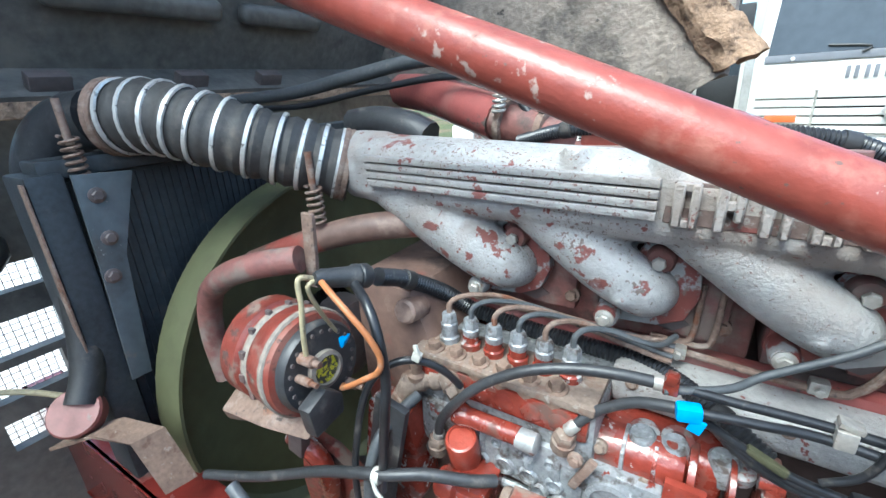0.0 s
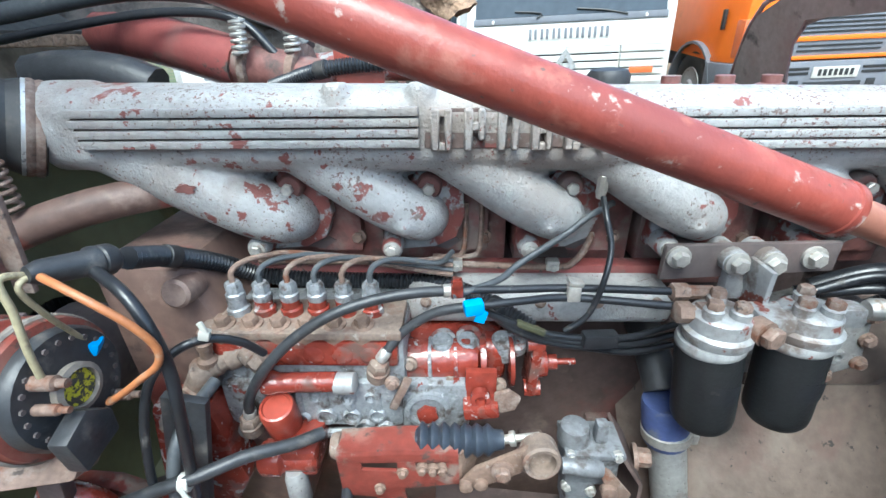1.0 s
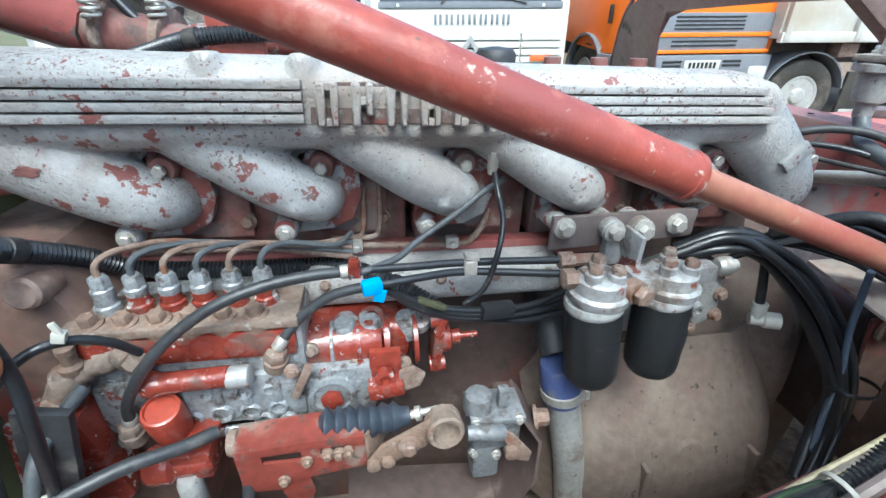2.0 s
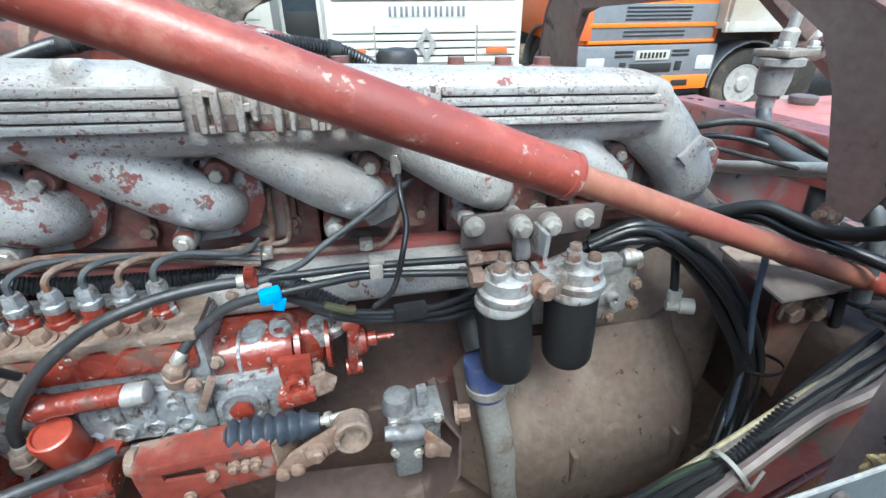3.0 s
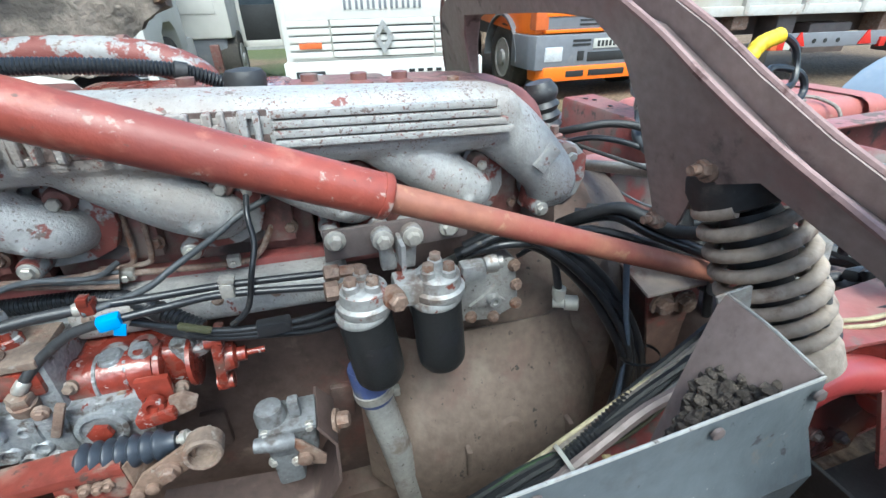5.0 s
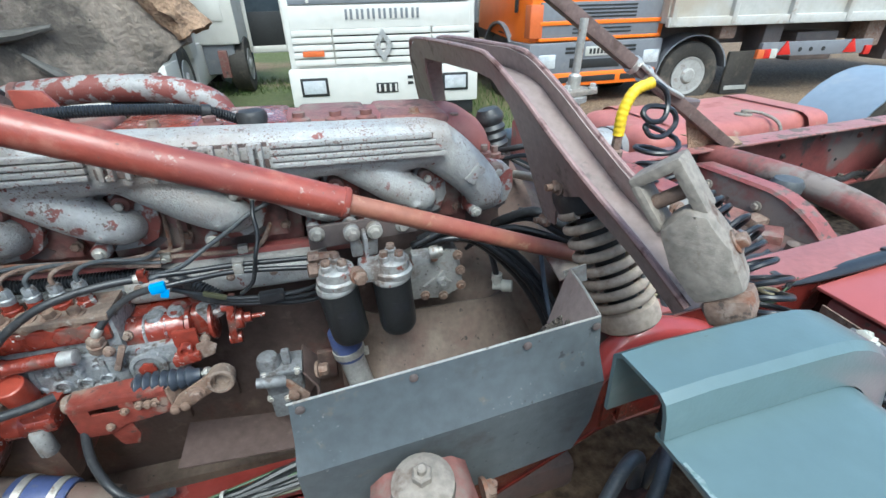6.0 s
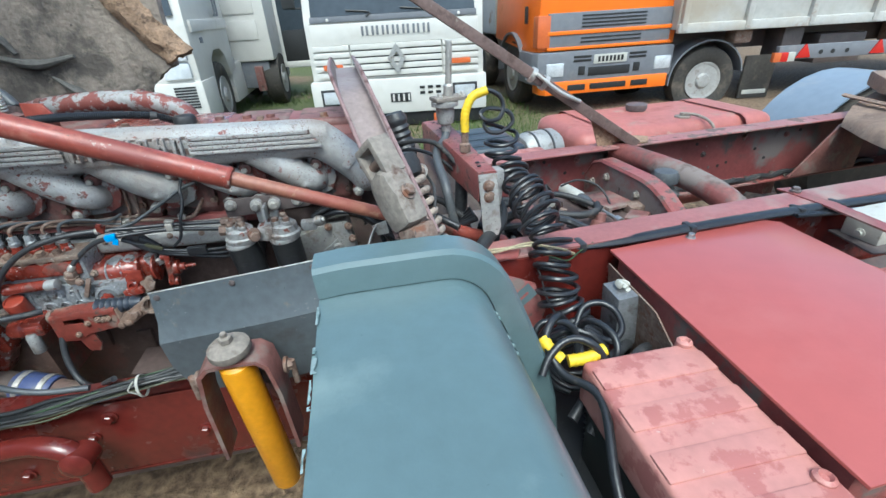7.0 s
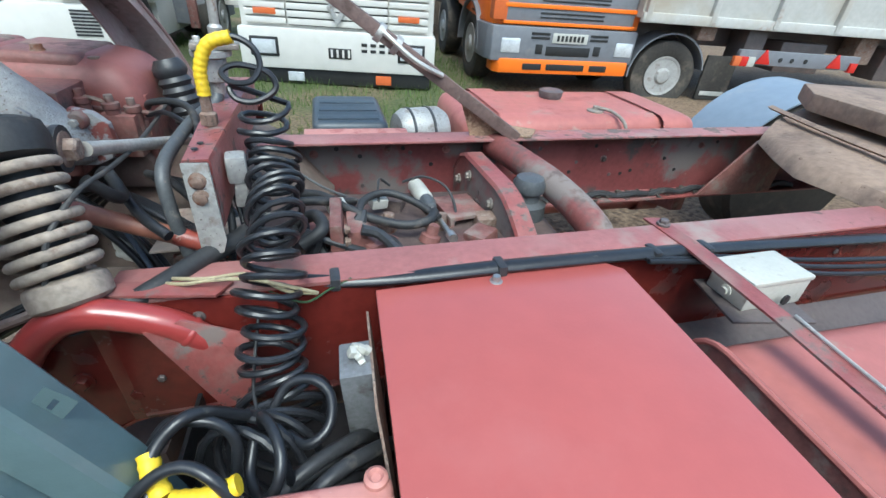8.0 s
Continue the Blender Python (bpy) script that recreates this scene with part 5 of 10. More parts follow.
def front_cover():
    root = thing("timing_cover", (-0.36, 0.95, 0.6), "rusty brown timing case at the front of the engine", "engine cover")
    bm = bm_new()
    prism(bm, [V(-0.42, 0.72, 1.14), V(-0.30, 0.72, 1.13), V(-0.24, 0.72, 0.98), V(-0.22, 0.72, 0.60), V(-0.42, 0.72, 0.56)], (0, 0.6, 0), 0.02)
    part("case", bm, CASE_RUST, root)
    bm = bm_new()
    lathe(bm, (-0.30, 0.715, 1.10), (0, -1, 0.2), [(0.020, -0.03), (0.020, 0.01), (0.016, 0.014)], 18)
    part("water_neck", bm, CASE_RUST, root)
    bm = bm_new()
    tube(bm, [V(-0.16, 0.95, 1.19), V(-0.25, 0.88, 1.200), V(-0.33, 0.815, 1.210), V(-0.43, 0.765, 1.202), V(-0.54, 0.735, 1.170), V(-0.70, 0.73, 1.11)], 0.024, 16)
    part("water_pipe", bm, CASE_RUST, root, "rusty brown water pipe")
    bm = bm_new()
    tube(bm, [V(-0.44, 0.64, 1.190), V(-0.51, 0.61, 1.178), V(-0.584, 0.60, 1.150), V(-0.648, 0.60, 1.10), V(-0.672, 0.60, 1.02), V(-0.66, 0.60, 0.93)], 0.021, 14)
    part("red_pipe", bm, RED_DULL, root, "scuffed red coolant pipe")
    bm = bm_new()
    box(bm, (-0.43, 0.655, 1.20), (0.022, 0.008, 0.12), (0, 6, 4), 0.002)
    part("stay", bm, RUST, root)


front_cover()


def fan_and_radiator():
    root = thing("cooling_fan", (-0.56, 0.95, 0.75), "olive green fan shroud ring before the radiator", "fan")
    c = V(-0.70, 0.945, 0.82)
    bm = bm_new()
    lathe(bm, c, (-1, 0, 0), [(0.428, -0.004), (0.434, -0.004), (0.436, 0.01), (0.436, 0.075), (0.430, 0.075), (0.430, 0.004)], 72, caps=False)
    lathe(bm, c, (-1, 0, 0), [(0.430, 0.02), (0.415, 0.045), (0.36, 0.062), (0.25, 0.070), (0.12, 0.072)], 72, caps=False)
    part("shroud", bm, FAN_GREEN, root)
    bm = bm_new()
    lathe(bm, c + V(0.05, 0, 0), (-1, 0, 0), [(0.06, 0), (0.10, 0.02), (0.11, 0.09)], 24)
    part("hub", bm, DARK_STEEL, root)
    root = thing("radiator", (-0.85, 0.95, 0.5), "black radiator in a dark steel frame", "radiator")
    bm = bm_new()
    box(bm, (-0.85, 0.98, 0.91), (0.05, 0.98, 0.82), (0, 0, 0), 0.004)
    part("core", bm, RADIATOR, root)
    for k in range(64):
        bm = bm_new()
        box(bm, (-0.8235, 0.512 + 0.0148 * k, 0.91), (0.004, 0.004, 0.80))
        part("fin", bm, RADIATOR, root)
    bm = bm_new()
    box(bm, (-0.84, 0.475, 0.93), (0.10, 0.05, 0.80), (0, 0, 0), 0.006)
    part("side_channel", bm, RADIATOR, root)
    bm = bm_new()
    box(bm, (-0.83, 0.98, 1.335), (0.07, 1.02, 0.03), (0, 0, 0), 0.006)
    part("top_flange", bm, RADIATOR, root)
    bm = bm_new()
    prism(bm, [V(-0.785, 0.505, 1.325), V(-0.785, 0.592, 1.318), V(-0.785, 0.545, 1.18), V(-0.785, 0.525, 0.95), V(-0.785, 0.492, 0.95), V(-0.785, 0.502, 1.18)], (0.006, 0, 0), 0.001)
    brace = part("corner_plate", bm, SHIELD, root, "dark grey corner plate")
    for y, z in ((0.53, 1.288), (0.528, 1.215), (0.515, 1.15)):
        bm = bm_new()
        hexbolt(bm, (-0.778, y, z), (1, 0, 0), 0.009, 0.007)
        part("bolt", bm, DARK_STEEL, brace)
    bm = bm_new()
    prism(bm, [V(-0.788, 0.446, 1.32), V(-0.806, 0.446, 1.32), V(-0.812, 0.446, 0.95), V(-0.788, 0.446, 0.95)], (0, 0.003, 0), 0.0005)
    part("edge_strip", bm, RUST, root, "rusty edge strip")
    bm = bm_new()
    box(bm, (-0.80, 0.70, 1.352), (0.05, 0.10, 0.012), (0, 0, 0), 0.002)
    part("bright_bracket", bm, STEEL, root)
    # front panel with wire mesh windows
    root = thing("truck_nose", (-1.2, 0.6, 0.3), "dark front wall of the truck with wire mesh openings", "truck front")
    zs = [0.30, 0.70, 0.77, 0.82, 0.895, 0.915, 1.000, 1.060, 1.120, 1.42]
    for k in range(9):
        opening = k in (1, 3, 5, 7)
        spans = [(-0.6, 1.9)] if not opening else ([(-0.6, 0.36), (0.50, 1.9)] if k in (1, 3) else [(-0.6, 0.36), (0.55, 1.9)])
        for y0, y1 in spans:
            bm = bm_new()
            box(bm, (-1.2, (y0 + y1) / 2, (zs[k] + zs[k + 1]) / 2), (0.03, y1 - y0, zs[k + 1] - zs[k]), (0, 0, 0), 0.0)
            part("panel_strip", bm, CAB_DARK, root)
        if opening:
            bm = bm_new()
            for j in range(14):
                box(bm, (-1.215, 0.36 + 0.016 * j, (zs[k] + zs[k + 1]) / 2), (0.0016, 0.0016, zs[k + 1] - zs[k] + 0.01))
            for z in np.arange(zs[k], zs[k + 1], 0.016):
                box(bm, (-1.215, 0.46, z), (0.0016, 0.22, 0.0016))
            part("wire_mesh", bm, DARK_STEEL, root)
    bm = bm_new()
    tube(bm, [V(-1.05, 0.28, 0.95), V(-1.0, 0.38, 0.92), V(-0.90, 0.46, 0.88)], 0.006, 8)
    part("stay_rod", bm, CREAM_WIRE, root)
    bm = bm_new()
    tube(bm, [V(-1.10, 0.24, 1.33), V(-1.12, 0.36, 1.25), V(-1.14, 0.44, 1.16), V(-1.12, 0.30, 1.10)], 0.035, 12)
    part("dark_hose", bm, BLACK_RUBBER, root)
    bm = bm_new()
    sheet(bm, [[(-1.05, 0.20, 1.36), (-1.05, 0.46, 1.34)], [(-1.12, 0.18, 1.20), (-1.12, 0.44, 1.20)]], 0.01)
    part("headlamp_back", bm, GREY_TRIM, root, "grey back of the headlamp housing")
    # upper elbow where the hose ends
    bm = bm_new()
    tube(bm, [V(-0.83, 0.59, 1.405), V(-0.90, 0.565, 1.395), V(-0.94, 0.535, 1.35), V(-0.95, 0.52, 1.27), V(-0.95, 0.52, 1.10)], 0.050, 18)
    solo("inlet_elbow", bm, BLACK_RUBBER, "black rubber elbow at the end of the intake hose", "hose")
    # lower coolant hose with red end
    root = thing("lower_hose", (-0.76, 0.42, 0.90), "black coolant hose with a red end above a rusty bracket", "hose")
    bm = bm_new()
    tube(bm, [V(-0.84, 0.475, 1.12), V(-0.82, 0.46, 1.05), V(-0.80, 0.44, 0.99), V(-0.785, 0.415, 0.95)], 0.026, 18)
    part("rubber", bm, RUBBER_MATT, root)
    bm = bm_new()
    lathe(bm, (-0.78, 0.40, 0.945), (0.5, -0.4, 0.6), [(0.038, -0.03), (0.041, 0.0), (0.038, 0.004), (0.01, 0.004)], 22)
    part("end_cap", bm, RED_TANK_DARK, root, "dull red end cap")
    bm = bm_new()
    sheet(bm, [[(-0.82, 0.36, 0.885), (-0.74, 0.40, 0.915), (-0.68, 0.43, 0.90), (-0.64, 0.44, 0.80)], [(-0.82, 0.42, 0.885), (-0.74, 0.45, 0.915), (-0.67, 0.48, 0.90), (-0.63, 0.49, 0.80)]], 0.006)
    part("bracket", bm, CLAMP_BROWN, root, "rusty bent bracket")


fan_and_radiator()


def cab_underside():
    """The cab, tilted forward over the radiator: only its floor and engine tunnel show."""
    root = thing("tilted_cab", (-1.2, 1.0, 1.0), "tilted truck cab seen from below, dirty dark floor pressings", "truck cab")
    bm = bm_new()
    sheet(bm, [[(-1.02, -0.25, 1.44), (-1.02, 2.2, 1.44)], [(-1.12, -0.25, 1.50), (-1.12, 2.2, 1.50)], [(-1.05, -0.25, 1.62), (-1.05, 2.2, 1.62)], [(-0.78, -0.25, 2.25), (-0.78, 2.2, 2.25)], [(-0.60, -0.25, 2.9), (-0.60, 2.2, 2.9)]], 0.01)
    part("floor_panel", bm, CAB_DARK, root)
    for y0, y1, x, z in ((0.62, 0.98, -1.02, 1.63), (1.04, 1.30, -1.02, 1.63), (0.50, 0.70, -0.94, 1.86), (0.9, 1.3, -0.94, 1.86)):
        bm = bm_new()
        box(bm, (x, (y0 + y1) / 2, z), (0.05, y1 - y0, 0.05), (0, 24, 0), 0.02, None, 3)
        part("floor_pressing", bm, CAB_DARK, root)
    for y in (0.60, 0.88, 1.10):
        bm = bm_new()
        box(bm, (-1.035, y, 1.475), (0.03, 0.07, 0.035), (0, 30, 0), 0.005)
        part("bracket", bm, DARK_STEEL, root)
    bm = bm_new()
    box(bm, (-1.02, 0.9, 1.425), (0.05, 2.4, 0.03), (0, 0, 0), 0.005)
    part("sill", bm, FOAM_EDGE, root, "dusty brown sill edge")
    # engine tunnel lined with insulation; its lower edge runs ragged to a torn corner
    edge = [(-1.15, 1.42), (-0.65, 1.315), (-0.49, 1.275), (-0.31, 1.262), (-0.19, 1.248), (-0.119, 1.262), (-0.06, 1.335), (0.0, 1.385), (0.05, 1.415)]
    bm = bm_new()
    rows = []
    low = spline([V(x, 1.655, z) for x, z in edge], 4)
    for i, p in enumerate(low):
        u = i / (len(low) - 1)
        row = []
        for j in range(16):
            w = j / 15
            q = V(p.x + 0.03 * w * u, 1.655 + 0.34 * w * w, p.z + w * (1.5 - 0.1 * u))
            q += V(0, 0.03 * noise.noise((q.x * 6, q.z * 6, 0)) + 0.016 * noise.noise((q.x * 19, q.z * 19, 5)), 0)
            if j == 0:
                q += V(0.01 * noise.noise((i * 0.9, 3, 0)), 0, 0.014 * noise.noise((i * 1.1, 0, 7)))
            row.append(q)
        rows.append(row)
    sheet(bm, rows, -0.03)
    part("tunnel_lining", bm, FOAM, root, "torn dirty sound insulation", smooth=60)
    # folds and cracks in the lining
    for pts in ([(-0.62, 1.645, 1.50), (-0.45, 1.64, 1.45), (-0.30, 1.64, 1.47)], [(-0.40, 1.63, 1.40), (-0.33, 1.63, 1.34), (-0.25, 1.635, 1.29)], [(-0.70, 1.66, 1.62), (-0.55, 1.65, 1.56), (-0.50, 1.65, 1.49)]):
        bm = bm_new()
        tube(bm, [V(p) for p in pts], [0.006, 0.02, 0.008], 8)
        part("fold", bm, CAB_DARK, root)
    # thick frayed slab along the torn corner
    bm = bm_new()
    top = [(-0.135, 1.63), (-0.07, 1.545), (-0.015, 1.475), (0.03, 1.415)]
    rgt = [(0.0, 1.635), (0.045, 1.575), (0.095, 1.515), (0.135, 1.47)]
    rows = []
    for k in range(4):
        rows.append([V(top[k][0], 1.64, top[k][1]), V((top[k][0] * 2 + rgt[k][0]) / 3, 1.615, (top[k][1] * 2 + rgt[k][1]) / 3), V((top[k][0] + rgt[k][0] * 2) / 3, 1.62, (top[k][1] + rgt[k][1] * 2) / 3), V(rgt[k][0], 1.65, rgt[k][1])])
    up_row = [V(-0.40, 1.80, 2.25), V(-0.36, 1.78, 2.25), V(-0.30, 1.78, 2.25), V(-0.22, 1.82, 2.25)]
    sheet(bm, [up_row] + rows, -0.05)
    bmesh.ops.subdivide_edges(bm, edges=list(bm.edges), cuts=4, use_grid_fill=True)
    for v in bm.verts:
        v.co += V(noise.noise(v.co * 28), noise.noise(v.co * 28 + V(3, 0, 0)), noise.noise(v.co * 28 + V(0, 5, 0))) * 0.014
    part("torn_edge", bm, FOAM_EDGE, root, "frayed brown insulation edge")
    bm = bm_new()
    prism(bm, [V(-0.26, 1.70, 1.26), V(-0.10, 1.70, 1.25), V(-0.02, 1.70, 1.14), V(-0.06, 1.70, 1.12), V(-0.24, 1.70, 1.22)], (0, 0.01, 0))
    part("hanging_flap", bm, BLACK_RUBBER, root, "hanging black rubber flap")
    bm = bm_new()
    tube(bm, [V(-0.37, 1.62, 1.70), V(-0.33, 1.66, 1.82), V(-0.28, 1.72, 1.95)], 0.014, 8)
    part("strap", bm, WHITE_PLASTIC, root, "pale strap")


cab_underside()

# ---- chassis ----
def rail_y(x, side):
    """Outer edge of the left (0) or inner edge of the right (1) frame rail."""
    return (0.445 + 0.056 * (x - 1.3)) if side == 0 else (1.165 + 0.052 * (x - 1.2))


def frame_rails():
    for side in (0, 1):
        root = thing("frame_rail", (1.8, rail_y(1.8, side), 0.72), "red-painted steel chassis rail with worn paint", "chassis rail", "frame rails")
        top, h, w, t = 1.0, 0.27, 0.095, 0.008
        x0, x1 = 0.93, 6.5
        ya, yb = rail_y(x0, side), rail_y(x1, side)
        web = (0.0 if side == 0 else w - t)
        bm = bm_new()
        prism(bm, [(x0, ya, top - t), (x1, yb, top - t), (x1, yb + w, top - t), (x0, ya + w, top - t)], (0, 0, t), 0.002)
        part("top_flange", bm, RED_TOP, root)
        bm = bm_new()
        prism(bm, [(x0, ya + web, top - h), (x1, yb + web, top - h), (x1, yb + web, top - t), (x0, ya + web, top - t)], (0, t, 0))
        # the near web gets the deeper red, with its shade in the colour
        part("web", bm, RED_DEEP_SHADED if side == 0 else RED_WEB, root)
        bm = bm_new()
        prism(bm, [(x0, ya, top - h - t), (x1, yb, top - h - t), (x1, yb + w, top - h - t), (x0, ya + w, top - h - t)], (0, 0, t))
        part("bottom_flange", bm, RED_FRAME, root)
        for k in range(10):
            x = 1.05 + 0.17 * k
            bm = bm_new()
            lathe(bm, (x, rail_y(x, side) + web + (-0.001 if side == 0 else 0.001), top - 0.07 - 0.06 * (k % 3)), (0, -1, 0), [(0.008, 0), (0.008, 0.002), (0.006, 0.003)], 10)
            part("rivet", bm, DARK_STEEL, root)
    # front part of the near rail, which drops towards the axle
    for side, y0 in ((0, 0.44), (1, 1.70)):
        root = thing("front_rail", (0.2, y0, 0.5), "glossy dark red front chassis rail sloping down to the axle", "chassis rail", "front rails")
        s = 1 if side == 0 else -1
        prof = [(-1.4, 0.745), (0.40, 0.745), (0.55, 0.76), (0.72, 0.86), (0.90, 0.965), (1.02, 1.0)]
        low = [(1.02, 0.73), (0.90, 0.70), (0.72, 0.60), (0.55, 0.51), (0.40, 0.50), (-1.4, 0.50)]
        bm = bm_new()
        prism(bm, [(x, y0, z) for x, z in prof + low], (0, 0.008 * s, 0), 0.001)
        part("web", bm, RED_DEEP_SHADED, root)
        bm = bm_new()
        sheet(bm, [[(x, y0 - 0.002 * s, z), (x, y0 + 0.085 * s, z)] for x, z in prof[:3]], 0.007)
        part("top_flange", bm, RED_DEEP_SHADED, root)
        bm = bm_new()
        sheet(bm, [[(x, y0 - 0.002 * s, z), (x, y0 + 0.085 * s, z)] for x, z in prof[2:]], 0.007)
        part("sloped_flange", bm, RED_FRAME, root, "dusty red sloped flange")
        bm = bm_new()
        sheet(bm, [[(x, y0 - 0.002 * s, z), (x, y0 + 0.085 * s, z)] for x, z in low], 0.007)
        part("bottom_flange", bm, RED_DEEP_SHADED, root)
        for x, z in ((-0.01, 0.64), (0.05, 0.70), (0.25, 0.60), (-0.2, 0.55), (0.85, 0.82), (0.93, 0.78)):
            bm = bm_new()
            hexbolt(bm, (x, y0 - 0.002 * s, z), (0, -s, 0), 0.013, 0.012)
            part("bolt", bm, RED_DEEP_SHADED, root)


def cross_members():
    root = thing("cross_member", (1.78, 0.9, 0.75), "arched dull red pressed cross member between the rails", "cross member")
    bm = bm_new()
    n = 12
    rows = []
    for k in range(n + 1):
        a = k / n
        y = 1.235 - 0.62 * a
        x = 1.745 + 0.055 * a
        z = 0.982 - 0.09 * (max(0.0, 0.16 - a) / 0.16) ** 2 - 0.15 * (max(0.0, a - 0.55) / 0.45) ** 2
        rows.append([(x - 0.020, y, z - 0.17), (x - 0.022, y, z - 0.004)])
    sheet(bm, rows, 0.006)
    part("web", bm, DUSTY_RED, root, smooth=50)
    bm = bm_new()
    sheet(bm, [[(row[1][0] - 0.012, row[1][1], row[1][2] - 0.008), (row[1][0] - 0.006, row[1][1], row[1][2] + 0.003), (row[1][0] + 0.045, row[1][1], row[1][2] + 0.005), (row[1][0] + 0.052, row[1][1], row[1][2] - 0.008)] for row in rows], 0.006)
    part("flange", bm, RED_FRAME, root, smooth=50)
    for a, dz in ((0.10, 0.10), (0.25, 0.05), (0.28, 0.13), (0.55, 0.06)):
        bm = bm_new()
        hexbolt(bm, (1.745 + 0.055 * a - 0.031, 1.235 - 0.62 * a, 0.97 - dz), (-1, 0, 0), 0.012, 0.010)
        part("bolt", bm, DUSTY_CAST, root)
    bm = bm_new()
    hexbolt(bm, (1.772, 1.21, 0.90), (-0.4, -1, 0), 0.013, 0.012)
    part("bolt", bm, RED_DULL, root)
    root = thing("cross_tube", (1.98, 0.9, 0.75), "dusty red tubular cross member between the rails", "cross member")
    bm = bm_new()
    tube(bm, [V(1.86, 1.25, 0.965), V(1.90, 1.10, 0.965), V(1.95, 0.88, 0.955), V(1.985, 0.70, 0.915), V(1.99, 0.62, 0.83)], 0.045, 18)
    part("tube", bm, DUSTY_RED, root)
    bm = bm_new()
    lathe(bm, (1.866, 0.91, 0.955), (0, 0, 1), [(0.06, -0.11), (0.06, -0.05), (0.04, -0.04), (0.035, -0.015), (0.048, -0.01), (0.05, 0.012), (0.040, 0.030), (0.015, 0.036)], 18)
    solo("breather", bm, GREY_WIRE, "grey dusty breather between the cross members", "breather")
    # floor between the rails: gearbox
    root = thing("gearbox", (1.4, 0.82, 0.55), "dusty gearbox between the chassis rails", "gearbox")
    bm = bm_new()
    box(bm, (1.50, 0.84, 0.68), (0.90, 0.56, 0.36), (0, 0, 0), 0.05, None, 3)
    part("case", bm, BLOCK_DARK, root)
    rnd = random.Random(31)
    for k in range(16):
        x, y = 1.22 + 0.036 * k, 0.66 + 0.11 * (k % 4) + rnd.uniform(-0.02, 0.02)
        bm = bm_new()
        if k % 3 == 0:
            lathe(bm, (x, y, 0.855), (rnd.uniform(-0.3, 0.3), rnd.uniform(-0.3, 0.3), 1), [(0.030, 0), (0.028, 0.02), (0.018, 0.024), (0.016, 0.05), (0.008, 0.054)], 14)
        else:
            box(bm, (x, y, 0.868), (rnd.uniform(0.05, 0.10), rnd.uniform(0.04, 0.08), rnd.uniform(0.02, 0.06)), (rnd.uniform(-8, 8), rnd.uniform(-8, 8), rnd.uniform(-40, 40)), 0.010)
        part("boss", bm, (BROWN_BLOCK, RED_DULL, RUST, BLOCK_DARK)[k % 4], root)
    bm = bm_new()
    box(bm, (1.30, 0.86, 0.85), (0.16, 0.14, 0.10), (0, 0, 0), 0.02)
    part("top_cover", bm, RED_DULL, root, "red gearbox top cover")


frame_rails()
cross_members()


def toolbox():
    root = thing("toolbox", (1.63, 0.12, 0.45), "glossy red steel box with an overhanging lid beside the rail", "toolbox")
    bm = bm_new()
    box(bm, (1.63, 0.10, 0.72), (0.49, 0.62, 0.48), (0, 0, 0), 0.006)
    part("body", bm, RED_FRAME, root)
    bm = bm_new()
    prism(bm, [(1.372, 0.435, 0.972), (1.845, 0.462, 0.982), (1.882, 0.43, 0.983), (1.890, -0.22, 0.978), (1.368, -0.235, 0.970)], (0, 0, 0.008), 0.003)
    part("lid", bm, RED_LID, root)
    bm = bm_new()
    hexbolt(bm, (1.603, 0.428, 0.984), (0, 0, 1), 0.009, 0.012)
    part("lid_bolt", bm, STEEL, root, "bright steel bolt")
    bm = bm_new()
    lathe(bm, (1.602, 0.400, 0.980), (0, 0, 1), [(0.012, 0), (0.011, 0.003), (0.004, 0.0035)], 14)
    part("plug_hole", bm, RED_FRAME, root)


def battery_box():
    root = thing("battery_box", (1.25, -0.05, 0.5), "faded pink ribbed plastic battery cover", "battery cover")
    bm = bm_new()
    box(bm, (1.248, -0.10, 0.90), (0.235, 0.40, 0.10), (0, 0, 0), 0.012, None, 3)
    part("lid", bm, PINK_COVER, root)
    for k in range(4):
        bm = bm_new()
        box(bm, (1.248, 0.045 - 0.09 * k, 0.9495), (0.226, 0.050, 0.008), (0, 0, 0), 0.0035)
        part("raised_band", bm, PINK_COVER, root)
    for x, y in ((1.345, 0.095), (1.345, -0.20)):
        bm = bm_new()
        lathe(bm, (x, y, 0.935), (0, 0, 1), [(0.017, 0), (0.015, 0.022), (0.010, 0.026), (0.006, 0.020)], 14)
        part("boss", bm, PINK_COVER, root)
    bm = bm_new()
    box(bm, (1.248, -0.10, 0.68), (0.21, 0.36, 0.36), (0, 0, 0), 0.01)
    part("case", bm, DARK_TRIM, root, "black battery case")


toolbox()
battery_box()


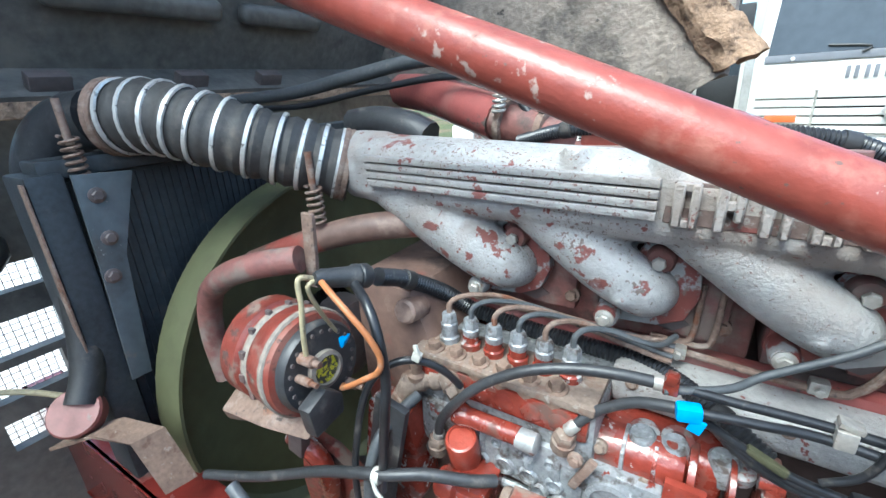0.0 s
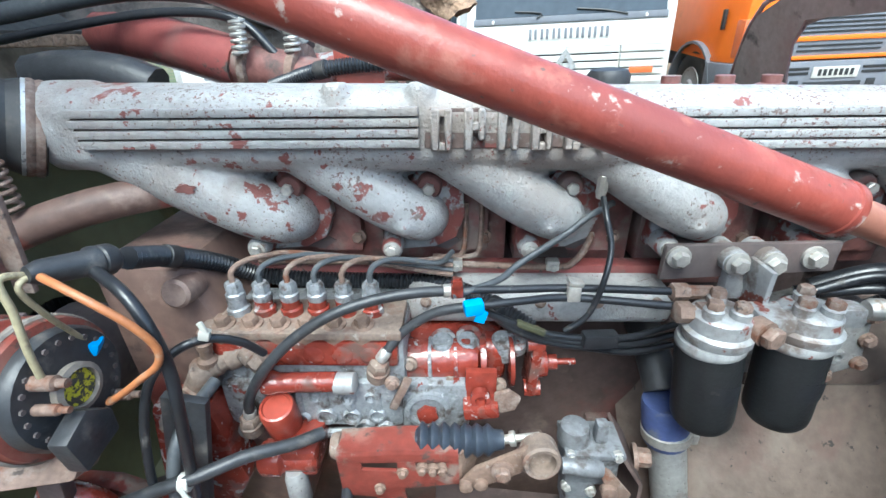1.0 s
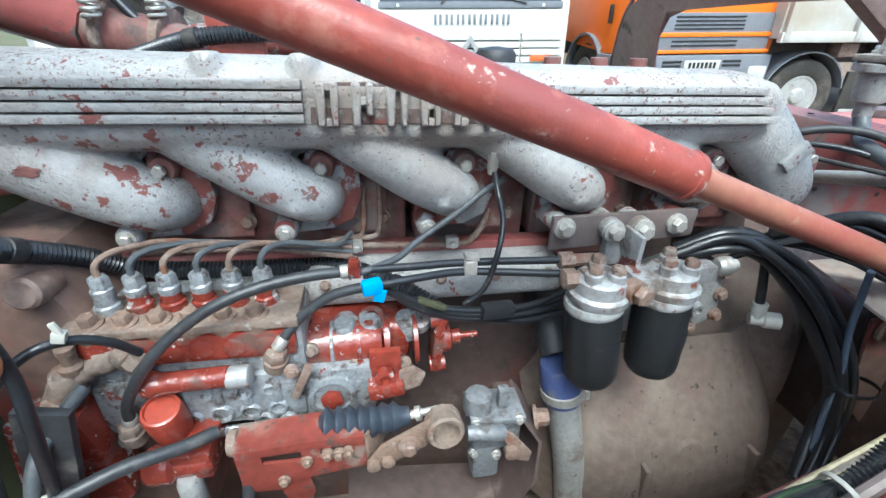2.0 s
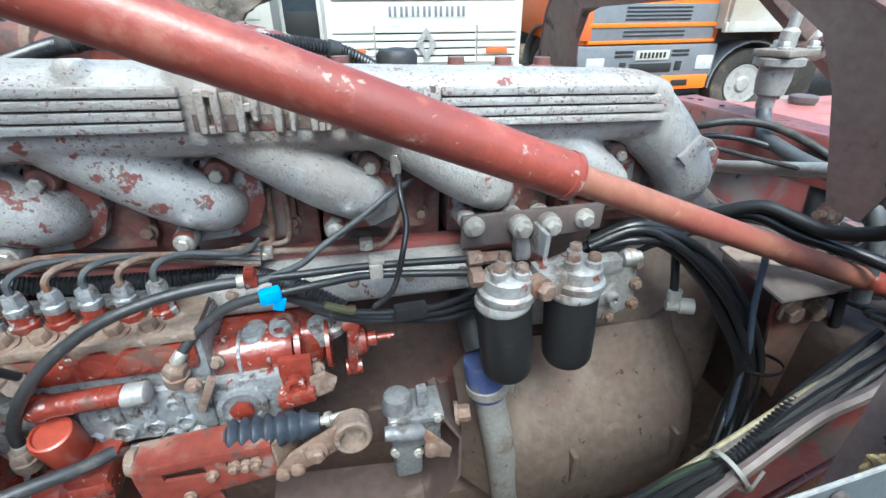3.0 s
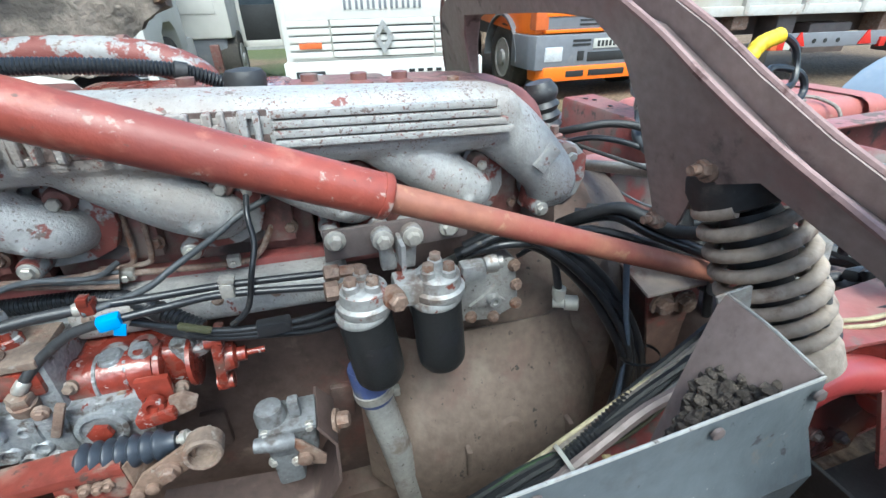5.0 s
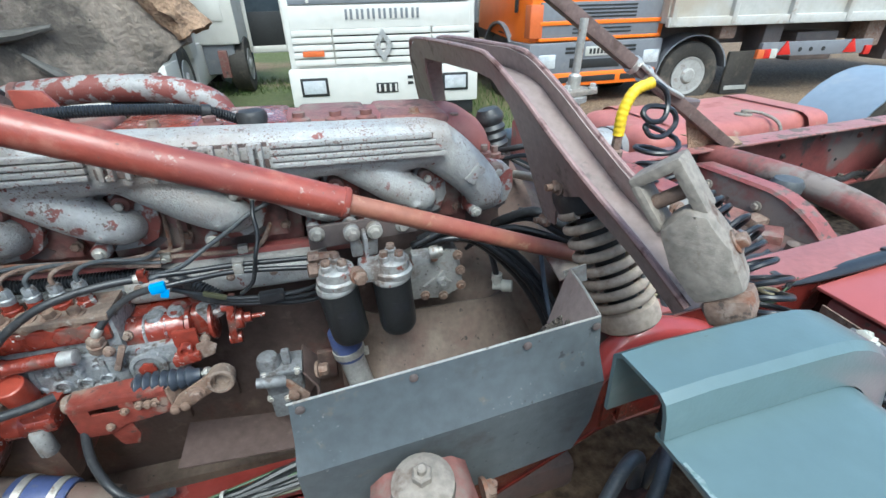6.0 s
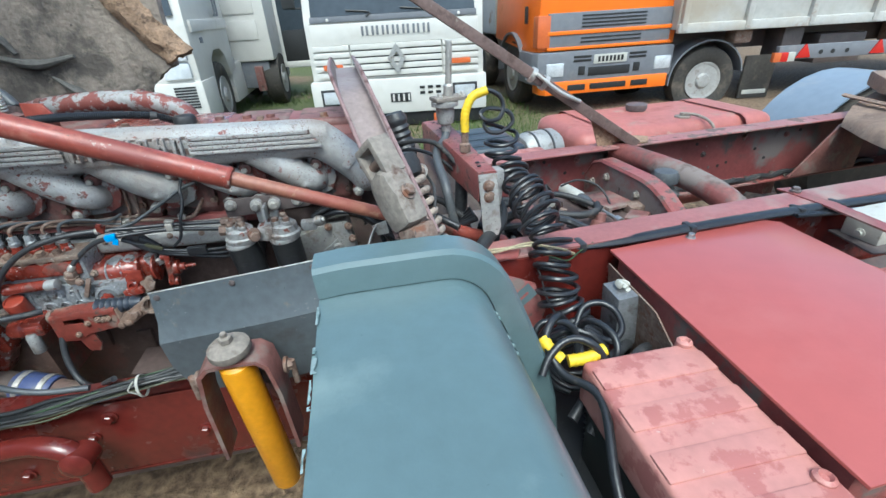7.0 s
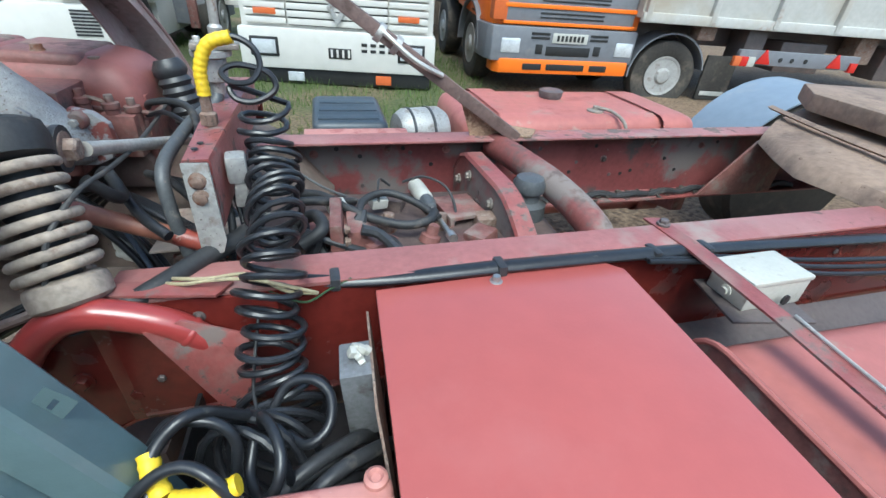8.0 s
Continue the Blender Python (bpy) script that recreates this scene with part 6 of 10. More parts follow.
def mudguard():
    root = thing("mudguard", (0.85, -0.2, 0.6), "teal-grey plastic front mudguard with scuffed edges", "mudguard")
    prof = [(0.672, 1.168)]
    for k in range(4):
        prof.append((0.72 + 0.045 * k, 1.172))
    for k in range(1, 8):
        a = radians(70 * k / 7)
        prof.append((0.870 + 0.085 * math.sin(a), 1.087 + 0.085 * math.cos(a)))
    prof += [(0.985, 1.03), (1.02, 0.94), (1.05, 0.82), (1.07, 0.65)]
    bm = bm_new()
    sheet(bm, [[(x + 0.002 * (y < 0), y, z) for x, z in prof] for y in (0.125, 0.06, -0.1, -0.25, -0.45, -0.62)], 0.006)
    part("shell", bm, TEAL, root, smooth=50)
    # raised lip along the inner edge
    lip = []
    for i, (x, z) in enumerate(prof):
        a = prof[max(i - 1, 0)]
        b = prof[min(i + 1, len(prof) - 1)]
        d = V(b[0] - a[0], 0, b[1] - a[1]).normalized()
        nrm = V(-d.z, 0, d.x)
        if nrm.z < 0 and nrm.x < 0:
            nrm = -nrm
        lip.append((V(x, 0, z), nrm))
    bm = bm_new()
    rows = []
    for dy, up in ((0.114, 0.002), (0.117, 0.030), (0.121, 0.043), (0.130, 0.049), (0.185, 0.047), (0.196, 0.036), (0.20, -0.05)):
        rows.append([p + nrm * up + V(0, dy, 0) for p, nrm in lip])
    sheet(bm, rows, 0.005)
    part("lip", bm, TEAL, root, smooth=28)
    bm = bm_new()
    # slotted strap screwed to the lip
    out = [V(0.983, 0.154, 1.066), V(1.031, 0.146, 1.118), V(1.049, 0.148, 1.092), V(1.001, 0.156, 1.040)]
    along, across = out[1] - out[0], out[3] - out[0]
    inn = [out[0] + along * u + across * v for u, v in ((0.55, 0.36), (0.85, 0.36), (0.85, 0.64), (0.55, 0.64))]
    for k in range(4):
        prism(bm, [out[k], out[(k + 1) % 4], inn[(k + 1) % 4], inn[k]], (0.001, 0, -0.003))
    part("slotted_strap", bm, TEAL, root)
    for p in ((0.948, 0.07, 1.121), (0.965, 0.108, 1.080), (0.967, 0.061, 1.075), (0.986, 0.091, 1.028), (0.989, 0.078, 1.020)):
        bm = bm_new()
        lathe(bm, p, (0.86, 0, 0.5), [(0.0055, -0.002), (0.0052, 0.001), (0.0030, 0.0028), (0.001, 0.003)], 12)
        part("rivet", bm, SCUFF, root)
    # scuffed edge towards the engine bay
    rnd = random.Random(12)
    y = 0.09
    while y > -0.6:
        n = rnd.choice((0.006, 0.012, 0.03, 0.05)) * rnd.uniform(0.7, 1.3)
        w = rnd.uniform(0.002, 0.009)
        bm = bm_new()
        edge = [(0.6705 + w * rnd.uniform(0.3, 1.0), y - n * k / 5, 1.1722) for k in range(6)]
        prism(bm, [(0.6705, y, 1.1716)] + edge + [(0.6705, y - n, 1.1716)], (0, 0, 0.0010))
        y -= n + rnd.choice((0.004, 0.01, 0.05))
        part("scuff", bm, SCUFF, root, "bare scuffed patch")


mudguard()


def heat_shield():
    root = thing("side_shield", (0.54, 0.32, 0.85), "dented blue-grey sheet metal shield with scratched edges", "shield")
    bm = bm_new()
    sheet(bm, [[(0.326, 0.322, 1.106), (0.54, 0.324, 1.120), (0.752, 0.327, 1.134)],
               [(0.322, 0.318, 1.04), (0.54, 0.320, 1.058), (0.756, 0.322, 1.075)],
               [(0.318, 0.300, 1.00), (0.54, 0.302, 1.012), (0.760, 0.304, 1.03)],
               [(0.316, 0.312, 0.93), (0.54, 0.312, 0.91), (0.760, 0.314, 0.93)],
               [(0.345, 0.312, 0.855), (0.50, 0.312, 0.84), (0.735, 0.314, 0.87)]], 0.003)
    part("sheet", bm, SHIELD, root, smooth=25)
    bm = bm_new()
    sheet(bm, [[(0.752, 0.328, 1.134), (0.70, 0.333, 1.03), (0.66, 0.34, 0.86)], [(0.764, 0.390, 1.136), (0.70, 0.385, 0.99), (0.64, 0.39, 0.86)], [(0.777, 0.450, 1.130), (0.740, 0.437, 1.032), (0.703, 0.420, 0.935)]], 0.003)
    part("inner_plate", bm, HOOP, root, "dirty brown inner plate")
    bm = bm_new()
    prism(bm, [(0.765, 0.449, 1.128), (0.799, 0.440, 1.142), (0.803, 0.436, 1.112), (0.777, 0.446, 1.104)], (0, 0.003, 0))
    part("corner_tab", bm, ALU_LIGHT, root, "bare bent corner tab")
    bm = bm_new()
    tube(bm, [V(0.324, 0.320, 1.107), V(0.54, 0.322, 1.121), V(0.752, 0.325, 1.135)], 0.0017, 6)
    tube(bm, [V(0.752, 0.327, 1.135), V(0.764, 0.390, 1.137), V(0.777, 0.450, 1.131)], 0.0017, 6)
    part("bare_edge", bm, ALU_LIGHT, root, "scratched bright edge")
    for x, z in ((0.338, 1.096), (0.48, 1.106), (0.638, 1.117), (0.742, 1.124), (0.335, 0.99), (0.74, 1.06)):
        bm = bm_new()
        lathe(bm, (x, 0.319, z), (0, -1, 0), [(0.006, 0), (0.006, 0.003), (0.003, 0.0045)], 10)
        part("rivet", bm, DARK_STEEL, root)
    # soil caught behind the sheet
    bm = bm_new()
    rnd = random.Random(3)
    for k in range(700):
        a, b = rnd.random(), rnd.random()
        a = a ** 0.7
        p = V(0.590 + 0.150 * a, 0.331 + 0.085 * b * a, 1.000 + 0.092 * a - 0.045 * b + 0.022 * rnd.random())
        s = 0.003 + 0.008 * rnd.random() ** 2
        made = bmesh.ops.create_icosphere(bm, subdivisions=1, radius=s, matrix=Matrix.Translation(p) @ Matrix.Diagonal((1 + 0.5 * rnd.random(), 1, 0.8, 1)))
        for v in made["verts"]:
            v.co += V(rnd.uniform(-1, 1), rnd.uniform(-1, 1), rnd.uniform(-1, 1)) * s * 0.25
    solo("soil", bm, DIRT, "black crumbly dirt caught behind the shield", "dirt", kind="stuff", smooth=0)
    bm = bm_new()
    for k in range(1):
        p = V(0.572, 0.339, 1.070)
        bmesh.ops.create_icosphere(bm, subdivisions=4, radius=0.015, matrix=Matrix.Translation(p) @ Matrix.Diagonal((1.3, 0.7, 0.8, 1)))
    for v in bm.verts:
        v.co += V(noise.noise(v.co * 160), noise.noise(v.co * 160 + V(9, 0, 0)), noise.noise(v.co * 160 + V(0, 9, 0))) * 0.008
    solo("wadding", bm, material("yellow_wadding", (0.40, 0.31, 0.14), 0.95, 0, [((0.16, 0.11, 0.06), 60, 0.52, 0.1, 0.95)], 0.3, 60, 0.6, 200), "dirty yellow wadding tucked in the shield", "wadding")


heat_shield()


def shock_absorber():
    root = thing("shock_absorber", (0.47, 0.24, 0.5), "yellow shock absorber hanging in a dull red yoke", "shock absorber")
    top = V(0.468, 0.235, 1.0)
    d = V(0.03, 0.06, -1).normalized()
    bm = bm_new()
    lathe(bm, top + d * 0.02, d, [(0.026, 0), (0.032, 0.006), (0.033, 0.02), (0.033, 0.40), (0.028, 0.41)], 26)
    part("body", bm, YELLOW, root)
    bm = bm_new()
    lathe(bm, top - d * 0.006, -d, [(0.036, -0.006), (0.040, 0.0), (0.039, 0.012), (0.028, 0.02), (0.014, 0.022)], 24)
    cap = part("top_washer", bm, DUSTY_CAST, root, "grey top washer")
    bm = bm_new()
    hexbolt(bm, top - d * 0.028, -d, 0.013, 0.012, False)
    lathe(bm, top - d * 0.036, -d, [(0.006, 0), (0.006, 0.014), (0.004, 0.016)], 10)
    part("top_nut", bm, DUSTY_CAST, cap)
    bm = bm_new()
    rows = []
    for x, z in ((0.395, 0.74), (0.396, 0.90), (0.405, 0.975), (0.425, 0.993), (0.468, 0.996), (0.515, 0.993), (0.535, 0.975), (0.545, 0.90), (0.55, 0.74)):
        rows.append([(x, 0.205, z), (x, 0.275, z)])
    sheet(bm, rows, 0.008)
    part("yoke", bm, RED_DULL, root, "dull red yoke", smooth=50)
    for x, s in ((0.385, -1), (0.556, 1)):
        bm = bm_new()
        hexbolt(bm, (x, 0.25, 0.935), (s, 0, 0), 0.012, 0.012)
        lathe(bm, (x + 0.012 * s, 0.25, 0.915), (0, 0, -1), [(0.006, -0.03), (0.006, 0.03)], 8)
        part("yoke_bolt", bm, RUST, root)


shock_absorber()


def cab_hoop():
    root = thing("cab_hoop", (0.82, 0.5, 1.0), "dark brown pressed steel hoop that carries the cab latch", "cab support")
    pairs = [((0.25, 1.19), (0.27, 1.165)), ((0.33, 1.238), (0.345, 1.212)), ((0.45, 1.297), (0.458, 1.258)), ((0.53, 1.345), (0.535, 1.226)), ((0.555, 1.362), (0.572, 1.150)), ((0.59, 1.385), (0.614, 1.150)), ((0.64, 1.412), (0.628, 1.30)), ((0.665, 1.424), (0.648, 1.36)), ((0.69, 1.432), (0.700, 1.397)), ((0.76, 1.440), (0.77, 1.400)), ((1.19, 1.43), (1.15, 1.386)), ((1.29, 1.395), (1.185, 1.345)), ((1.36, 1.32), (1.205, 1.29)), ((1.42, 1.22), (1.22, 1.22)), ((1.45, 1.0), (1.24, 1.0))]

    def xof(z, y):
        return 0.720 + (1.45 - z) * 0.33 - 0.035 * (y - 0.5)

    def inset(a, b, depth):
        k = min(1.0, depth / math.hypot(b[0] - a[0], b[1] - a[1]))
        return a[0] + (b[0] - a[0]) * k, a[1] + (b[1] - a[1]) * k
    bm = bm_new()
    sheet(bm, [[(xof(a[1], a[0]), a[0], a[1]), (xof(b[1], b[0]), b[0], b[1])] for a, b in pairs], 0.005)
    part("front_plate", bm, HOOP, root)
    bm = bm_new()
    rows = []
    for a, b in pairs:
        q = inset(a, b, 0.046)
        rows.append([(xof(a[1], a[0]) + 0.072, a[0], a[1]), (xof(q[1], q[0]) + 0.072, q[0], q[1])])
    sheet(bm, rows, 0.005)
    part("back_flange", bm, HOOP, root)
    bm = bm_new()
    rows = []
    for a, b in pairs:
        y, z = inset(a, b, 0.040)
        rows.append([(xof(z, y), y, z), (xof(z, y) + 0.036, y, z), (xof(z, y) + 0.072, y, z)])
    sheet(bm, rows, 0.005)
    part("channel_web", bm, HOOP, root)
    worn = material("worn_rim", (0.26, 0.17, 0.16), 0.5, 0.1, [((0.10, 0.05, 0.045), 20, 0.55, 0.1, 0.8)], 0.2, 40, 0.2)
    rim = [V(xof(a[1], a[0]) - 0.002, a[0], a[1]) for a, b in pairs]
    bm = bm_new()
    tube(bm, rim, 0.005, 8, 4)
    part("front_rim", bm, worn, root, "worn pinkish rim")
    bm = bm_new()
    tube(bm, [p + V(0.076, 0, 0) for p in rim], 0.005, 8, 4)
    part("back_rim", bm, worn, root)
    # rubber bush and its bolt through the plate
    bm = bm_new()
    lathe(bm, (0.835, 0.568, 1.206), (1, 0.12, -0.05), [(0.034, -0.012), (0.036, 0.004), (0.036, 0.045), (0.032, 0.05)], 20)
    bush = part("bush", bm, DUSTY_CAST, root, "grey bush")
    bm = bm_new()
    lathe(bm, (0.883, 0.574, 1.203), (1, 0.12, -0.05), [(0.038, 0.0), (0.038, 0.010)], 18)
    part("bush_rubber", bm, BLACK_RUBBER, bush)
    bm = bm_new()
    hexbolt(bm, (0.893, 0.575, 1.202), (1, 0.12, -0.05), 0.020, 0.018)
    part("bush_nut", bm, RUST, bush, "rusty nut")
    for y, z in ((0.522, 1.250), (0.607, 1.145)):
        bm = bm_new()
        hexbolt(bm, (xof(z, y) - 0.005, y, z), (-1, 0, 0), 0.011, 0.010)
        lathe(bm, (xof(z, y) - 0.004, y, z), (-1, 0, 0), [(0.006, 0), (0.006, 0.024)], 12)
        part("bolt", bm, RUST, root)
    bm = bm_new()
    box(bm, (0.86, 1.28, 0.98), (0.10, 0.10, 0.20), (0, 0, 0), 0.008)
    part("far_foot", bm, RED_DULL, root)


def cab_latch():
    root = thing("cab_latch", (0.84, 0.237, 1.2), "dusty cast cab latch on the support hoop", "latch")
    loop, low = V(0.786, 0.312, 1.340), V(0.844, 0.232, 1.215)
    m = Matrix.Translation((loop + low) / 2) @ (loop - low).to_track_quat("Z", "X").to_matrix().to_4x4()
    bm = bm_new()
    prism(bm, [m @ V(*p) for p in ((-0.030, -0.03, -0.075), (0.030, -0.03, -0.075), (0.037, -0.03, -0.02), (0.033, -0.03, 0.025), (0.012, -0.03, 0.040), (-0.025, -0.03, 0.030), (-0.035, -0.03, -0.02))], m.to_3x3() @ V(0, 0.055, 0), 0.016)
    part("housing", bm, DUSTY_CAST, root)
    bm = bm_new()
    for x, w in ((-0.026, 0.012), (0.024, 0.014)):
        box(bm, (x, 0.006, 0.055), (w, 0.046, 0.065), (0, 0, 0), 0.005, m)
    box(bm, (0.0, 0.006, 0.088), (0.062, 0.046, 0.014), (0, 0, 0), 0.005, m)
    part("eye", bm, DUSTY_CAST, root)
    bm = bm_new()
    lathe(bm, m @ V(-0.03, 0.0, 0.055), m.to_3x3() @ V(1, 0, 0), [(0.009, 0), (0.009, 0.055)], 10)
    part("pin", bm, RUST, root)
    bm = bm_new()
    box(bm, (0.0, 0.0, -0.092), (0.05, 0.055, 0.035), (0, 14, 0), 0.010, m)
    box(bm, (-0.022, 0.012, -0.105), (0.03, 0.04, 0.03), (0, -12, 20), 0.010, m)
    part("base", bm, RUST, root)
    bm = bm_new()
    hexbolt(bm, m @ V(0.036, 0, -0.02), m.to_3x3() @ V(1, 0, 0), 0.010, 0.010)
    part("pivot_bolt", bm, RUST, root)


def coil_spring():
    root = thing("cab_spring", (0.89, 0.45, 0.99), "dusty rusty coil spring of the cab suspension", "spring")
    a, b = V(0.853, 0.508, 1.186), V(0.8925, 0.445, 1.043)
    d = (b - a).normalized()
    bm = bm_new()
    tube(bm, helix([a - d * 0.026, a.lerp(b, 0.45), b], 0.0520, 7.4, 22), 0.0086, 10, 1)
    part("coil", bm, SPRING, root)
    bm = bm_new()
    lathe(bm, a - d * 0.050, d, [(0.040, -0.03), (0.056, -0.022), (0.060, 0.0), (0.057, 0.024), (0.045, 0.030), (0.03, 0.034)], 26)
    part("rubber_cup", bm, RUBBER_MATT, root, "black rubber cup")
    bm = bm_new()
    lathe(bm, a - d * 0.01, d, [(0.030, 0), (0.036, 0.02), (0.036, 0.07), (0.026, 0.09), (0.026, 0.26)], 18)
    part("damper", bm, RUBBER_MATT, root)
    bm = bm_new()
    lathe(bm, b + d * 0.008, d, [(0.044, -0.008), (0.054, -0.002), (0.057, 0.008), (0.056, 0.030), (0.050, 0.036), (0.036, 0.040)], 28)
    part("spring_seat", bm, SPRING, root)


cab_hoop()
cab_latch()
coil_spring()


def valve_bracket():
    root = thing("valve_bracket", (1.08, 0.65, 1.0), "red channel with a pale steel plate holding the air valve", "bracket")
    bm = bm_new()
    prism(bm, [(1.053, 0.572, 1.176), (1.101, 0.562, 1.180), (1.108, 0.545, 1.035), (1.100, 0.54, 1.012), (1.060, 0.548, 1.003)], (0, 0.006, 0), 0.002)
    plate = part("plate", bm, ALU_LIGHT, root, "pale rusty plate")
    for p in ((1.079, 0.562, 1.147), (1.080, 0.559, 1.117)):
        bm = bm_new()
        hexbolt(bm, p, (0, -1, 0), 0.011, 0.007)
        part("bolt", bm, RUST, plate)
    bm = bm_new()
    sheet(bm, [[(1.053, 0.580, 1.10), (1.053, 0.580, 1.174), (1.056, 0.580, 1.180), (1.100, 0.572, 1.184), (1.103, 0.572, 1.178), (1.103, 0.572, 1.05)],
               [(0.998, 1.19, 1.08), (0.998, 1.19, 1.182), (1.002, 1.19, 1.188), (1.085, 1.19, 1.190), (1.088, 1.19, 1.184), (1.088, 1.19, 1.10)]], 0.005)
    part("channel", bm, RED_FRAME, root)
    for k, (y, dx) in enumerate(((0.62, 0.018), (0.65, 0.024), (0.95, 0.030), (1.06, 0.035), (1.13, 0.045), (1.15, 0.035))):
        bm = bm_new()
        lathe(bm, (1.053 - 0.089 * (y - 0.58) + dx, y, 1.1845 + 0.008 * (y - 0.58)), (0, 0, 1), [(0.006, 0), (0.006, 0.0015), (0.003, 0.002)], 10)
        part("slot", bm, DARK_TRIM, root, "dark bolt hole")
    bm = bm_new()
    lathe(bm, (1.064, 0.763, 1.186), (0.02, 0, 1), [(0.017, 0), (0.017, 0.022), (0.011, 0.026), (0.0105, 0.065)], 6)
    fit = part("pipe_fitting", bm, RUST, root, "rusty pipe fitting")
    bm = bm_new()
    box(bm, (1.124, 0.655, 1.135), (0.038, 0.045, 0.055), (0, 0, 10), 0.008)
    box(bm, (1.126, 0.652, 1.085), (0.026, 0.030, 0.06), (0, 6, 10), 0.006)
    part("switch", bm, ALU_LIGHT, root)
    bm = bm_new()
    tube(bm, [V(1.128, 0.648, 1.06), V(1.132, 0.64, 1.03), V(1.128, 0.63, 0.99), V(1.115, 0.62, 0.94)], 0.009, 10)
    part("switch_lead", bm, BLACK_RUBBER, root)
    root = thing("foot_valve", (1.05, 1.0, 1.15), "grey air valve with springs beside the red channel", "air valve")
    bm = bm_new()
    lathe(bm, (1.02, 0.975, 1.17), (0, 0, 1), [(0.012, -0.03), (0.016, -0.02), (0.016, 0.0), (0.026, 0.006), (0.030, 0.03), (0.030, 0.055), (0.044, 0.060), (0.044, 0.072), (0.030, 0.078)], 20)
    part("body", bm, ALU_LIGHT, root)
    bm = bm_new()
    box(bm, (1.03, 0.975, 1.252), (0.10, 0.07, 0.012), (0, 0, 12), 0.003)
    part("mount_plate", bm, DUSTY_CAST, root)
    for dx, dy in ((-0.03, -0.02), (0.045, -0.015), (0.0, 0.025)):
        bm = bm_new()
        hexbolt(bm, (1.03 + dx, 0.975 + dy, 1.260), (0, 0, 1), 0.008, 0.010)
        part("bolt", bm, ZINC, root)
    bm = bm_new()
    lathe(bm, (1.035, 0.985, 1.258), (0.05, 0, 1), [(0.016, 0), (0.016, 0.03), (0.010, 0.036), (0.010, 0.16)], 14)
    part("upper_fitting", bm, ZINC, root, "zinc pipe fitting")
    bm = bm_new()
    tube(bm, [V(1.02, 0.975, 1.15), V(1.010, 0.955, 1.125), V(0.978, 0.915, 1.108), V(0.962, 0.83, 1.092), V(0.958, 0.70, 1.07), V(0.966, 0.66, 1.00), V(0.98, 0.65, 0.90)], 0.0135, 12)
    part("outlet_hose", bm, GREY_WIRE, root, "grey outlet hose")
    root.location += V(0.026, -0.018, 0.055)


valve_bracket()


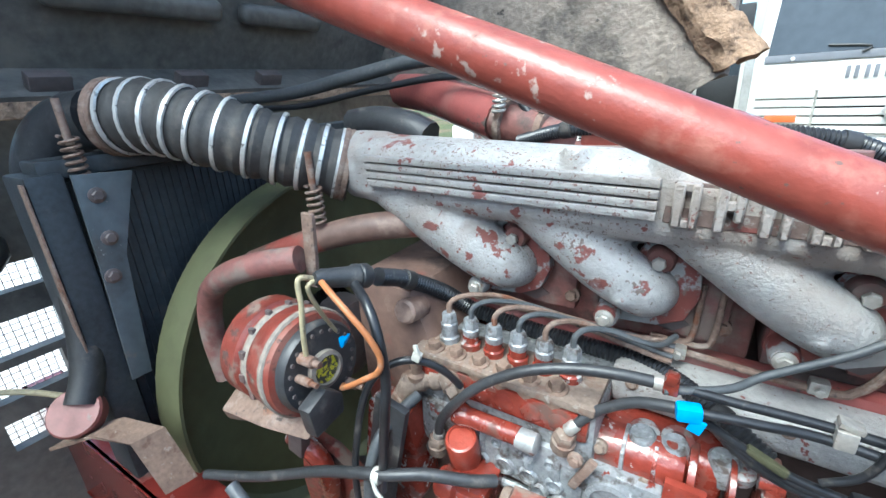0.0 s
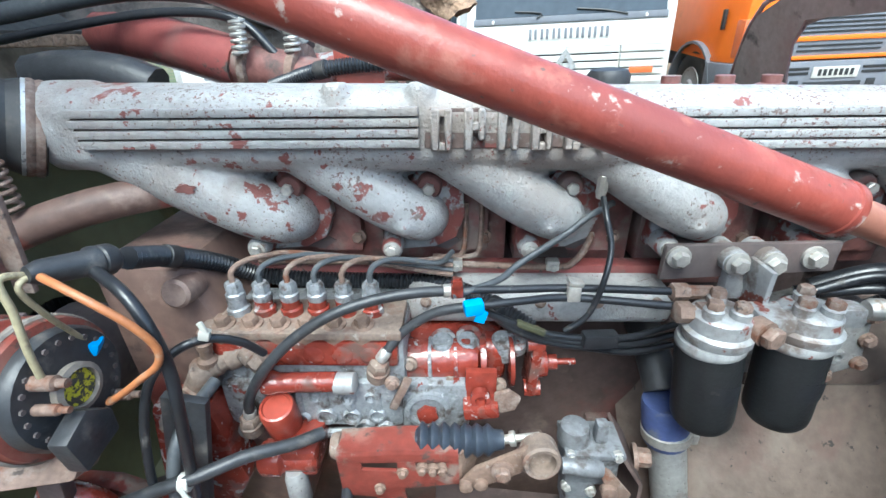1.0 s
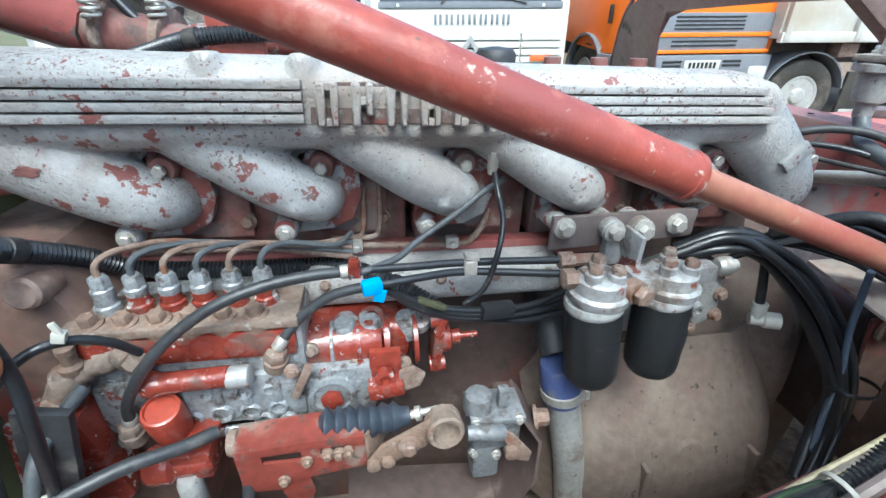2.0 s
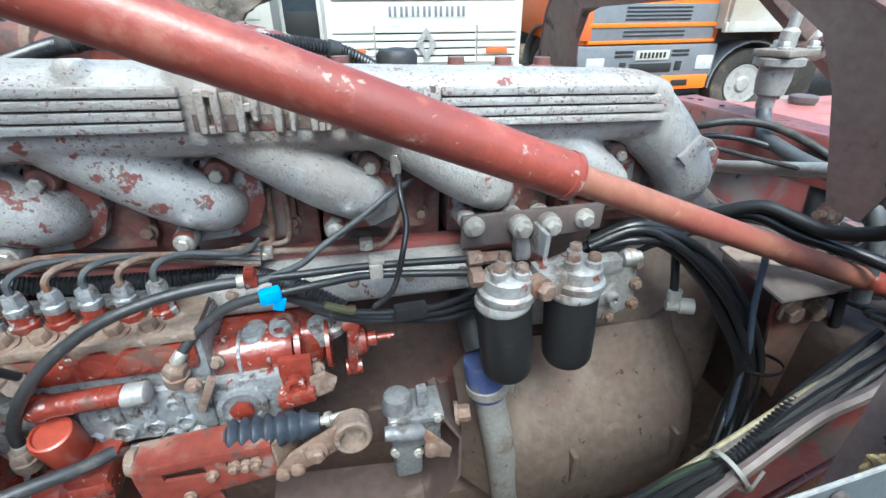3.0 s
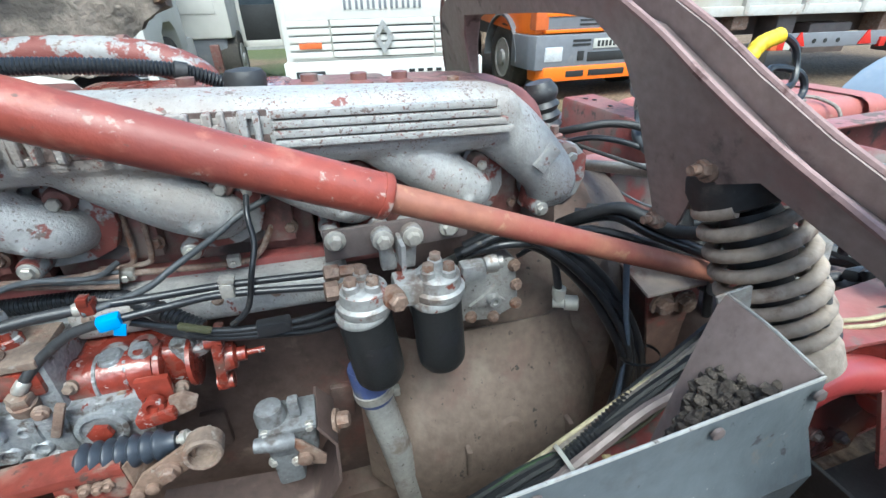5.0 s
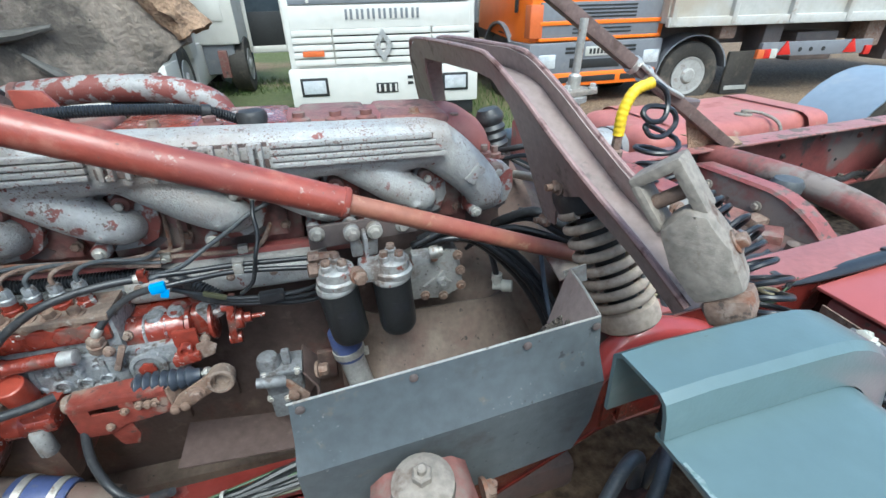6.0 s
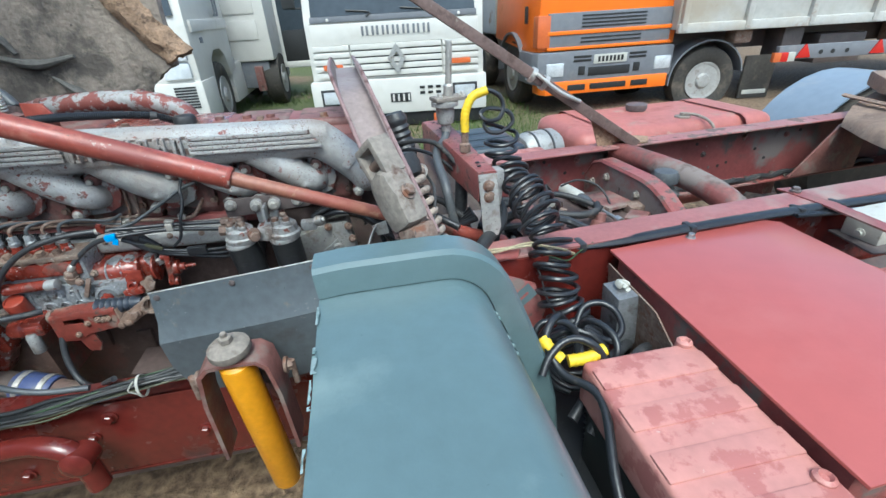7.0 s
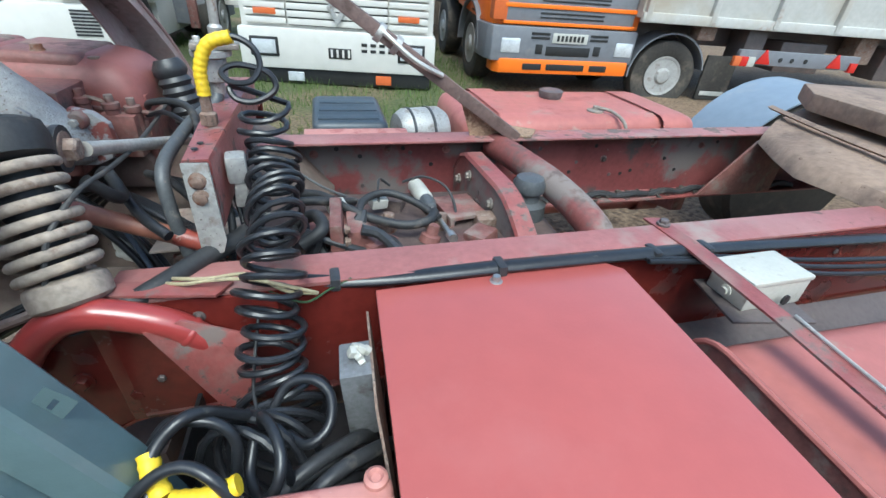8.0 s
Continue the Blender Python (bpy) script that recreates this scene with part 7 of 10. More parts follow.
def air_coil():
    root = thing("air_coil", (1.2, 0.4, 0.8), "black spiral air hose with yellow sleeves", "air hose")
    path = [V(1.165, 0.755, 1.235), V(1.175, 0.735, 1.165), V(1.182, 0.680, 1.120), V(1.192, 0.620, 1.102), V(1.202, 0.550, 1.080), V(1.204, 0.480, 1.062), V(1.201, 0.420, 1.028), V(1.195, 0.375, 0.975), V(1.192, 0.340, 0.921), V(1.195, 0.30, 0.875)]
    bm = bm_new()
    coil = helix(path, 0.047, 21, 16, 0.5, 0.12)
    turns = [(2 * math.pi * i / 16, i / 16) for i in range(len(coil))]
    coil = [p + V(0.008 * math.sin(1.9 * n + 1), 0.005 * math.sin(1.7 * n), 0.015 * math.sin(a + 1.1 * math.sin(0.5 * n))) for p, (a, n) in zip(coil, turns)]
    lead = spline([V(1.065, 0.763, 1.238), V(1.068, 0.764, 1.296), V(1.090, 0.766, 1.338), V(1.132, 0.768, 1.352), V(1.168, 0.765, 1.335), V(1.178, 0.758, 1.303), V(1.160, 0.742, 1.277), V(1.125, 0.738, 1.275), V(1.108, 0.748, 1.292), V(1.135, 0.762, 1.303), V(1.190, 0.756, 1.292), V(1.203, 0.748, 1.262), V(1.165, 0.735, 1.240), V(1.128, 0.735, 1.245), V(1.125, 0.75, 1.265), coil[7]], 6)
    tube(bm, lead + coil[8:], 0.0062, 8, 1)
    part("spiral", bm, BLACK_SHINE, root)
    bm = bm_new()
    tube(bm, helix([V(1.20, 0.34, 0.86), V(1.21, 0.25, 0.84), V(1.17, 0.17, 0.86)], 0.072, 6.2, 18, 0.3, 0.2), 0.0068, 8, 1)
    part("lower_spiral", bm, BLACK_SHINE, root)
    for pts in ([(1.056, 0.185, 0.90), (1.059, 0.194, 0.93), (1.085, 0.205, 0.965), (1.11, 0.203, 0.97), (1.145, 0.20, 0.96), (1.165, 0.19, 0.93), (1.16, 0.17, 0.88)],
                [(1.19, 0.235, 0.90), (1.197, 0.215, 0.945), (1.215, 0.185, 0.955), (1.228, 0.15, 0.945), (1.222, 0.125, 0.92), (1.20, 0.13, 0.885), (1.178, 0.17, 0.88), (1.18, 0.21, 0.90)],
                [(1.05, 0.10, 0.93), (1.07, 0.118, 0.955), (1.10, 0.13, 0.975), (1.13, 0.13, 0.98), (1.16, 0.115, 0.97), (1.18, 0.10, 0.94), (1.19, 0.08, 0.90)],
                [(1.20, 0.26, 0.90), (1.225, 0.28, 0.93), (1.262, 0.275, 0.94), (1.288, 0.25, 0.93), (1.285, 0.21, 0.91), (1.255, 0.195, 0.895), (1.225, 0.22, 0.89)]):
        bm = bm_new()
        tube(bm, [V(p) for p in pts], 0.0078, 10)
        part("hose_loop", bm, BLACK_SHINE, root)
    bm = bm_new()
    tube(bm, [V(1.17, 0.24, 0.92), V(1.12, 0.20, 0.985), V(1.08, 0.16, 0.965), V(1.09, 0.10, 0.93), V(1.13, 0.02, 0.93), V(1.09, -0.12, 0.88), V(1.09, -0.25, 0.80)], 0.0085, 10)
    part("tail", bm, BLACK_SHINE, root)
    bm = bm_new()
    tube(bm, [V(1.165, 0.47, 0.985), V(1.168, 0.41, 0.955), V(1.165, 0.35, 0.92), V(1.17, 0.29, 0.905), V(1.185, 0.24, 0.90)], 0.0028, 6)
    part("tie_cord", bm, RUBBER_MATT, root, "thin dark cord")
    for pts in ([V(1.065, 0.763, 1.244), V(1.068, 0.764, 1.296), V(1.090, 0.766, 1.338), V(1.132, 0.768, 1.352)], [V(1.075, 0.165, 0.965), V(1.085, 0.14, 0.95), V(1.10, 0.12, 0.94)], [V(1.11, 0.115, 0.94), V(1.15, 0.11, 0.945), V(1.185, 0.115, 0.955)]):
        bm = bm_new()
        ribbed(bm, pts, 0.0125, 0.012, 0.0006, 12)
        part("sleeve", bm, YELLOW_SLEEVE, root, "yellow plastic sleeve")


air_coil()

# ---- behind the engine: valves, tank, fifth wheel ----
def harness_rear():
    # wiring along the near rail
    bm = bm_new()
    tube(bm, [V(1.05, 0.50, 0.985), V(1.20, 0.47, 0.990), V(1.40, 0.458, 0.988), V(1.65, 0.462, 0.995), V(1.90, 0.472, 0.995), V(2.25, 0.492, 0.985), V(2.8, 0.52, 0.96)], 0.019, 12, flat=0.6)
    root = thing("wiring_loom", (1.65, 0.462, 0.98), "black taped wiring loom along the chassis rail", "wiring")
    part("wrapped_cable", bm, BLACK_SHINE, root)
    for x, y, z in ((1.30, 0.463, 0.990), (1.62, 0.461, 0.994), (1.98, 0.477, 0.992), (2.12, 0.484, 0.989)):
        bm = bm_new()
        box(bm, (x, y, z), (0.02, 0.044, 0.027), (0, 0, 3), 0.006)
        part("tape_wrap", bm, BLACK_RUBBER, root)
    bm = bm_new()
    tube(bm, [V(1.17, 0.45, 0.995), V(1.21, 0.43, 0.985), V(1.25, 0.425, 0.972), V(1.29, 0.44, 0.985), V(1.33, 0.45, 1.0)], 0.0022, 6)
    part("loose_wire", bm, GREEN_WIRE, root, "thin loose green wire")
    for k in range(3):
        bm = bm_new()
        o = 0.012 * k
        tube(bm, [V(1.95, 0.470 - o, 0.992), V(2.2, 0.462 - o, 0.975), V(2.45, 0.46 - o, 0.95 - o), V(2.9, 0.47, 0.92 - 2 * o)], 0.006, 8)
        solo("cable", bm, BLACK_SHINE, "thin black cable on the chassis rail", "cable", "rail cables")
    bm = bm_new()
    tube(bm, [V(0.95, 0.42, 0.985), V(1.003, 0.452, 1.0), V(1.06, 0.53, 1.005), V(1.13, 0.62, 1.01), V(1.15, 0.70, 1.03), V(1.13, 0.78, 1.06)], 0.0185, 14)
    solo("air_hose", bm, RUBBER_MATT, "thick grey-black hose curving past the spring", "hose")
    for k in range(2):
        bm = bm_new()
        o = 0.014 * k
        tube(bm, [V(1.00, 0.47 + o, 1.004), V(1.06, 0.440 + o, 1.018), V(1.10, 0.435 + o, 1.026 - 0.4 * o), V(1.16, 0.428 + o, 1.028), V(1.22, 0.418 + 0.3 * o, 1.016 - o), V(1.27, 0.432, 0.985)], 0.0034, 8)
        solo("pale_wire", bm, CREAM_WIRE, "thin pale wire lying over the chassis rail", "wire", "pale wires")
    bm = bm_new()
    tube(bm, [V(0.775, 0.398, 0.84), V(0.800, 0.398, 0.895), V(0.834, 0.399, 0.946), V(0.876, 0.400, 0.985), V(0.920, 0.401, 1.000), V(0.964, 0.402, 0.994), V(1.035, 0.400, 0.970), V(1.075, 0.400, 0.935), V(1.105, 0.408, 0.89)], 0.025, 18)
    root = thing("bent_tube", (0.95, 0.39, 0.95), "bent glossy red steel tube beside the mudguard", "tube")
    part("tube", bm, RED_TUBE, root)
    bm = bm_new()
    lathe(bm, (1.062, 0.400, 0.948), (0.7, 0.0, -0.65), [(0.0252, -0.006), (0.027, -0.003), (0.027, 0.003), (0.0252, 0.006)], 20)
    part("end_weld", bm, RED_TUBE, root)
    bm = bm_new()
    root = thing("gusset", (1.1, 0.40, 0.80), "red gusset plates on the chassis rail", "gusset")
    prism(bm, [(1.005, 0.375, 0.975), (1.06, 0.385, 0.985), (1.15, 0.39, 0.94), (1.17, 0.365, 0.87), (1.15, 0.36, 0.81), (1.095, 0.36, 0.795)], (0.0, 0.006, 0.0), 0.001)
    part("slant_plate", bm, RED_FRAME, root)
    bm = bm_new()
    prism(bm, [(0.90, 0.430, 0.998), (1.20, 0.430, 0.99), (1.20, 0.437, 0.70), (0.90, 0.437, 0.70)], (0, 0.006, 0), 0.001)
    part("rail_plate", bm, RED_DEEP_SHADED, root)
    bm = bm_new()
    prism(bm, [(0.90, 0.432, 1.008), (1.02, 0.420, 1.008), (1.11, 0.415, 1.004), (1.13, 0.455, 1.002), (0.91, 0.47, 1.008)], (0, 0, 0.006), 0.001)
    part("top_plate", bm, RED_FRAME, root)
    for x, z in ((1.07, 0.955), (1.11, 0.90), (1.00, 0.90), (0.98, 0.82), (1.06, 0.80), (1.14, 0.76)):
        bm = bm_new()
        hexbolt(bm, (x, 0.431, z), (0, -1, 0), 0.0075, 0.008)
        part("bolt", bm, DARK_STEEL, root)
    root = thing("relay_box", (1.345, 0.31, 0.80), "dirty grey metal box beside the toolbox", "metal box")
    bm = bm_new()
    box(bm, (1.335, 0.30, 0.875), (0.055, 0.075, 0.15), (0, -4, 0), 0.004)
    part("case", bm, VALVE_GREY, root)
    bm = bm_new()
    rnd = random.Random(5)
    for k in range(7):
        box(bm, (1.335 + rnd.uniform(-0.012, 0.012), 0.30 + rnd.uniform(-0.012, 0.012), 0.955 + rnd.uniform(-0.004, 0.01)), (0.012, 0.014, 0.016), (rnd.uniform(-30, 30), rnd.uniform(-30, 30), rnd.uniform(0, 90)), 0.003)
    part("connector", bm, WHITE_PLASTIC, root, "white plastic connector")
    bm = bm_new()
    prism(bm, [(1.352, 0.40, 0.96), (1.352, 0.20, 0.95), (1.38, 0.02, 0.80), (1.38, 0.40, 0.70)], (0.004, 0, 0))
    solo("rusty_plate", bm, RUST, "rusty bracket plate beside the toolbox", "bracket")
    for k, (x0, y0) in enumerate(((1.20, 0.14), (1.24, 0.17), (1.28, 0.15), (1.22, 0.10))):
        bm = bm_new()
        tube(bm, [V(x0 - 0.08, y0 - 0.05, 0.80), V(x0, y0, 0.85 + 0.01 * k), V(x0 + 0.08, y0 + 0.06, 0.84), V(x0 + 0.11, y0 + 0.10, 0.78)], 0.012, 10)
        solo("battery_cable", bm, BLACK_RUBBER, "thick black battery cable", "cable", "battery cables")


def dark_underlay():
    # black sheet and rim added to stand for the deep shade here
    root = thing("dark_underlay", (1.2, 0.2, 0.68), "black sheet added for the deep shade beside the chassis rail", "tray")
    bm = bm_new()
    box(bm, (1.20, 0.17, 0.69), (0.34, 0.50, 0.012), (0, 0, 0), 0.003)
    part("floor_sheet", bm, BLACK_FILTER, root)
    bm = bm_new()
    box(bm, (1.036, 0.17, 0.735), (0.008, 0.50, 0.08), (0, 0, 0), 0.002)
    part("rim", bm, BLACK_FILTER, root)
    bm = bm_new()
    ribbed(bm, [V(1.17, 0.06, 0.72), V(1.20, 0.12, 0.765), V(1.26, 0.17, 0.775), V(1.32, 0.20, 0.74)], 0.026, 0.011, 0.004)
    solo("corrugated_sleeve", bm, BLACK_RUBBER, "black corrugated sleeve lying over the added black sheet", "sleeve")


dark_underlay()
harness_rear()


def between_rails():
    rnd = random.Random(11)
    for k in range(12):
        bm = bm_new()
        x, y = 1.15 + 0.05 * (k % 7), 0.62 + 0.045 * (k % 5)
        pts = [V(x + rnd.uniform(-0.12, 0.12), y + rnd.uniform(-0.08, 0.12), 0.86 + rnd.uniform(-0.04, 0.09)) for _ in range(5)]
        tube(bm, pts, 0.006 + 0.004 * (k % 3), 8)
        solo("air_line", bm, BLACK_RUBBER, "black plastic air line between the rails", "air line", "air lines")
    for pts, r in (([(1.20, 0.96, 0.93), (1.263, 0.93, 0.935), (1.33, 0.87, 0.925), (1.40, 0.83, 0.91), (1.48, 0.80, 0.905), (1.544, 0.81, 0.91), (1.57, 0.86, 0.91)], 0.013),
                   ([(1.36, 0.82, 0.905), (1.37, 0.89, 0.93), (1.42, 0.935, 0.935), (1.469, 0.935, 0.93), (1.53, 0.90, 0.915), (1.58, 0.84, 0.90)], 0.011),
                   ([(1.18, 0.88, 0.94), (1.24, 0.87, 0.95), (1.30, 0.90, 0.93), (1.35, 0.96, 0.90)], 0.012),
                   ([(1.22, 0.70, 0.92), (1.27, 0.72, 0.95), (1.25, 0.78, 0.955), (1.20, 0.80, 0.92), (1.18, 0.76, 0.88)], 0.016),
                   ([(1.50, 1.02, 0.93), (1.56, 1.00, 0.955), (1.62, 0.96, 0.94), (1.64, 0.90, 0.90), (1.63, 0.86, 0.86)], 0.004),
                   ([(1.46, 1.02, 0.92), (1.43, 1.00, 0.95), (1.42, 0.96, 0.94), (1.42, 0.93, 0.91)], 0.004)):
        bm = bm_new()
        tube(bm, [V(p) for p in pts], r, 10)
        solo("gearbox_hose", bm, RUBBER_MATT, "dusty black hose on top of the gearbox", "hose", "gearbox hoses")
    root = thing("gear_tower", (1.33, 0.80, 0.80), "dull red cast gear tower with a flange", "gear tower")
    bm = bm_new()
    prism(bm, [(1.285, 0.72, 0.955), (1.315, 0.72, 0.955), (1.325, 0.72, 0.80), (1.285, 0.72, 0.80)], (0.0, 0.16, 0), 0.005)
    part("flange", bm, RED_DULL, root)
    bm = bm_new()
    prism(bm, [(1.325, 0.74, 0.925), (1.365, 0.74, 0.925), (1.42, 0.74, 0.86), (1.42, 0.74, 0.80), (1.325, 0.74, 0.80)], (0.0, 0.12, 0), 0.008)
    part("neck", bm, RED_DULL, root)
    for z in (0.94, 0.905, 0.87):
        bm = bm_new()
        hexbolt(bm, (1.325, 0.73, z), (1, 0, 0), 0.009, 0.008)
        part("bolt", bm, RUST, root)
    bm = bm_new()
    box(bm, (1.66, 0.93, 0.885), (0.12, 0.14, 0.012), (0, 0, 12), 0.002)
    box(bm, (1.61, 0.92, 0.85), (0.012, 0.14, 0.07), (0, 0, 12), 0.002)
    solo("bracket_plate", bm, RED_DULL, "dull red folded bracket between the rails", "bracket")
    root = thing("shift_cylinder", (1.55, 0.98, 0.85), "white gear shift cylinder with a steel rod", "cylinder")
    bm = bm_new()
    lathe(bm, (1.553, 1.085, 0.885), (0.13, -1, 0.02), [(0.012, -0.02), (0.022, -0.015), (0.026, 0.0), (0.026, 0.10), (0.020, 0.11)], 18)
    part("barrel", bm, WHITE_PLASTIC, root)
    bm = bm_new()
    lathe(bm, (1.567, 0.978, 0.887), (0.13, -1, 0.02), [(0.022, 0), (0.023, 0.03), (0.017, 0.055), (0.009, 0.06)], 16)
    part("dust_boot", bm, GREY_WIRE, root, "grey rubber dust boot")
    bm = bm_new()
    lathe(bm, (1.575, 0.918, 0.888), (0.13, -1, 0.02), [(0.007, 0), (0.007, 0.15), (0.013, 0.154), (0.013, 0.18)], 14)
    part("rod", bm, STEEL, root)
    for p in ((1.42, 0.95, 0.90), (1.30, 0.90, 0.92)):
        bm = bm_new()
        box(bm, p, (0.05, 0.035, 0.03), (10, 5, 20), 0.005)
        solo("connector", bm, WHITE_PLASTIC, "pale plastic connector on the gearbox", "connector", "gearbox connectors")
    bm = bm_new()
    tube(bm, [V(1.12, 1.18, 0.97), V(1.157, 1.15, 0.939), V(1.265, 1.10, 0.880), V(1.391, 1.02, 0.862)], 0.004, 8)
    solo("thin_line", bm, GREY_WIRE, "thin grey air line between the rails", "air line")
    bm = bm_new()
    tube(bm, [V(0.912, 0.592, 1.196), V(0.93, 0.72, 1.157), V(0.952, 0.90, 1.104), V(0.957, 0.97, 1.084), V(0.955, 1.06, 1.06)], 0.0125, 12)
    solo("steel_tube", bm, ZINC, "dull steel rod from the rubber bush to behind the engine", "rod")
    for k in range(5):
        bm = bm_new()
        o = 0.02 * k
        tube(bm, [V(0.74, 0.80 + o, 1.02 - o), V(0.82, 0.76 + o, 1.05 - o * 0.6), V(0.92, 0.70 + o, 1.03 - o * 0.5), V(1.0, 0.66 + o, 1.0 - o * 0.5), V(1.06, 0.62 + o, 1.03)], 0.0075 - 0.0006 * k, 8)
        solo("rear_cable", bm, BLACK_SHINE, "black cable behind the engine", "cable", "rear cables")
    bm = bm_new()
    tube(bm, [V(1.06, 0.80, 1.12), V(1.05, 0.78, 1.02), V(1.03, 0.76, 0.92), V(1.02, 0.74, 0.80)], 0.02, 12)
    solo("drop_hose", bm, BLACK_RUBBER, "black hose hanging behind the valve bracket", "hose")
    for k, pts in enumerate(([(0.86, 1.02, 1.15), (0.895, 0.95, 1.178), (0.945, 0.92, 1.19), (0.997, 0.88, 1.185), (1.03, 0.80, 1.157), (1.08, 0.70, 1.09), (1.10, 0.62, 1.0), (1.08, 0.58, 0.9)],
                             [(0.87, 0.98, 1.14), (0.93, 0.93, 1.16), (1.0, 0.85, 1.145), (1.07, 0.76, 1.08), (1.11, 0.68, 1.0), (1.12, 0.62, 0.9)],
                             [(0.80, 0.83, 1.03), (0.817, 0.79, 1.062), (0.857, 0.74, 1.095), (0.885, 0.70, 1.088), (0.909, 0.66, 1.080), (0.926, 0.60, 1.105), (0.905, 0.57, 1.15)],
                             [(0.79, 0.84, 1.01), (0.82, 0.80, 1.05), (0.86, 0.75, 1.075), (0.90, 0.69, 1.06), (0.95, 0.62, 1.05), (1.0, 0.58, 1.03)],
                             [(0.88, 0.86, 1.04), (0.94, 0.80, 1.05), (1.0, 0.74, 1.03), (1.05, 0.70, 0.98), (1.07, 0.68, 0.85)],
                             [(0.88, 0.90, 1.01), (0.96, 0.84, 1.02), (1.03, 0.80, 1.0), (1.08, 0.78, 0.94), (1.09, 0.78, 0.82)])):
        bm = bm_new()
        tube(bm, [V(p) for p in pts], (0.008, 0.006, 0.0115, 0.0105, 0.009, 0.012)[k], 10)
        solo("rear_hose", bm, BLACK_SHINE if k % 2 else RUBBER_MATT, "dark hose curving behind the engine", "hose", "rear hoses")
    bm = bm_new()
    tube(bm, [V(0.885, 1.10, 1.145), V(0.90, 0.95, 1.142), V(0.925, 0.75, 1.150), V(0.935, 0.60, 1.160), V(0.925, 0.50, 1.160), V(0.905, 0.43, 1.12), V(0.89, 0.40, 1.05)], 0.0042, 8)
    solo("thin_cable", bm, HOSE_GREY, "thin dusty cable slung past the spring", "cable")
    # the far-side cab spring and damper, drawn as one ribbed black form
    bm = bm_new()
    lathe(bm, (0.895, 1.13, 1.222), (0.22, -0.1, -1), [(0.03, -0.02), (0.042, 0)] + [(0.042 - 0.007 * (k % 2), 0.012 * (k + 1)) for k in range(12)] + [(0.03, 0.16)], 18)
    solo("ribbed_boot", bm, BLACK_RUBBER, "dark ribbed far-side cab spring and damper behind the engine", "rubber boot")
    bm = bm_new()
    prism(bm, [(0.940, 0.71, 0.905), (1.065, 0.71, 0.915), (1.085, 0.71, 0.80), (1.06, 0.71, 0.62), (0.985, 0.71, 0.70)], (0, 0.008, 0), 0.002)
    root = thing("engine_mount", (1.0, 0.72, 0.6), "brown steel engine mount plate with bolts", "bracket")
    part("plate", bm, CASE_RUST, root)
    for p in ((0.969, 0.70, 0.888), (1.024, 0.70, 0.881)):
        bm = bm_new()
        hexbolt(bm, p, (0, -1, 0), 0.018, 0.016)
        part("bolt", bm, RUST, root)
    bm = bm_new()
    prism(bm, [(0.91, 0.68, 0.930), (1.06, 0.66, 0.950), (1.13, 0.81, 0.965), (0.93, 0.85, 0.945)], (0, 0, 0.006), 0.001)
    solo("floor_plate", bm, material("pale_pink_plate", (0.60, 0.49, 0.40), 0.6, 0, [((0.28, 0.12, 0.09), 9, 0.55, 0.15, 0.7)], 0.15, 20), "pale dusty plate under the cables", "plate")


between_rails()


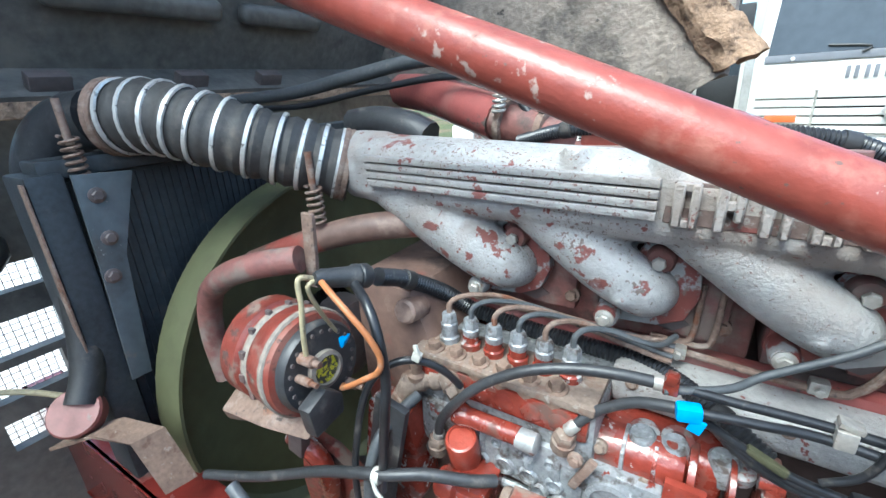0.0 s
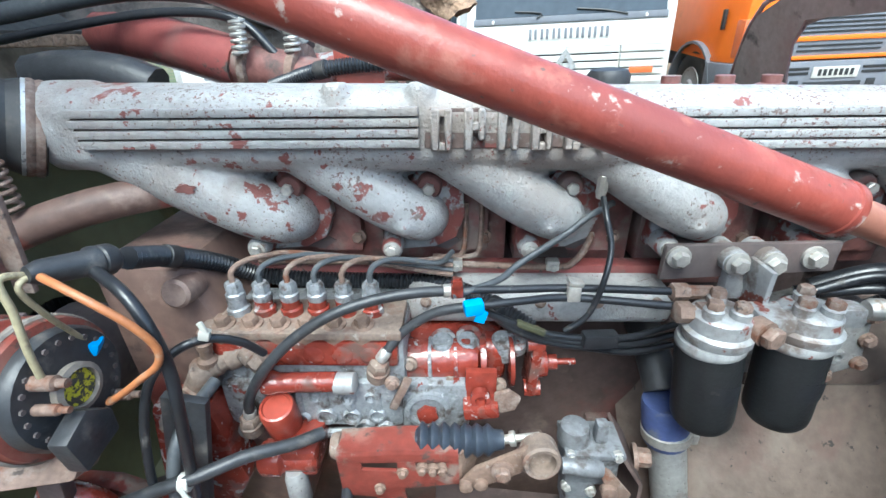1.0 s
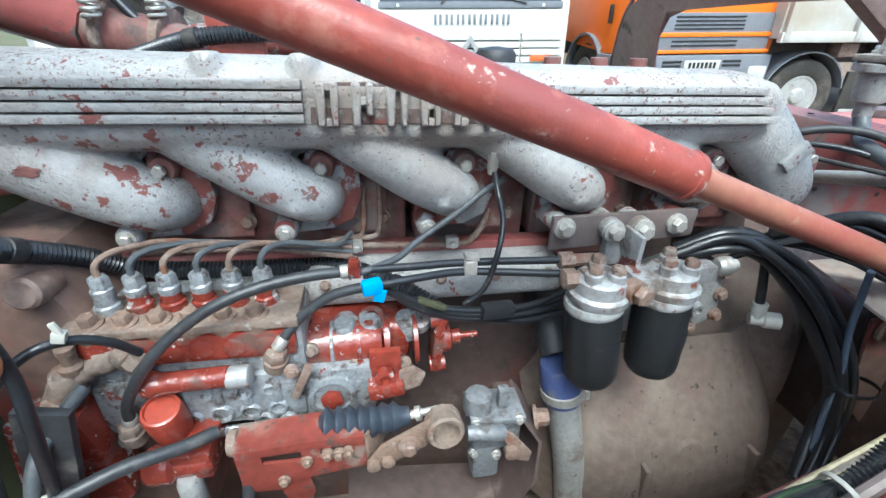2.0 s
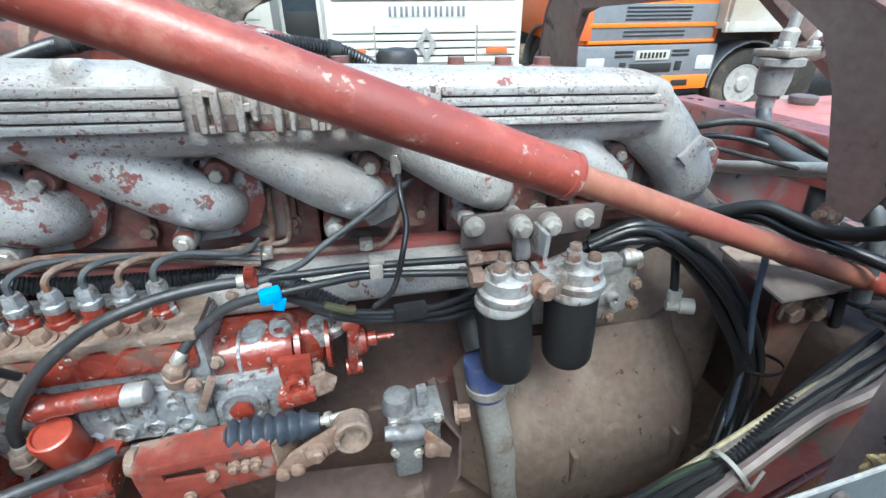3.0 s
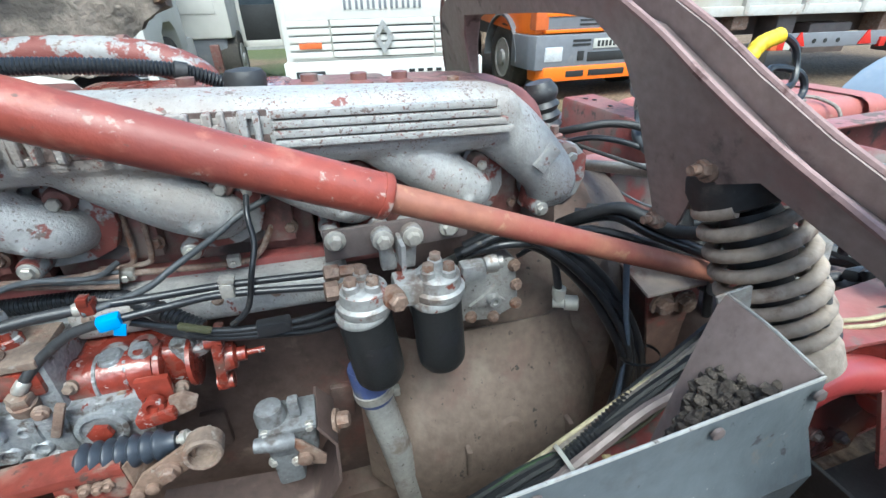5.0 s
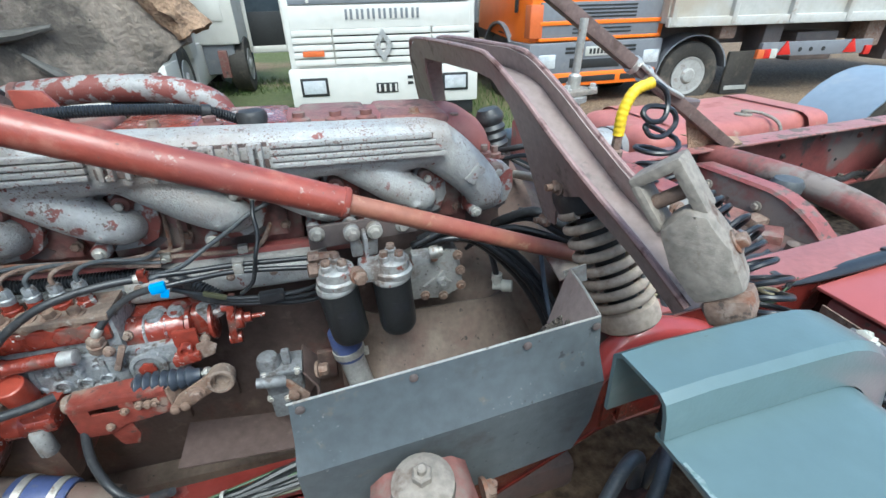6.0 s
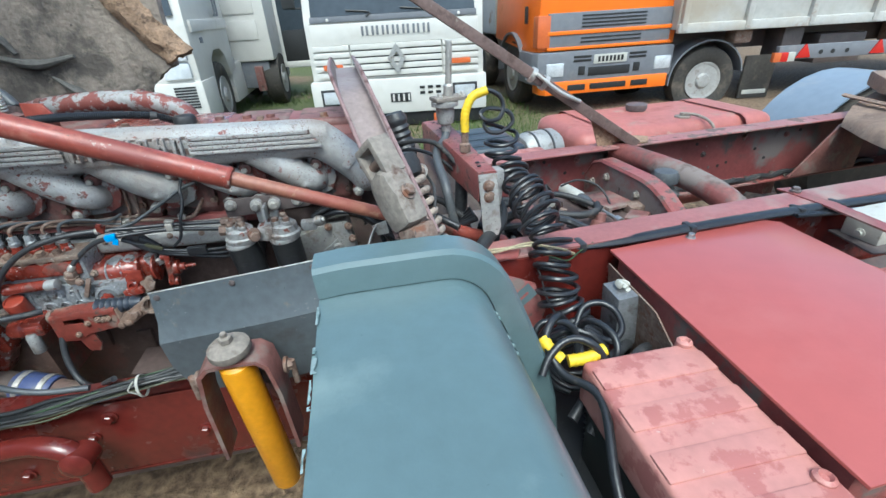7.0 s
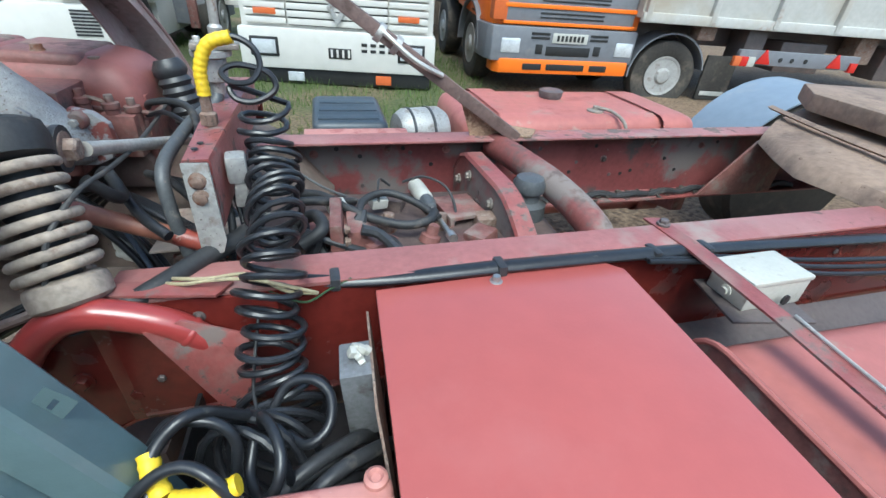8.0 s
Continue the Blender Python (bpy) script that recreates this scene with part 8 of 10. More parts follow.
def far_side():
    root = thing("fuel_tank", (2.4, 1.85, 0.45), "faded red steel fuel tank on the far side", "fuel tank")
    bm = bm_new()
    box(bm, (2.42, 1.84, 0.72), (1.20, 0.56, 0.50), (0, 0, 3), 0.09, None, 5)
    part("tank", bm, RED_TANK, root)
    bm = bm_new()
    lathe(bm, (2.379, 1.931, 0.96), (0, 0, 1), [(0.055, 0), (0.055, 0.02), (0.06, 0.022), (0.06, 0.045), (0.05, 0.05)], 20)
    part("filler_cap", bm, DARK_STEEL, root)
    bm = bm_new()
    lathe(bm, (2.50, 1.68, 0.965), (0, 0, 1), [(0.04, 0), (0.04, 0.012), (0.015, 0.014), (0.015, 0.03)], 16)
    tube(bm, [V(2.50, 1.68, 0.99), V(2.55, 1.62, 0.985), V(2.58, 1.54, 0.95), V(2.58, 1.50, 0.86)], 0.008, 8)
    part("sender", bm, DUSTY_CAST, root)
    for x in (2.05, 2.85):
        bm = bm_new()
        box(bm, (x, 1.84, 0.725), (0.05, 0.575, 0.505), (0, 0, 3), 0.09, None, 4)
        part("strap", bm, RED_TANK, root)
    for x in (2.05, 2.85):
        bm = bm_new()
        prism(bm, [(x - 0.03, 1.27 + 0.052 * (x - 1.2), 0.80), (x - 0.03, 1.57, 0.62), (x - 0.03, 2.08, 0.47), (x - 0.03, 2.08, 0.44), (x - 0.03, 1.27 + 0.052 * (x - 1.2), 0.60)], (0.06, 0, 0), 0.004)
        part("support", bm, RED_DULL, root, "dull red support arm")
    root = thing("air_filter_case", (1.37, 1.62, 0.7), "dark blue-grey moulded plastic case", "plastic case")
    bm = bm_new()
    box(bm, (1.355, 1.585, 0.90), (0.275, 0.40, 0.20), (0, 0, 2), 0.03, None, 3)
    part("case", bm, CASE_BLUE, root)
    for k in range(3):
        bm = bm_new()
        box(bm, (1.355, 1.45 + 0.11 * k, 1.001), (0.22, 0.05, 0.008), (0, 0, 2), 0.003)
        part("rib", bm, CASE_BLUE, root)
    bm = bm_new()
    box(bm, (1.38, 1.325, 0.965), (0.36, 0.10, 0.04), (0, 0, 2), 0.006)
    solo("red_shelf", bm, PINK_COVER, "faded red ledge outside the far rail", "ledge")
    root = thing("air_tank", (1.72, 1.72, 0.7), "silver air tank with black bands", "air tank")
    bm = bm_new()
    lathe(bm, (1.545, 1.62, 0.885), (0.95, 0.25, 0), [(0.03, 0), (0.08, 0.01), (0.10, 0.04), (0.10, 0.20), (0.08, 0.23), (0.03, 0.24)], 26)
    part("drum", bm, ALU_LIGHT, root)
    for s in (0.06, 0.15):
        bm = bm_new()
        lathe(bm, V(1.545, 1.62, 0.885) + V(0.95, 0.25, 0).normalized() * s, (0.95, 0.25, 0), [(0.101, -0.006), (0.104, -0.005), (0.104, 0.005), (0.101, 0.006)], 26, caps=False)
        part("band", bm, BLACK_RUBBER, root)
    # brown prop bar across the frame
    root = thing("lashing_bar", (1.92, 1.225, 1.0), "brown steel bar lashed across the chassis frame", "steel bar")
    a, b = V(1.93, 1.225, 1.0), V(0.78, 1.30, 1.76)
    d = (b - a).normalized()
    bm = bm_new()
    box(bm, (0, 0, 0), (0.045, 0.04, (b - a).length), (0, 0, 0), 0.003, Matrix.Translation((a + b) / 2) @ d.to_track_quat("Z", "Y").to_matrix().to_4x4())
    part("flat_bar", bm, BAR_BROWN, root)
    bm = bm_new()
    for s in (0.5, 0.56):
        lathe(bm, a + d * s, d, [(0.03, 0), (0.03, 0.02)], 10)
    tube(bm, [a + d * 0.35 + V(0.01, -0.03, 0.01), a + d * 0.45 + V(0.0, -0.045, 0.0), a + d * 0.56 + V(0, -0.03, 0.01)], 0.008, 8)
    part("ratchet", bm, ZINC, root, "zinc lashing ratchet")
    bm = bm_new()
    prism(bm, [a + V(-0.16, 0.02, -0.01), a + V(-0.22, 0.03, 0.16), a + V(-0.12, 0.02, 0.10), a + V(0.02, 0.01, 0.0)], (0, 0.004, 0))
    prism(bm, [a + V(0.0, -0.01, 0.004), a + V(0.05, -0.02, 0.004), a + V(0.10, 0.06, 0.006), a + V(-0.08, 0.16, 0.006)], (0, 0, 0.004))
    part("strap", bm, FOAM_EDGE, root, "dusty webbing strap")
    # mudguard and fifth wheel at the back
    root = thing("rear_mudguard", (3.6, 2.1, 0.5), "blue-grey plastic rear mudguard", "mudguard")
    bm = bm_new()
    rows = []
    for k in range(13):
        t = radians(20 + 140 * k / 12)
        rows.append([(3.75 - 0.62 * math.cos(t), 1.72, 0.50 + 0.56 * math.sin(t)), (3.75 - 0.62 * math.cos(t), 2.15, 0.50 + 0.56 * math.sin(t))])
    sheet(bm, rows, 0.01)
    part("shell", bm, BLUE_GREY, root)
    bm = bm_new()
    lathe(bm, (3.75, 1.74, 0.56), (0, 1, 0), [(0.28, 0), (0.44, 0.0), (0.47, 0.03), (0.47, 0.25), (0.44, 0.28), (0.28, 0.28)], 36)
    part("rear_tyre", bm, TYRE, root)
    root.location += V(0.30, 0.05, 0)
    root = thing("fifth_wheel", (3.6, 1.0, 0.95), "greasy brown fifth wheel plate on dusty planks", "fifth wheel")
    bm = bm_new()
    prism(bm, [(3.15, 0.85, 1.10), (3.25, 0.60, 1.09), (4.1, 0.50, 1.08), (4.2, 1.4, 1.08), (3.35, 1.45, 1.10), (3.18, 1.25, 1.10)], (0, 0, 0.07), 0.012)
    part("plate", bm, PLANK, root, "dusty brown plate")
    bm = bm_new()
    box(bm, (3.7, 0.95, 1.04), (0.6, 0.7, 0.10), (0, 0, 0), 0.02)
    part("pedestal", bm, DARK_STEEL, root)
    root = thing("ramp_board", (2.9, 0.95, 1.0), "dusty brown ramp pressing ahead of the fifth wheel", "ramp")
    bm = bm_new()
    sheet(bm, [[(2.95, 1.19, 0.985), (2.84, 1.00, 0.985), (2.775, 0.86, 0.985), (2.80, 0.72, 0.985), (2.81, 0.58, 0.985)],
               [(2.97, 1.20, 1.025), (2.86, 1.00, 1.035), (2.80, 0.86, 1.035), (2.82, 0.72, 1.035), (2.83, 0.58, 1.035)],
               [(3.12, 1.30, 1.045), (3.02, 1.02, 1.06), (2.98, 0.86, 1.06), (2.98, 0.72, 1.055), (2.98, 0.58, 1.05)],
               [(3.5, 1.48, 1.07), (3.4, 1.06, 1.09), (3.4, 0.86, 1.09), (3.4, 0.72, 1.08), (3.4, 0.56, 1.07)]], 0.010)
    part("pressing", bm, PLANK, root, smooth=60)
    bm = bm_new()
    tube(bm, [V(3.20, 1.42, 1.068), V(3.06, 1.05, 1.082), V(3.02, 0.80, 1.082), V(3.02, 0.58, 1.075)], 0.016, 4, 4, flat=0.6)
    part("edge_strip", bm, PLANK, root)
    bm = bm_new()
    prism(bm, [(2.76, 1.19, 0.76), (2.97, 1.20, 0.99), (3.15, 1.21, 0.99), (3.15, 1.21, 0.76)], (0, 0.012, 0), 0.003)
    part("gusset", bm, RED_DULL, root)


far_side()


def near_rear():
    root = thing("junction_box", (2.19, 0.42, 0.9), "white plastic junction box on a steel plate", "junction box")
    bm = bm_new()
    box(bm, (2.215, 0.405, 0.945), (0.165, 0.10, 0.062), (0, 0, 4), 0.005)
    part("box", bm, WHITE_PLASTIC, root)
    bm = bm_new()
    box(bm, (2.215, 0.405, 0.982), (0.170, 0.105, 0.012), (0, 0, 4), 0.004)
    part("lid", bm, WHITE_PLASTIC, root)
    bm = bm_new()
    lathe(bm, (2.225, 0.342, 0.945), (0.14, -1, 0), [(0.012, 0), (0.012, 0.004), (0.006, 0.005)], 14)
    part("gland", bm, DARK_TRIM, root)
    bm = bm_new()
    lathe(bm, (2.14, 0.40, 0.935), (-1, -0.14, 0), [(0.012, 0), (0.014, 0.012), (0.009, 0.014), (0.009, 0.02)], 14)
    part("side_gland", bm, WHITE_PLASTIC, root)
    bm = bm_new()
    box(bm, (2.20, 0.385, 0.91), (0.19, 0.15, 0.006), (0, 0, -8), 0.002)
    part("base_plate", bm, DARK_STEEL, root)
    # dark sheet added for the shade between rail and tank; it hides the ground
    bm = bm_new()
    prism(bm, [(1.92, 0.47, 0.76), (3.0, 0.53, 0.76), (3.0, 0.20, 0.62), (1.92, 0.16, 0.62)], (0, 0, -0.012), 0.002)
    solo("tank_cradle", bm, DARK_STEEL, "dark sheet added for the shade between the rail and the tank", "cradle")
    # flat strap over the near tank
    bm = bm_new()
    sheet(bm, [[(2.045, 0.615, 1.002), (2.09, 0.61, 1.002)], [(2.058, 0.47, 1.004), (2.103, 0.465, 1.004)], [(2.075, 0.25, 0.992), (2.118, 0.245, 0.992)], [(2.09, 0.06, 0.975), (2.133, 0.055, 0.975)], [(2.105, -0.40, 0.94), (2.148, -0.405, 0.94)]], 0.005)
    root = thing("flat_strap", (2.08, 0.3, 0.98), "red flat steel strap across the rail and tank", "strap")
    part("band", bm, RED_FRAME, root)
    bm = bm_new()
    hexbolt(bm, (2.072, 0.575, 1.006), (0, 0, 1), 0.011, 0.010)
    part("bolt", bm, DARK_STEEL, root)
    bm = bm_new()
    tube(bm, [V(2.118, 0.245, 0.997), V(2.125, 0.15, 0.988), V(2.133, 0.055, 0.980)], 0.003, 6)
    part("worn_edge", bm, ZINC, root, "bare worn edge")
    root = thing("side_tank", (2.5, -0.05, 0.45), "red cylindrical tank beside the chassis rail", "tank")
    bm = bm_new()
    box(bm, (2.62, -0.10, 0.66), (1.22, 0.82, 0.52), (0, 0, 2), 0.075, None, 5)
    part("shell", bm, RED_TANK, root)
    bm = bm_new()
    outline = []
    for cy, cz, a0 in ((0.235, 0.845, 0), (-0.435, 0.845, 90), (-0.435, 0.475, 180), (0.235, 0.475, 270)):
        for k in range(6):
            t = radians(a0 + 18 * k)
            outline.append((1.995, cy + 0.082 * math.cos(t), cz + 0.082 * math.sin(t)))
    prism(bm, outline, (0.016, 0, 0), 0.003)
    part("end_plate", bm, RED_DULL, root, "dark dull red end plate")
    bm = bm_new()
    tube(bm, [V(1.998, p[1], p[2]) for p in outline + outline[:1]], 0.007, 8, 1)
    part("seam", bm, RED_TANK, root)


near_rear()


def rail_fittings():
    rnd = random.Random(31)
    for k in range(26):
        x = 1.02 + 0.075 * k + rnd.uniform(-0.02, 0.02)
        z = rnd.choice((0.93, 0.88, 0.82, 0.95)) + rnd.uniform(-0.01, 0.01)
        y = rail_y(x, 1) + 0.086
        bm = bm_new()
        if k % 3 == 0:
            hexbolt(bm, (x, y, z), (0, -1, 0), 0.010, 0.010)
            solo("rail_bolt", bm, RED_DULL, "dirty red bolt in the far chassis rail", "bolt", "far rail bolts")
        else:
            lathe(bm, (x, y, z), (0, -1, 0), [(0.008, 0), (0.008, 0.0015), (0.004, 0.002)], 10)
            solo("rail_hole", bm, DARK_TRIM, "dark bolt hole in the far chassis rail", "bolt hole", "far rail holes")
    for k in range(9):
        x = 1.95 + 0.16 * k
        y = rail_y(x, 1)
        bm = bm_new()
        tube(bm, [V(x, y + 0.03, 0.735), V(x + 0.08, y + 0.02 + 0.01 * (k % 3), 0.75), V(x + 0.16, rail_y(x + 0.16, 1) + 0.03, 0.735)], 0.014, 8)
        solo("rail_pipe", bm, RUBBER_MATT, "dusty black pipe along the foot of the far rail", "pipe", "far rail pipes")
    # dust lying in the far rail
    bm = bm_new()
    for k in range(300):
        x = rnd.uniform(1.1, 3.2)
        p = V(x, rail_y(x, 1) + rnd.uniform(0.0, 0.08), 0.737)
        bmesh.ops.create_icosphere(bm, subdivisions=1, radius=rnd.uniform(0.004, 0.012), matrix=Matrix.Translation(p) @ Matrix.Diagonal((1.4, 1, 0.5, 1)))
    solo("rail_dirt", bm, DIRT, "dry dirt lying in the far chassis rail", "dirt", kind="stuff", smooth=0)


rail_fittings()

# ---- hoses, pipes and wires on the engine ----
def run(name, pts, r, mat, label, category, group="", seg=10, **kw):
    bm = bm_new()
    tube(bm, [V(p) for p in pts], r, seg, **kw)
    return solo(name, bm, mat, label, category, group)


def hose(name, pts, r, mat, label, group):
    """A rubber hose with a crimped ferrule at either end."""
    p = [V(q) for q in pts]
    root = thing(name, p[0], label, "hose", group)
    bm = bm_new()
    tube(bm, p, r, 12)
    part("rubber", bm, mat, root)
    for a, b in ((p[0], p[1]), (p[-1], p[-2])):
        bm = bm_new()
        lathe(bm, a, b - a, [(r * 1.05, -0.004), (r * 1.25, -0.002), (r * 1.25, 0.012), (r * 1.05, 0.014)], 14)
        part("ferrule", bm, ZINC, root, "dull steel ferrule")
    return root


def conduit(pts, r, pitch, depth, label):
    """A corrugated conduit with tape wrapped round it."""
    p = [V(q) for q in pts]
    root = thing("conduit", p[0], label, "conduit", "conduits")
    bm = bm_new()
    ribbed(bm, p, r, pitch, depth, 12)
    part("sleeve", bm, BLACK_SHINE, root)
    for i in (1, len(p) - 2):
        bm = bm_new()
        lathe(bm, p[i], p[i + 1] - p[i - 1], [(r + depth, -0.009), (r + depth + 0.0015, -0.008), (r + depth + 0.0015, 0.008), (r + depth, 0.009)], 14)
        part("tape_wrap", bm, RUBBER_MATT, root)
    return root


def engine_lines():
    hose("fuel_hose", [(-0.236, 0.680, 0.912), (-0.222, 0.670, 0.955), (-0.186, 0.660, 1.010), (-0.145, 0.664, 1.052), (-0.095, 0.674, 1.082), (-0.045, 0.688, 1.094), (0.007, 0.700, 1.097), (0.062, 0.712, 1.093)], 0.0072, BLACK_RUBBER, "black braided fuel hose over the injection pump", "fuel hoses")
    hose("fuel_hose", [(-0.038, 0.690, 1.003), (-0.024, 0.696, 1.020), (-0.004, 0.704, 1.038), (0.030, 0.706, 1.060), (0.060, 0.702, 1.071), (0.092, 0.698, 1.077)], 0.0068, BLACK_RUBBER, "black braided fuel hose from the pump union", "fuel hoses")
    run("fuel_pipe", [(0.055, 0.711, 1.094), (0.130, 0.722, 1.086), (0.218, 0.733, 1.079), (0.350, 0.735, 1.069)], 0.0056, BLACK_SHINE, "black plastic fuel line to the filter head", "pipe", "fuel pipes")
    run("fuel_pipe", [(0.085, 0.698, 1.076), (0.150, 0.712, 1.074), (0.218, 0.728, 1.067), (0.350, 0.722, 1.054)], 0.0056, BLACK_SHINE, "black plastic fuel line to the filter head", "pipe", "fuel pipes")
    bm = bm_new()
    box(bm, (0.087, 0.694, 1.078), (0.026, 0.0175, 0.0175), (0, -2, 12), 0.004)
    box(bm, (0.096, 0.690, 1.066), (0.014, 0.003, 0.018), (0, 18, 0), 0.001)
    solo("blue_tape", bm, BLUE_TAPE, "bright blue tape wrapped on a fuel hose", "tape")
    bm = bm_new()
    box(bm, (0.067, 0.708, 1.097), (0.016, 0.020, 0.018), (0, 0, 0), 0.003)
    box(bm, (0.067, 0.703, 1.109), (0.012, 0.014, 0.012), (0, 10, 0), 0.002)
    solo("pipe_clamp", bm, RED_GLOSS, "small red clamp on the fuel pipes", "clamp", "pipe clamps")
    bm = bm_new()
    box(bm, (0.220, 0.730, 1.075), (0.018, 0.020, 0.022), (0, 0, 0), 0.003)
    box(bm, (0.222, 0.730, 1.090), (0.020, 0.016, 0.006), (0, 12, 0), 0.001)
    solo("pipe_clamp", bm, ZINC, "zinc clamp on the fuel pipes", "clamp", "pipe clamps")
    run("thin_hose", [(-0.181, 0.664, 1.036), (-0.190, 0.642, 1.070), (-0.212, 0.622, 1.092), (-0.238, 0.602, 1.094), (-0.271, 0.592, 1.065), (-0.288, 0.582, 1.025), (-0.299, 0.572, 0.965), (-0.303, 0.562, 0.895), (-0.30, 0.56, 0.80)], 0.0052, BLACK_SHINE, "thin black hose looping down from the pump", "hose")
    run("feed_hose", [(-0.262, 0.672, 0.985), (-0.272, 0.640, 0.975), (-0.282, 0.600, 0.955), (-0.288, 0.575, 0.90), (-0.288, 0.565, 0.80)], 0.0085, GREY_WIRE, "grey feed hose below the inlet elbow", "hose")
    run("lower_hose_line", [(-0.120, 0.645, 0.915), (-0.150, 0.622, 0.922), (-0.20, 0.595, 0.932), (-0.247, 0.570, 0.930), (-0.30, 0.558, 0.918), (-0.38, 0.55, 0.885), (-0.50, 0.53, 0.83), (-0.62, 0.50, 0.80)], 0.0085, BLACK_RUBBER, "black hose running forward below the alternator", "hose")
    bm = bm_new()
    lathe(bm, (-0.262, 0.566, 0.925), (-1, -0.15, 0.02), [(0.0105, -0.006), (0.0115, -0.005), (0.0115, 0.005), (0.0105, 0.006)], 12)
    tube(bm, [V(-0.262, 0.556, 0.930), V(-0.255, 0.552, 0.915), V(-0.24, 0.55, 0.905)], 0.003, 6)
    solo("cable_tie", bm, WHITE_PLASTIC, "white cable tie on the hose", "cable tie", "cable ties")
    bm = bm_new()
    box(bm, (-0.214, 0.616, 1.102), (0.012, 0.010, 0.012), (0, 20, 10), 0.002)
    box(bm, (-0.212, 0.614, 1.112), (0.006, 0.004, 0.016), (0, -15, 0), 0.001)
    solo("cable_tie", bm, WHITE_PLASTIC, "white cable tie on the thin hose", "cable tie", "cable ties")
    bm = bm_new()
    box(bm, (-0.30, 0.62, 0.88), (0.055, 0.012, 0.26), (0, 14, 0), 0.002)
    solo("rubber_flap", bm, BLACK_RUBBER, "flat black rubber strip beside the pump", "rubber strip")
    # conduit behind the pipes
    conduit([V(-0.305, 0.66, 1.178), V(-0.301, 0.72, 1.150), V(-0.279, 0.79, 1.102), V(-0.245, 0.825, 1.062), V(-0.167, 0.835, 1.045), V(-0.036, 0.832, 1.040), V(0.048, 0.815, 1.040), V(0.12, 0.76, 1.035), V(0.17, 0.735, 1.012)], 0.0125, 0.006, 0.0012, "black corrugated conduit behind the pump")
    bm = bm_new()
    lathe(bm, (-0.312, 0.615, 1.195), (0.3, 0.9, -0.25), [(0.008, -0.05), (0.0125, -0.04), (0.014, 0.0), (0.017, 0.004), (0.017, 0.010), (0.015, 0.012), (0.017, 0.014), (0.017, 0.024), (0.013, 0.03)], 18)
    solo("cable_boot", bm, BLACK_RUBBER, "black rubber cable boot beside the alternator", "cable boot")
    run("orange_cable", [(-0.315, 0.57, 1.205), (-0.291, 0.560, 1.200), (-0.262, 0.556, 1.182), (-0.240, 0.560, 1.155), (-0.230, 0.566, 1.125), (-0.236, 0.566, 1.103), (-0.262, 0.566, 1.083), (-0.290, 0.570, 1.062), (-0.318, 0.578, 1.042), (-0.336, 0.596, 1.028)], 0.0040, ORANGE_WIRE, "orange cable looping to the alternator terminal", "cable")
    run("black_cable", [(-0.300, 0.61, 1.188), (-0.262, 0.59, 1.172), (-0.240, 0.578, 1.139), (-0.234, 0.575, 1.089), (-0.236, 0.568, 1.036), (-0.25, 0.57, 0.96), (-0.27, 0.58, 0.88)], 0.0068, BLACK_SHINE, "black cable hanging by the alternator", "cable")
    run("cream_wire", [(-0.33, 0.575, 1.205), (-0.335, 0.552, 1.212), (-0.333, 0.548, 1.18), (-0.336, 0.545, 1.14), (-0.338, 0.545, 1.108)], 0.0036, CREAM_WIRE, "cream wire to the alternator", "wire", "alternator wires")
    run("yellow_wire", [(-0.325, 0.585, 1.205), (-0.33, 0.56, 1.20), (-0.335, 0.575, 1.16), (-0.345, 0.60, 1.12), (-0.350, 0.615, 1.096)], 0.0030, CREAM_WIRE, "pale yellow wire to the alternator", "wire", "alternator wires")
    bm = bm_new()
    box(bm, (-0.352, 0.617, 1.090), (0.022, 0.022, 0.016), (0, 25, 20), 0.004)
    solo("blue_connector", bm, BLUE_TAPE, "small blue connector on the alternator", "connector")
    run("grey_cable", [(0.060, 0.700, 1.092), (0.120, 0.735, 1.092), (0.153, 0.760, 1.104), (0.216, 0.780, 1.136), (0.25, 0.795, 1.155), (0.29, 0.82, 1.165)], 0.0048, GREY_WIRE, "grey cable slanting up to the manifold", "cable")
    run("sensor_cable", [(0.265, 0.788, 1.185), (0.264, 0.762, 1.164), (0.267, 0.742, 1.133), (0.256, 0.722, 1.094), (0.240, 0.722, 1.042), (0.212, 0.725, 1.015)], 0.0042, BLACK_SHINE, "black sensor cable below the manifold", "cable")
    bm = bm_new()
    lathe(bm, (0.265, 0.800, 1.190), (0, -0.2, 1), [(0.006, -0.01), (0.008, 0), (0.008, 0.025), (0.005, 0.028)], 8)
    solo("sensor", bm, ZINC, "small metal sensor in the manifold", "sensor")
    for k in range(3):
        run("pump_wire", [(0.10, 0.71 + 0.006 * k, 1.062), (0.135, 0.72, 1.036 - 0.004 * k), (0.183, 0.73, 1.008 - 0.006 * k), (0.250, 0.74, 0.990 - 0.008 * k), (0.323, 0.76, 0.976 - 0.014 * k), (0.40, 0.79, 0.975 - 0.02 * k)], 0.0055, BLACK_SHINE, "black corrugated wire to the pump", "wire", "pump wires")
    bm = bm_new()
    box(bm, (0.265, 0.735, 0.992), (0.05, 0.02, 0.022), (0, 4, 6), 0.004)
    solo("plug_connector", bm, BLACK_SHINE, "black plug connector behind the pump", "connector")
    bm = bm_new()
    box(bm, (0.165, 0.722, 1.024), (0.044, 0.010, 0.009), (0, 26, 0), 0.003)
    solo("wire_splice", bm, OLIVE_WIRE, "olive heat-shrink splice on the wires", "splice")
    # linkage below the pump
    root = thing("linkage_bracket", (0.0, 0.63, 0.8), "red slotted linkage bracket with a bent leg below the pump", "bracket")
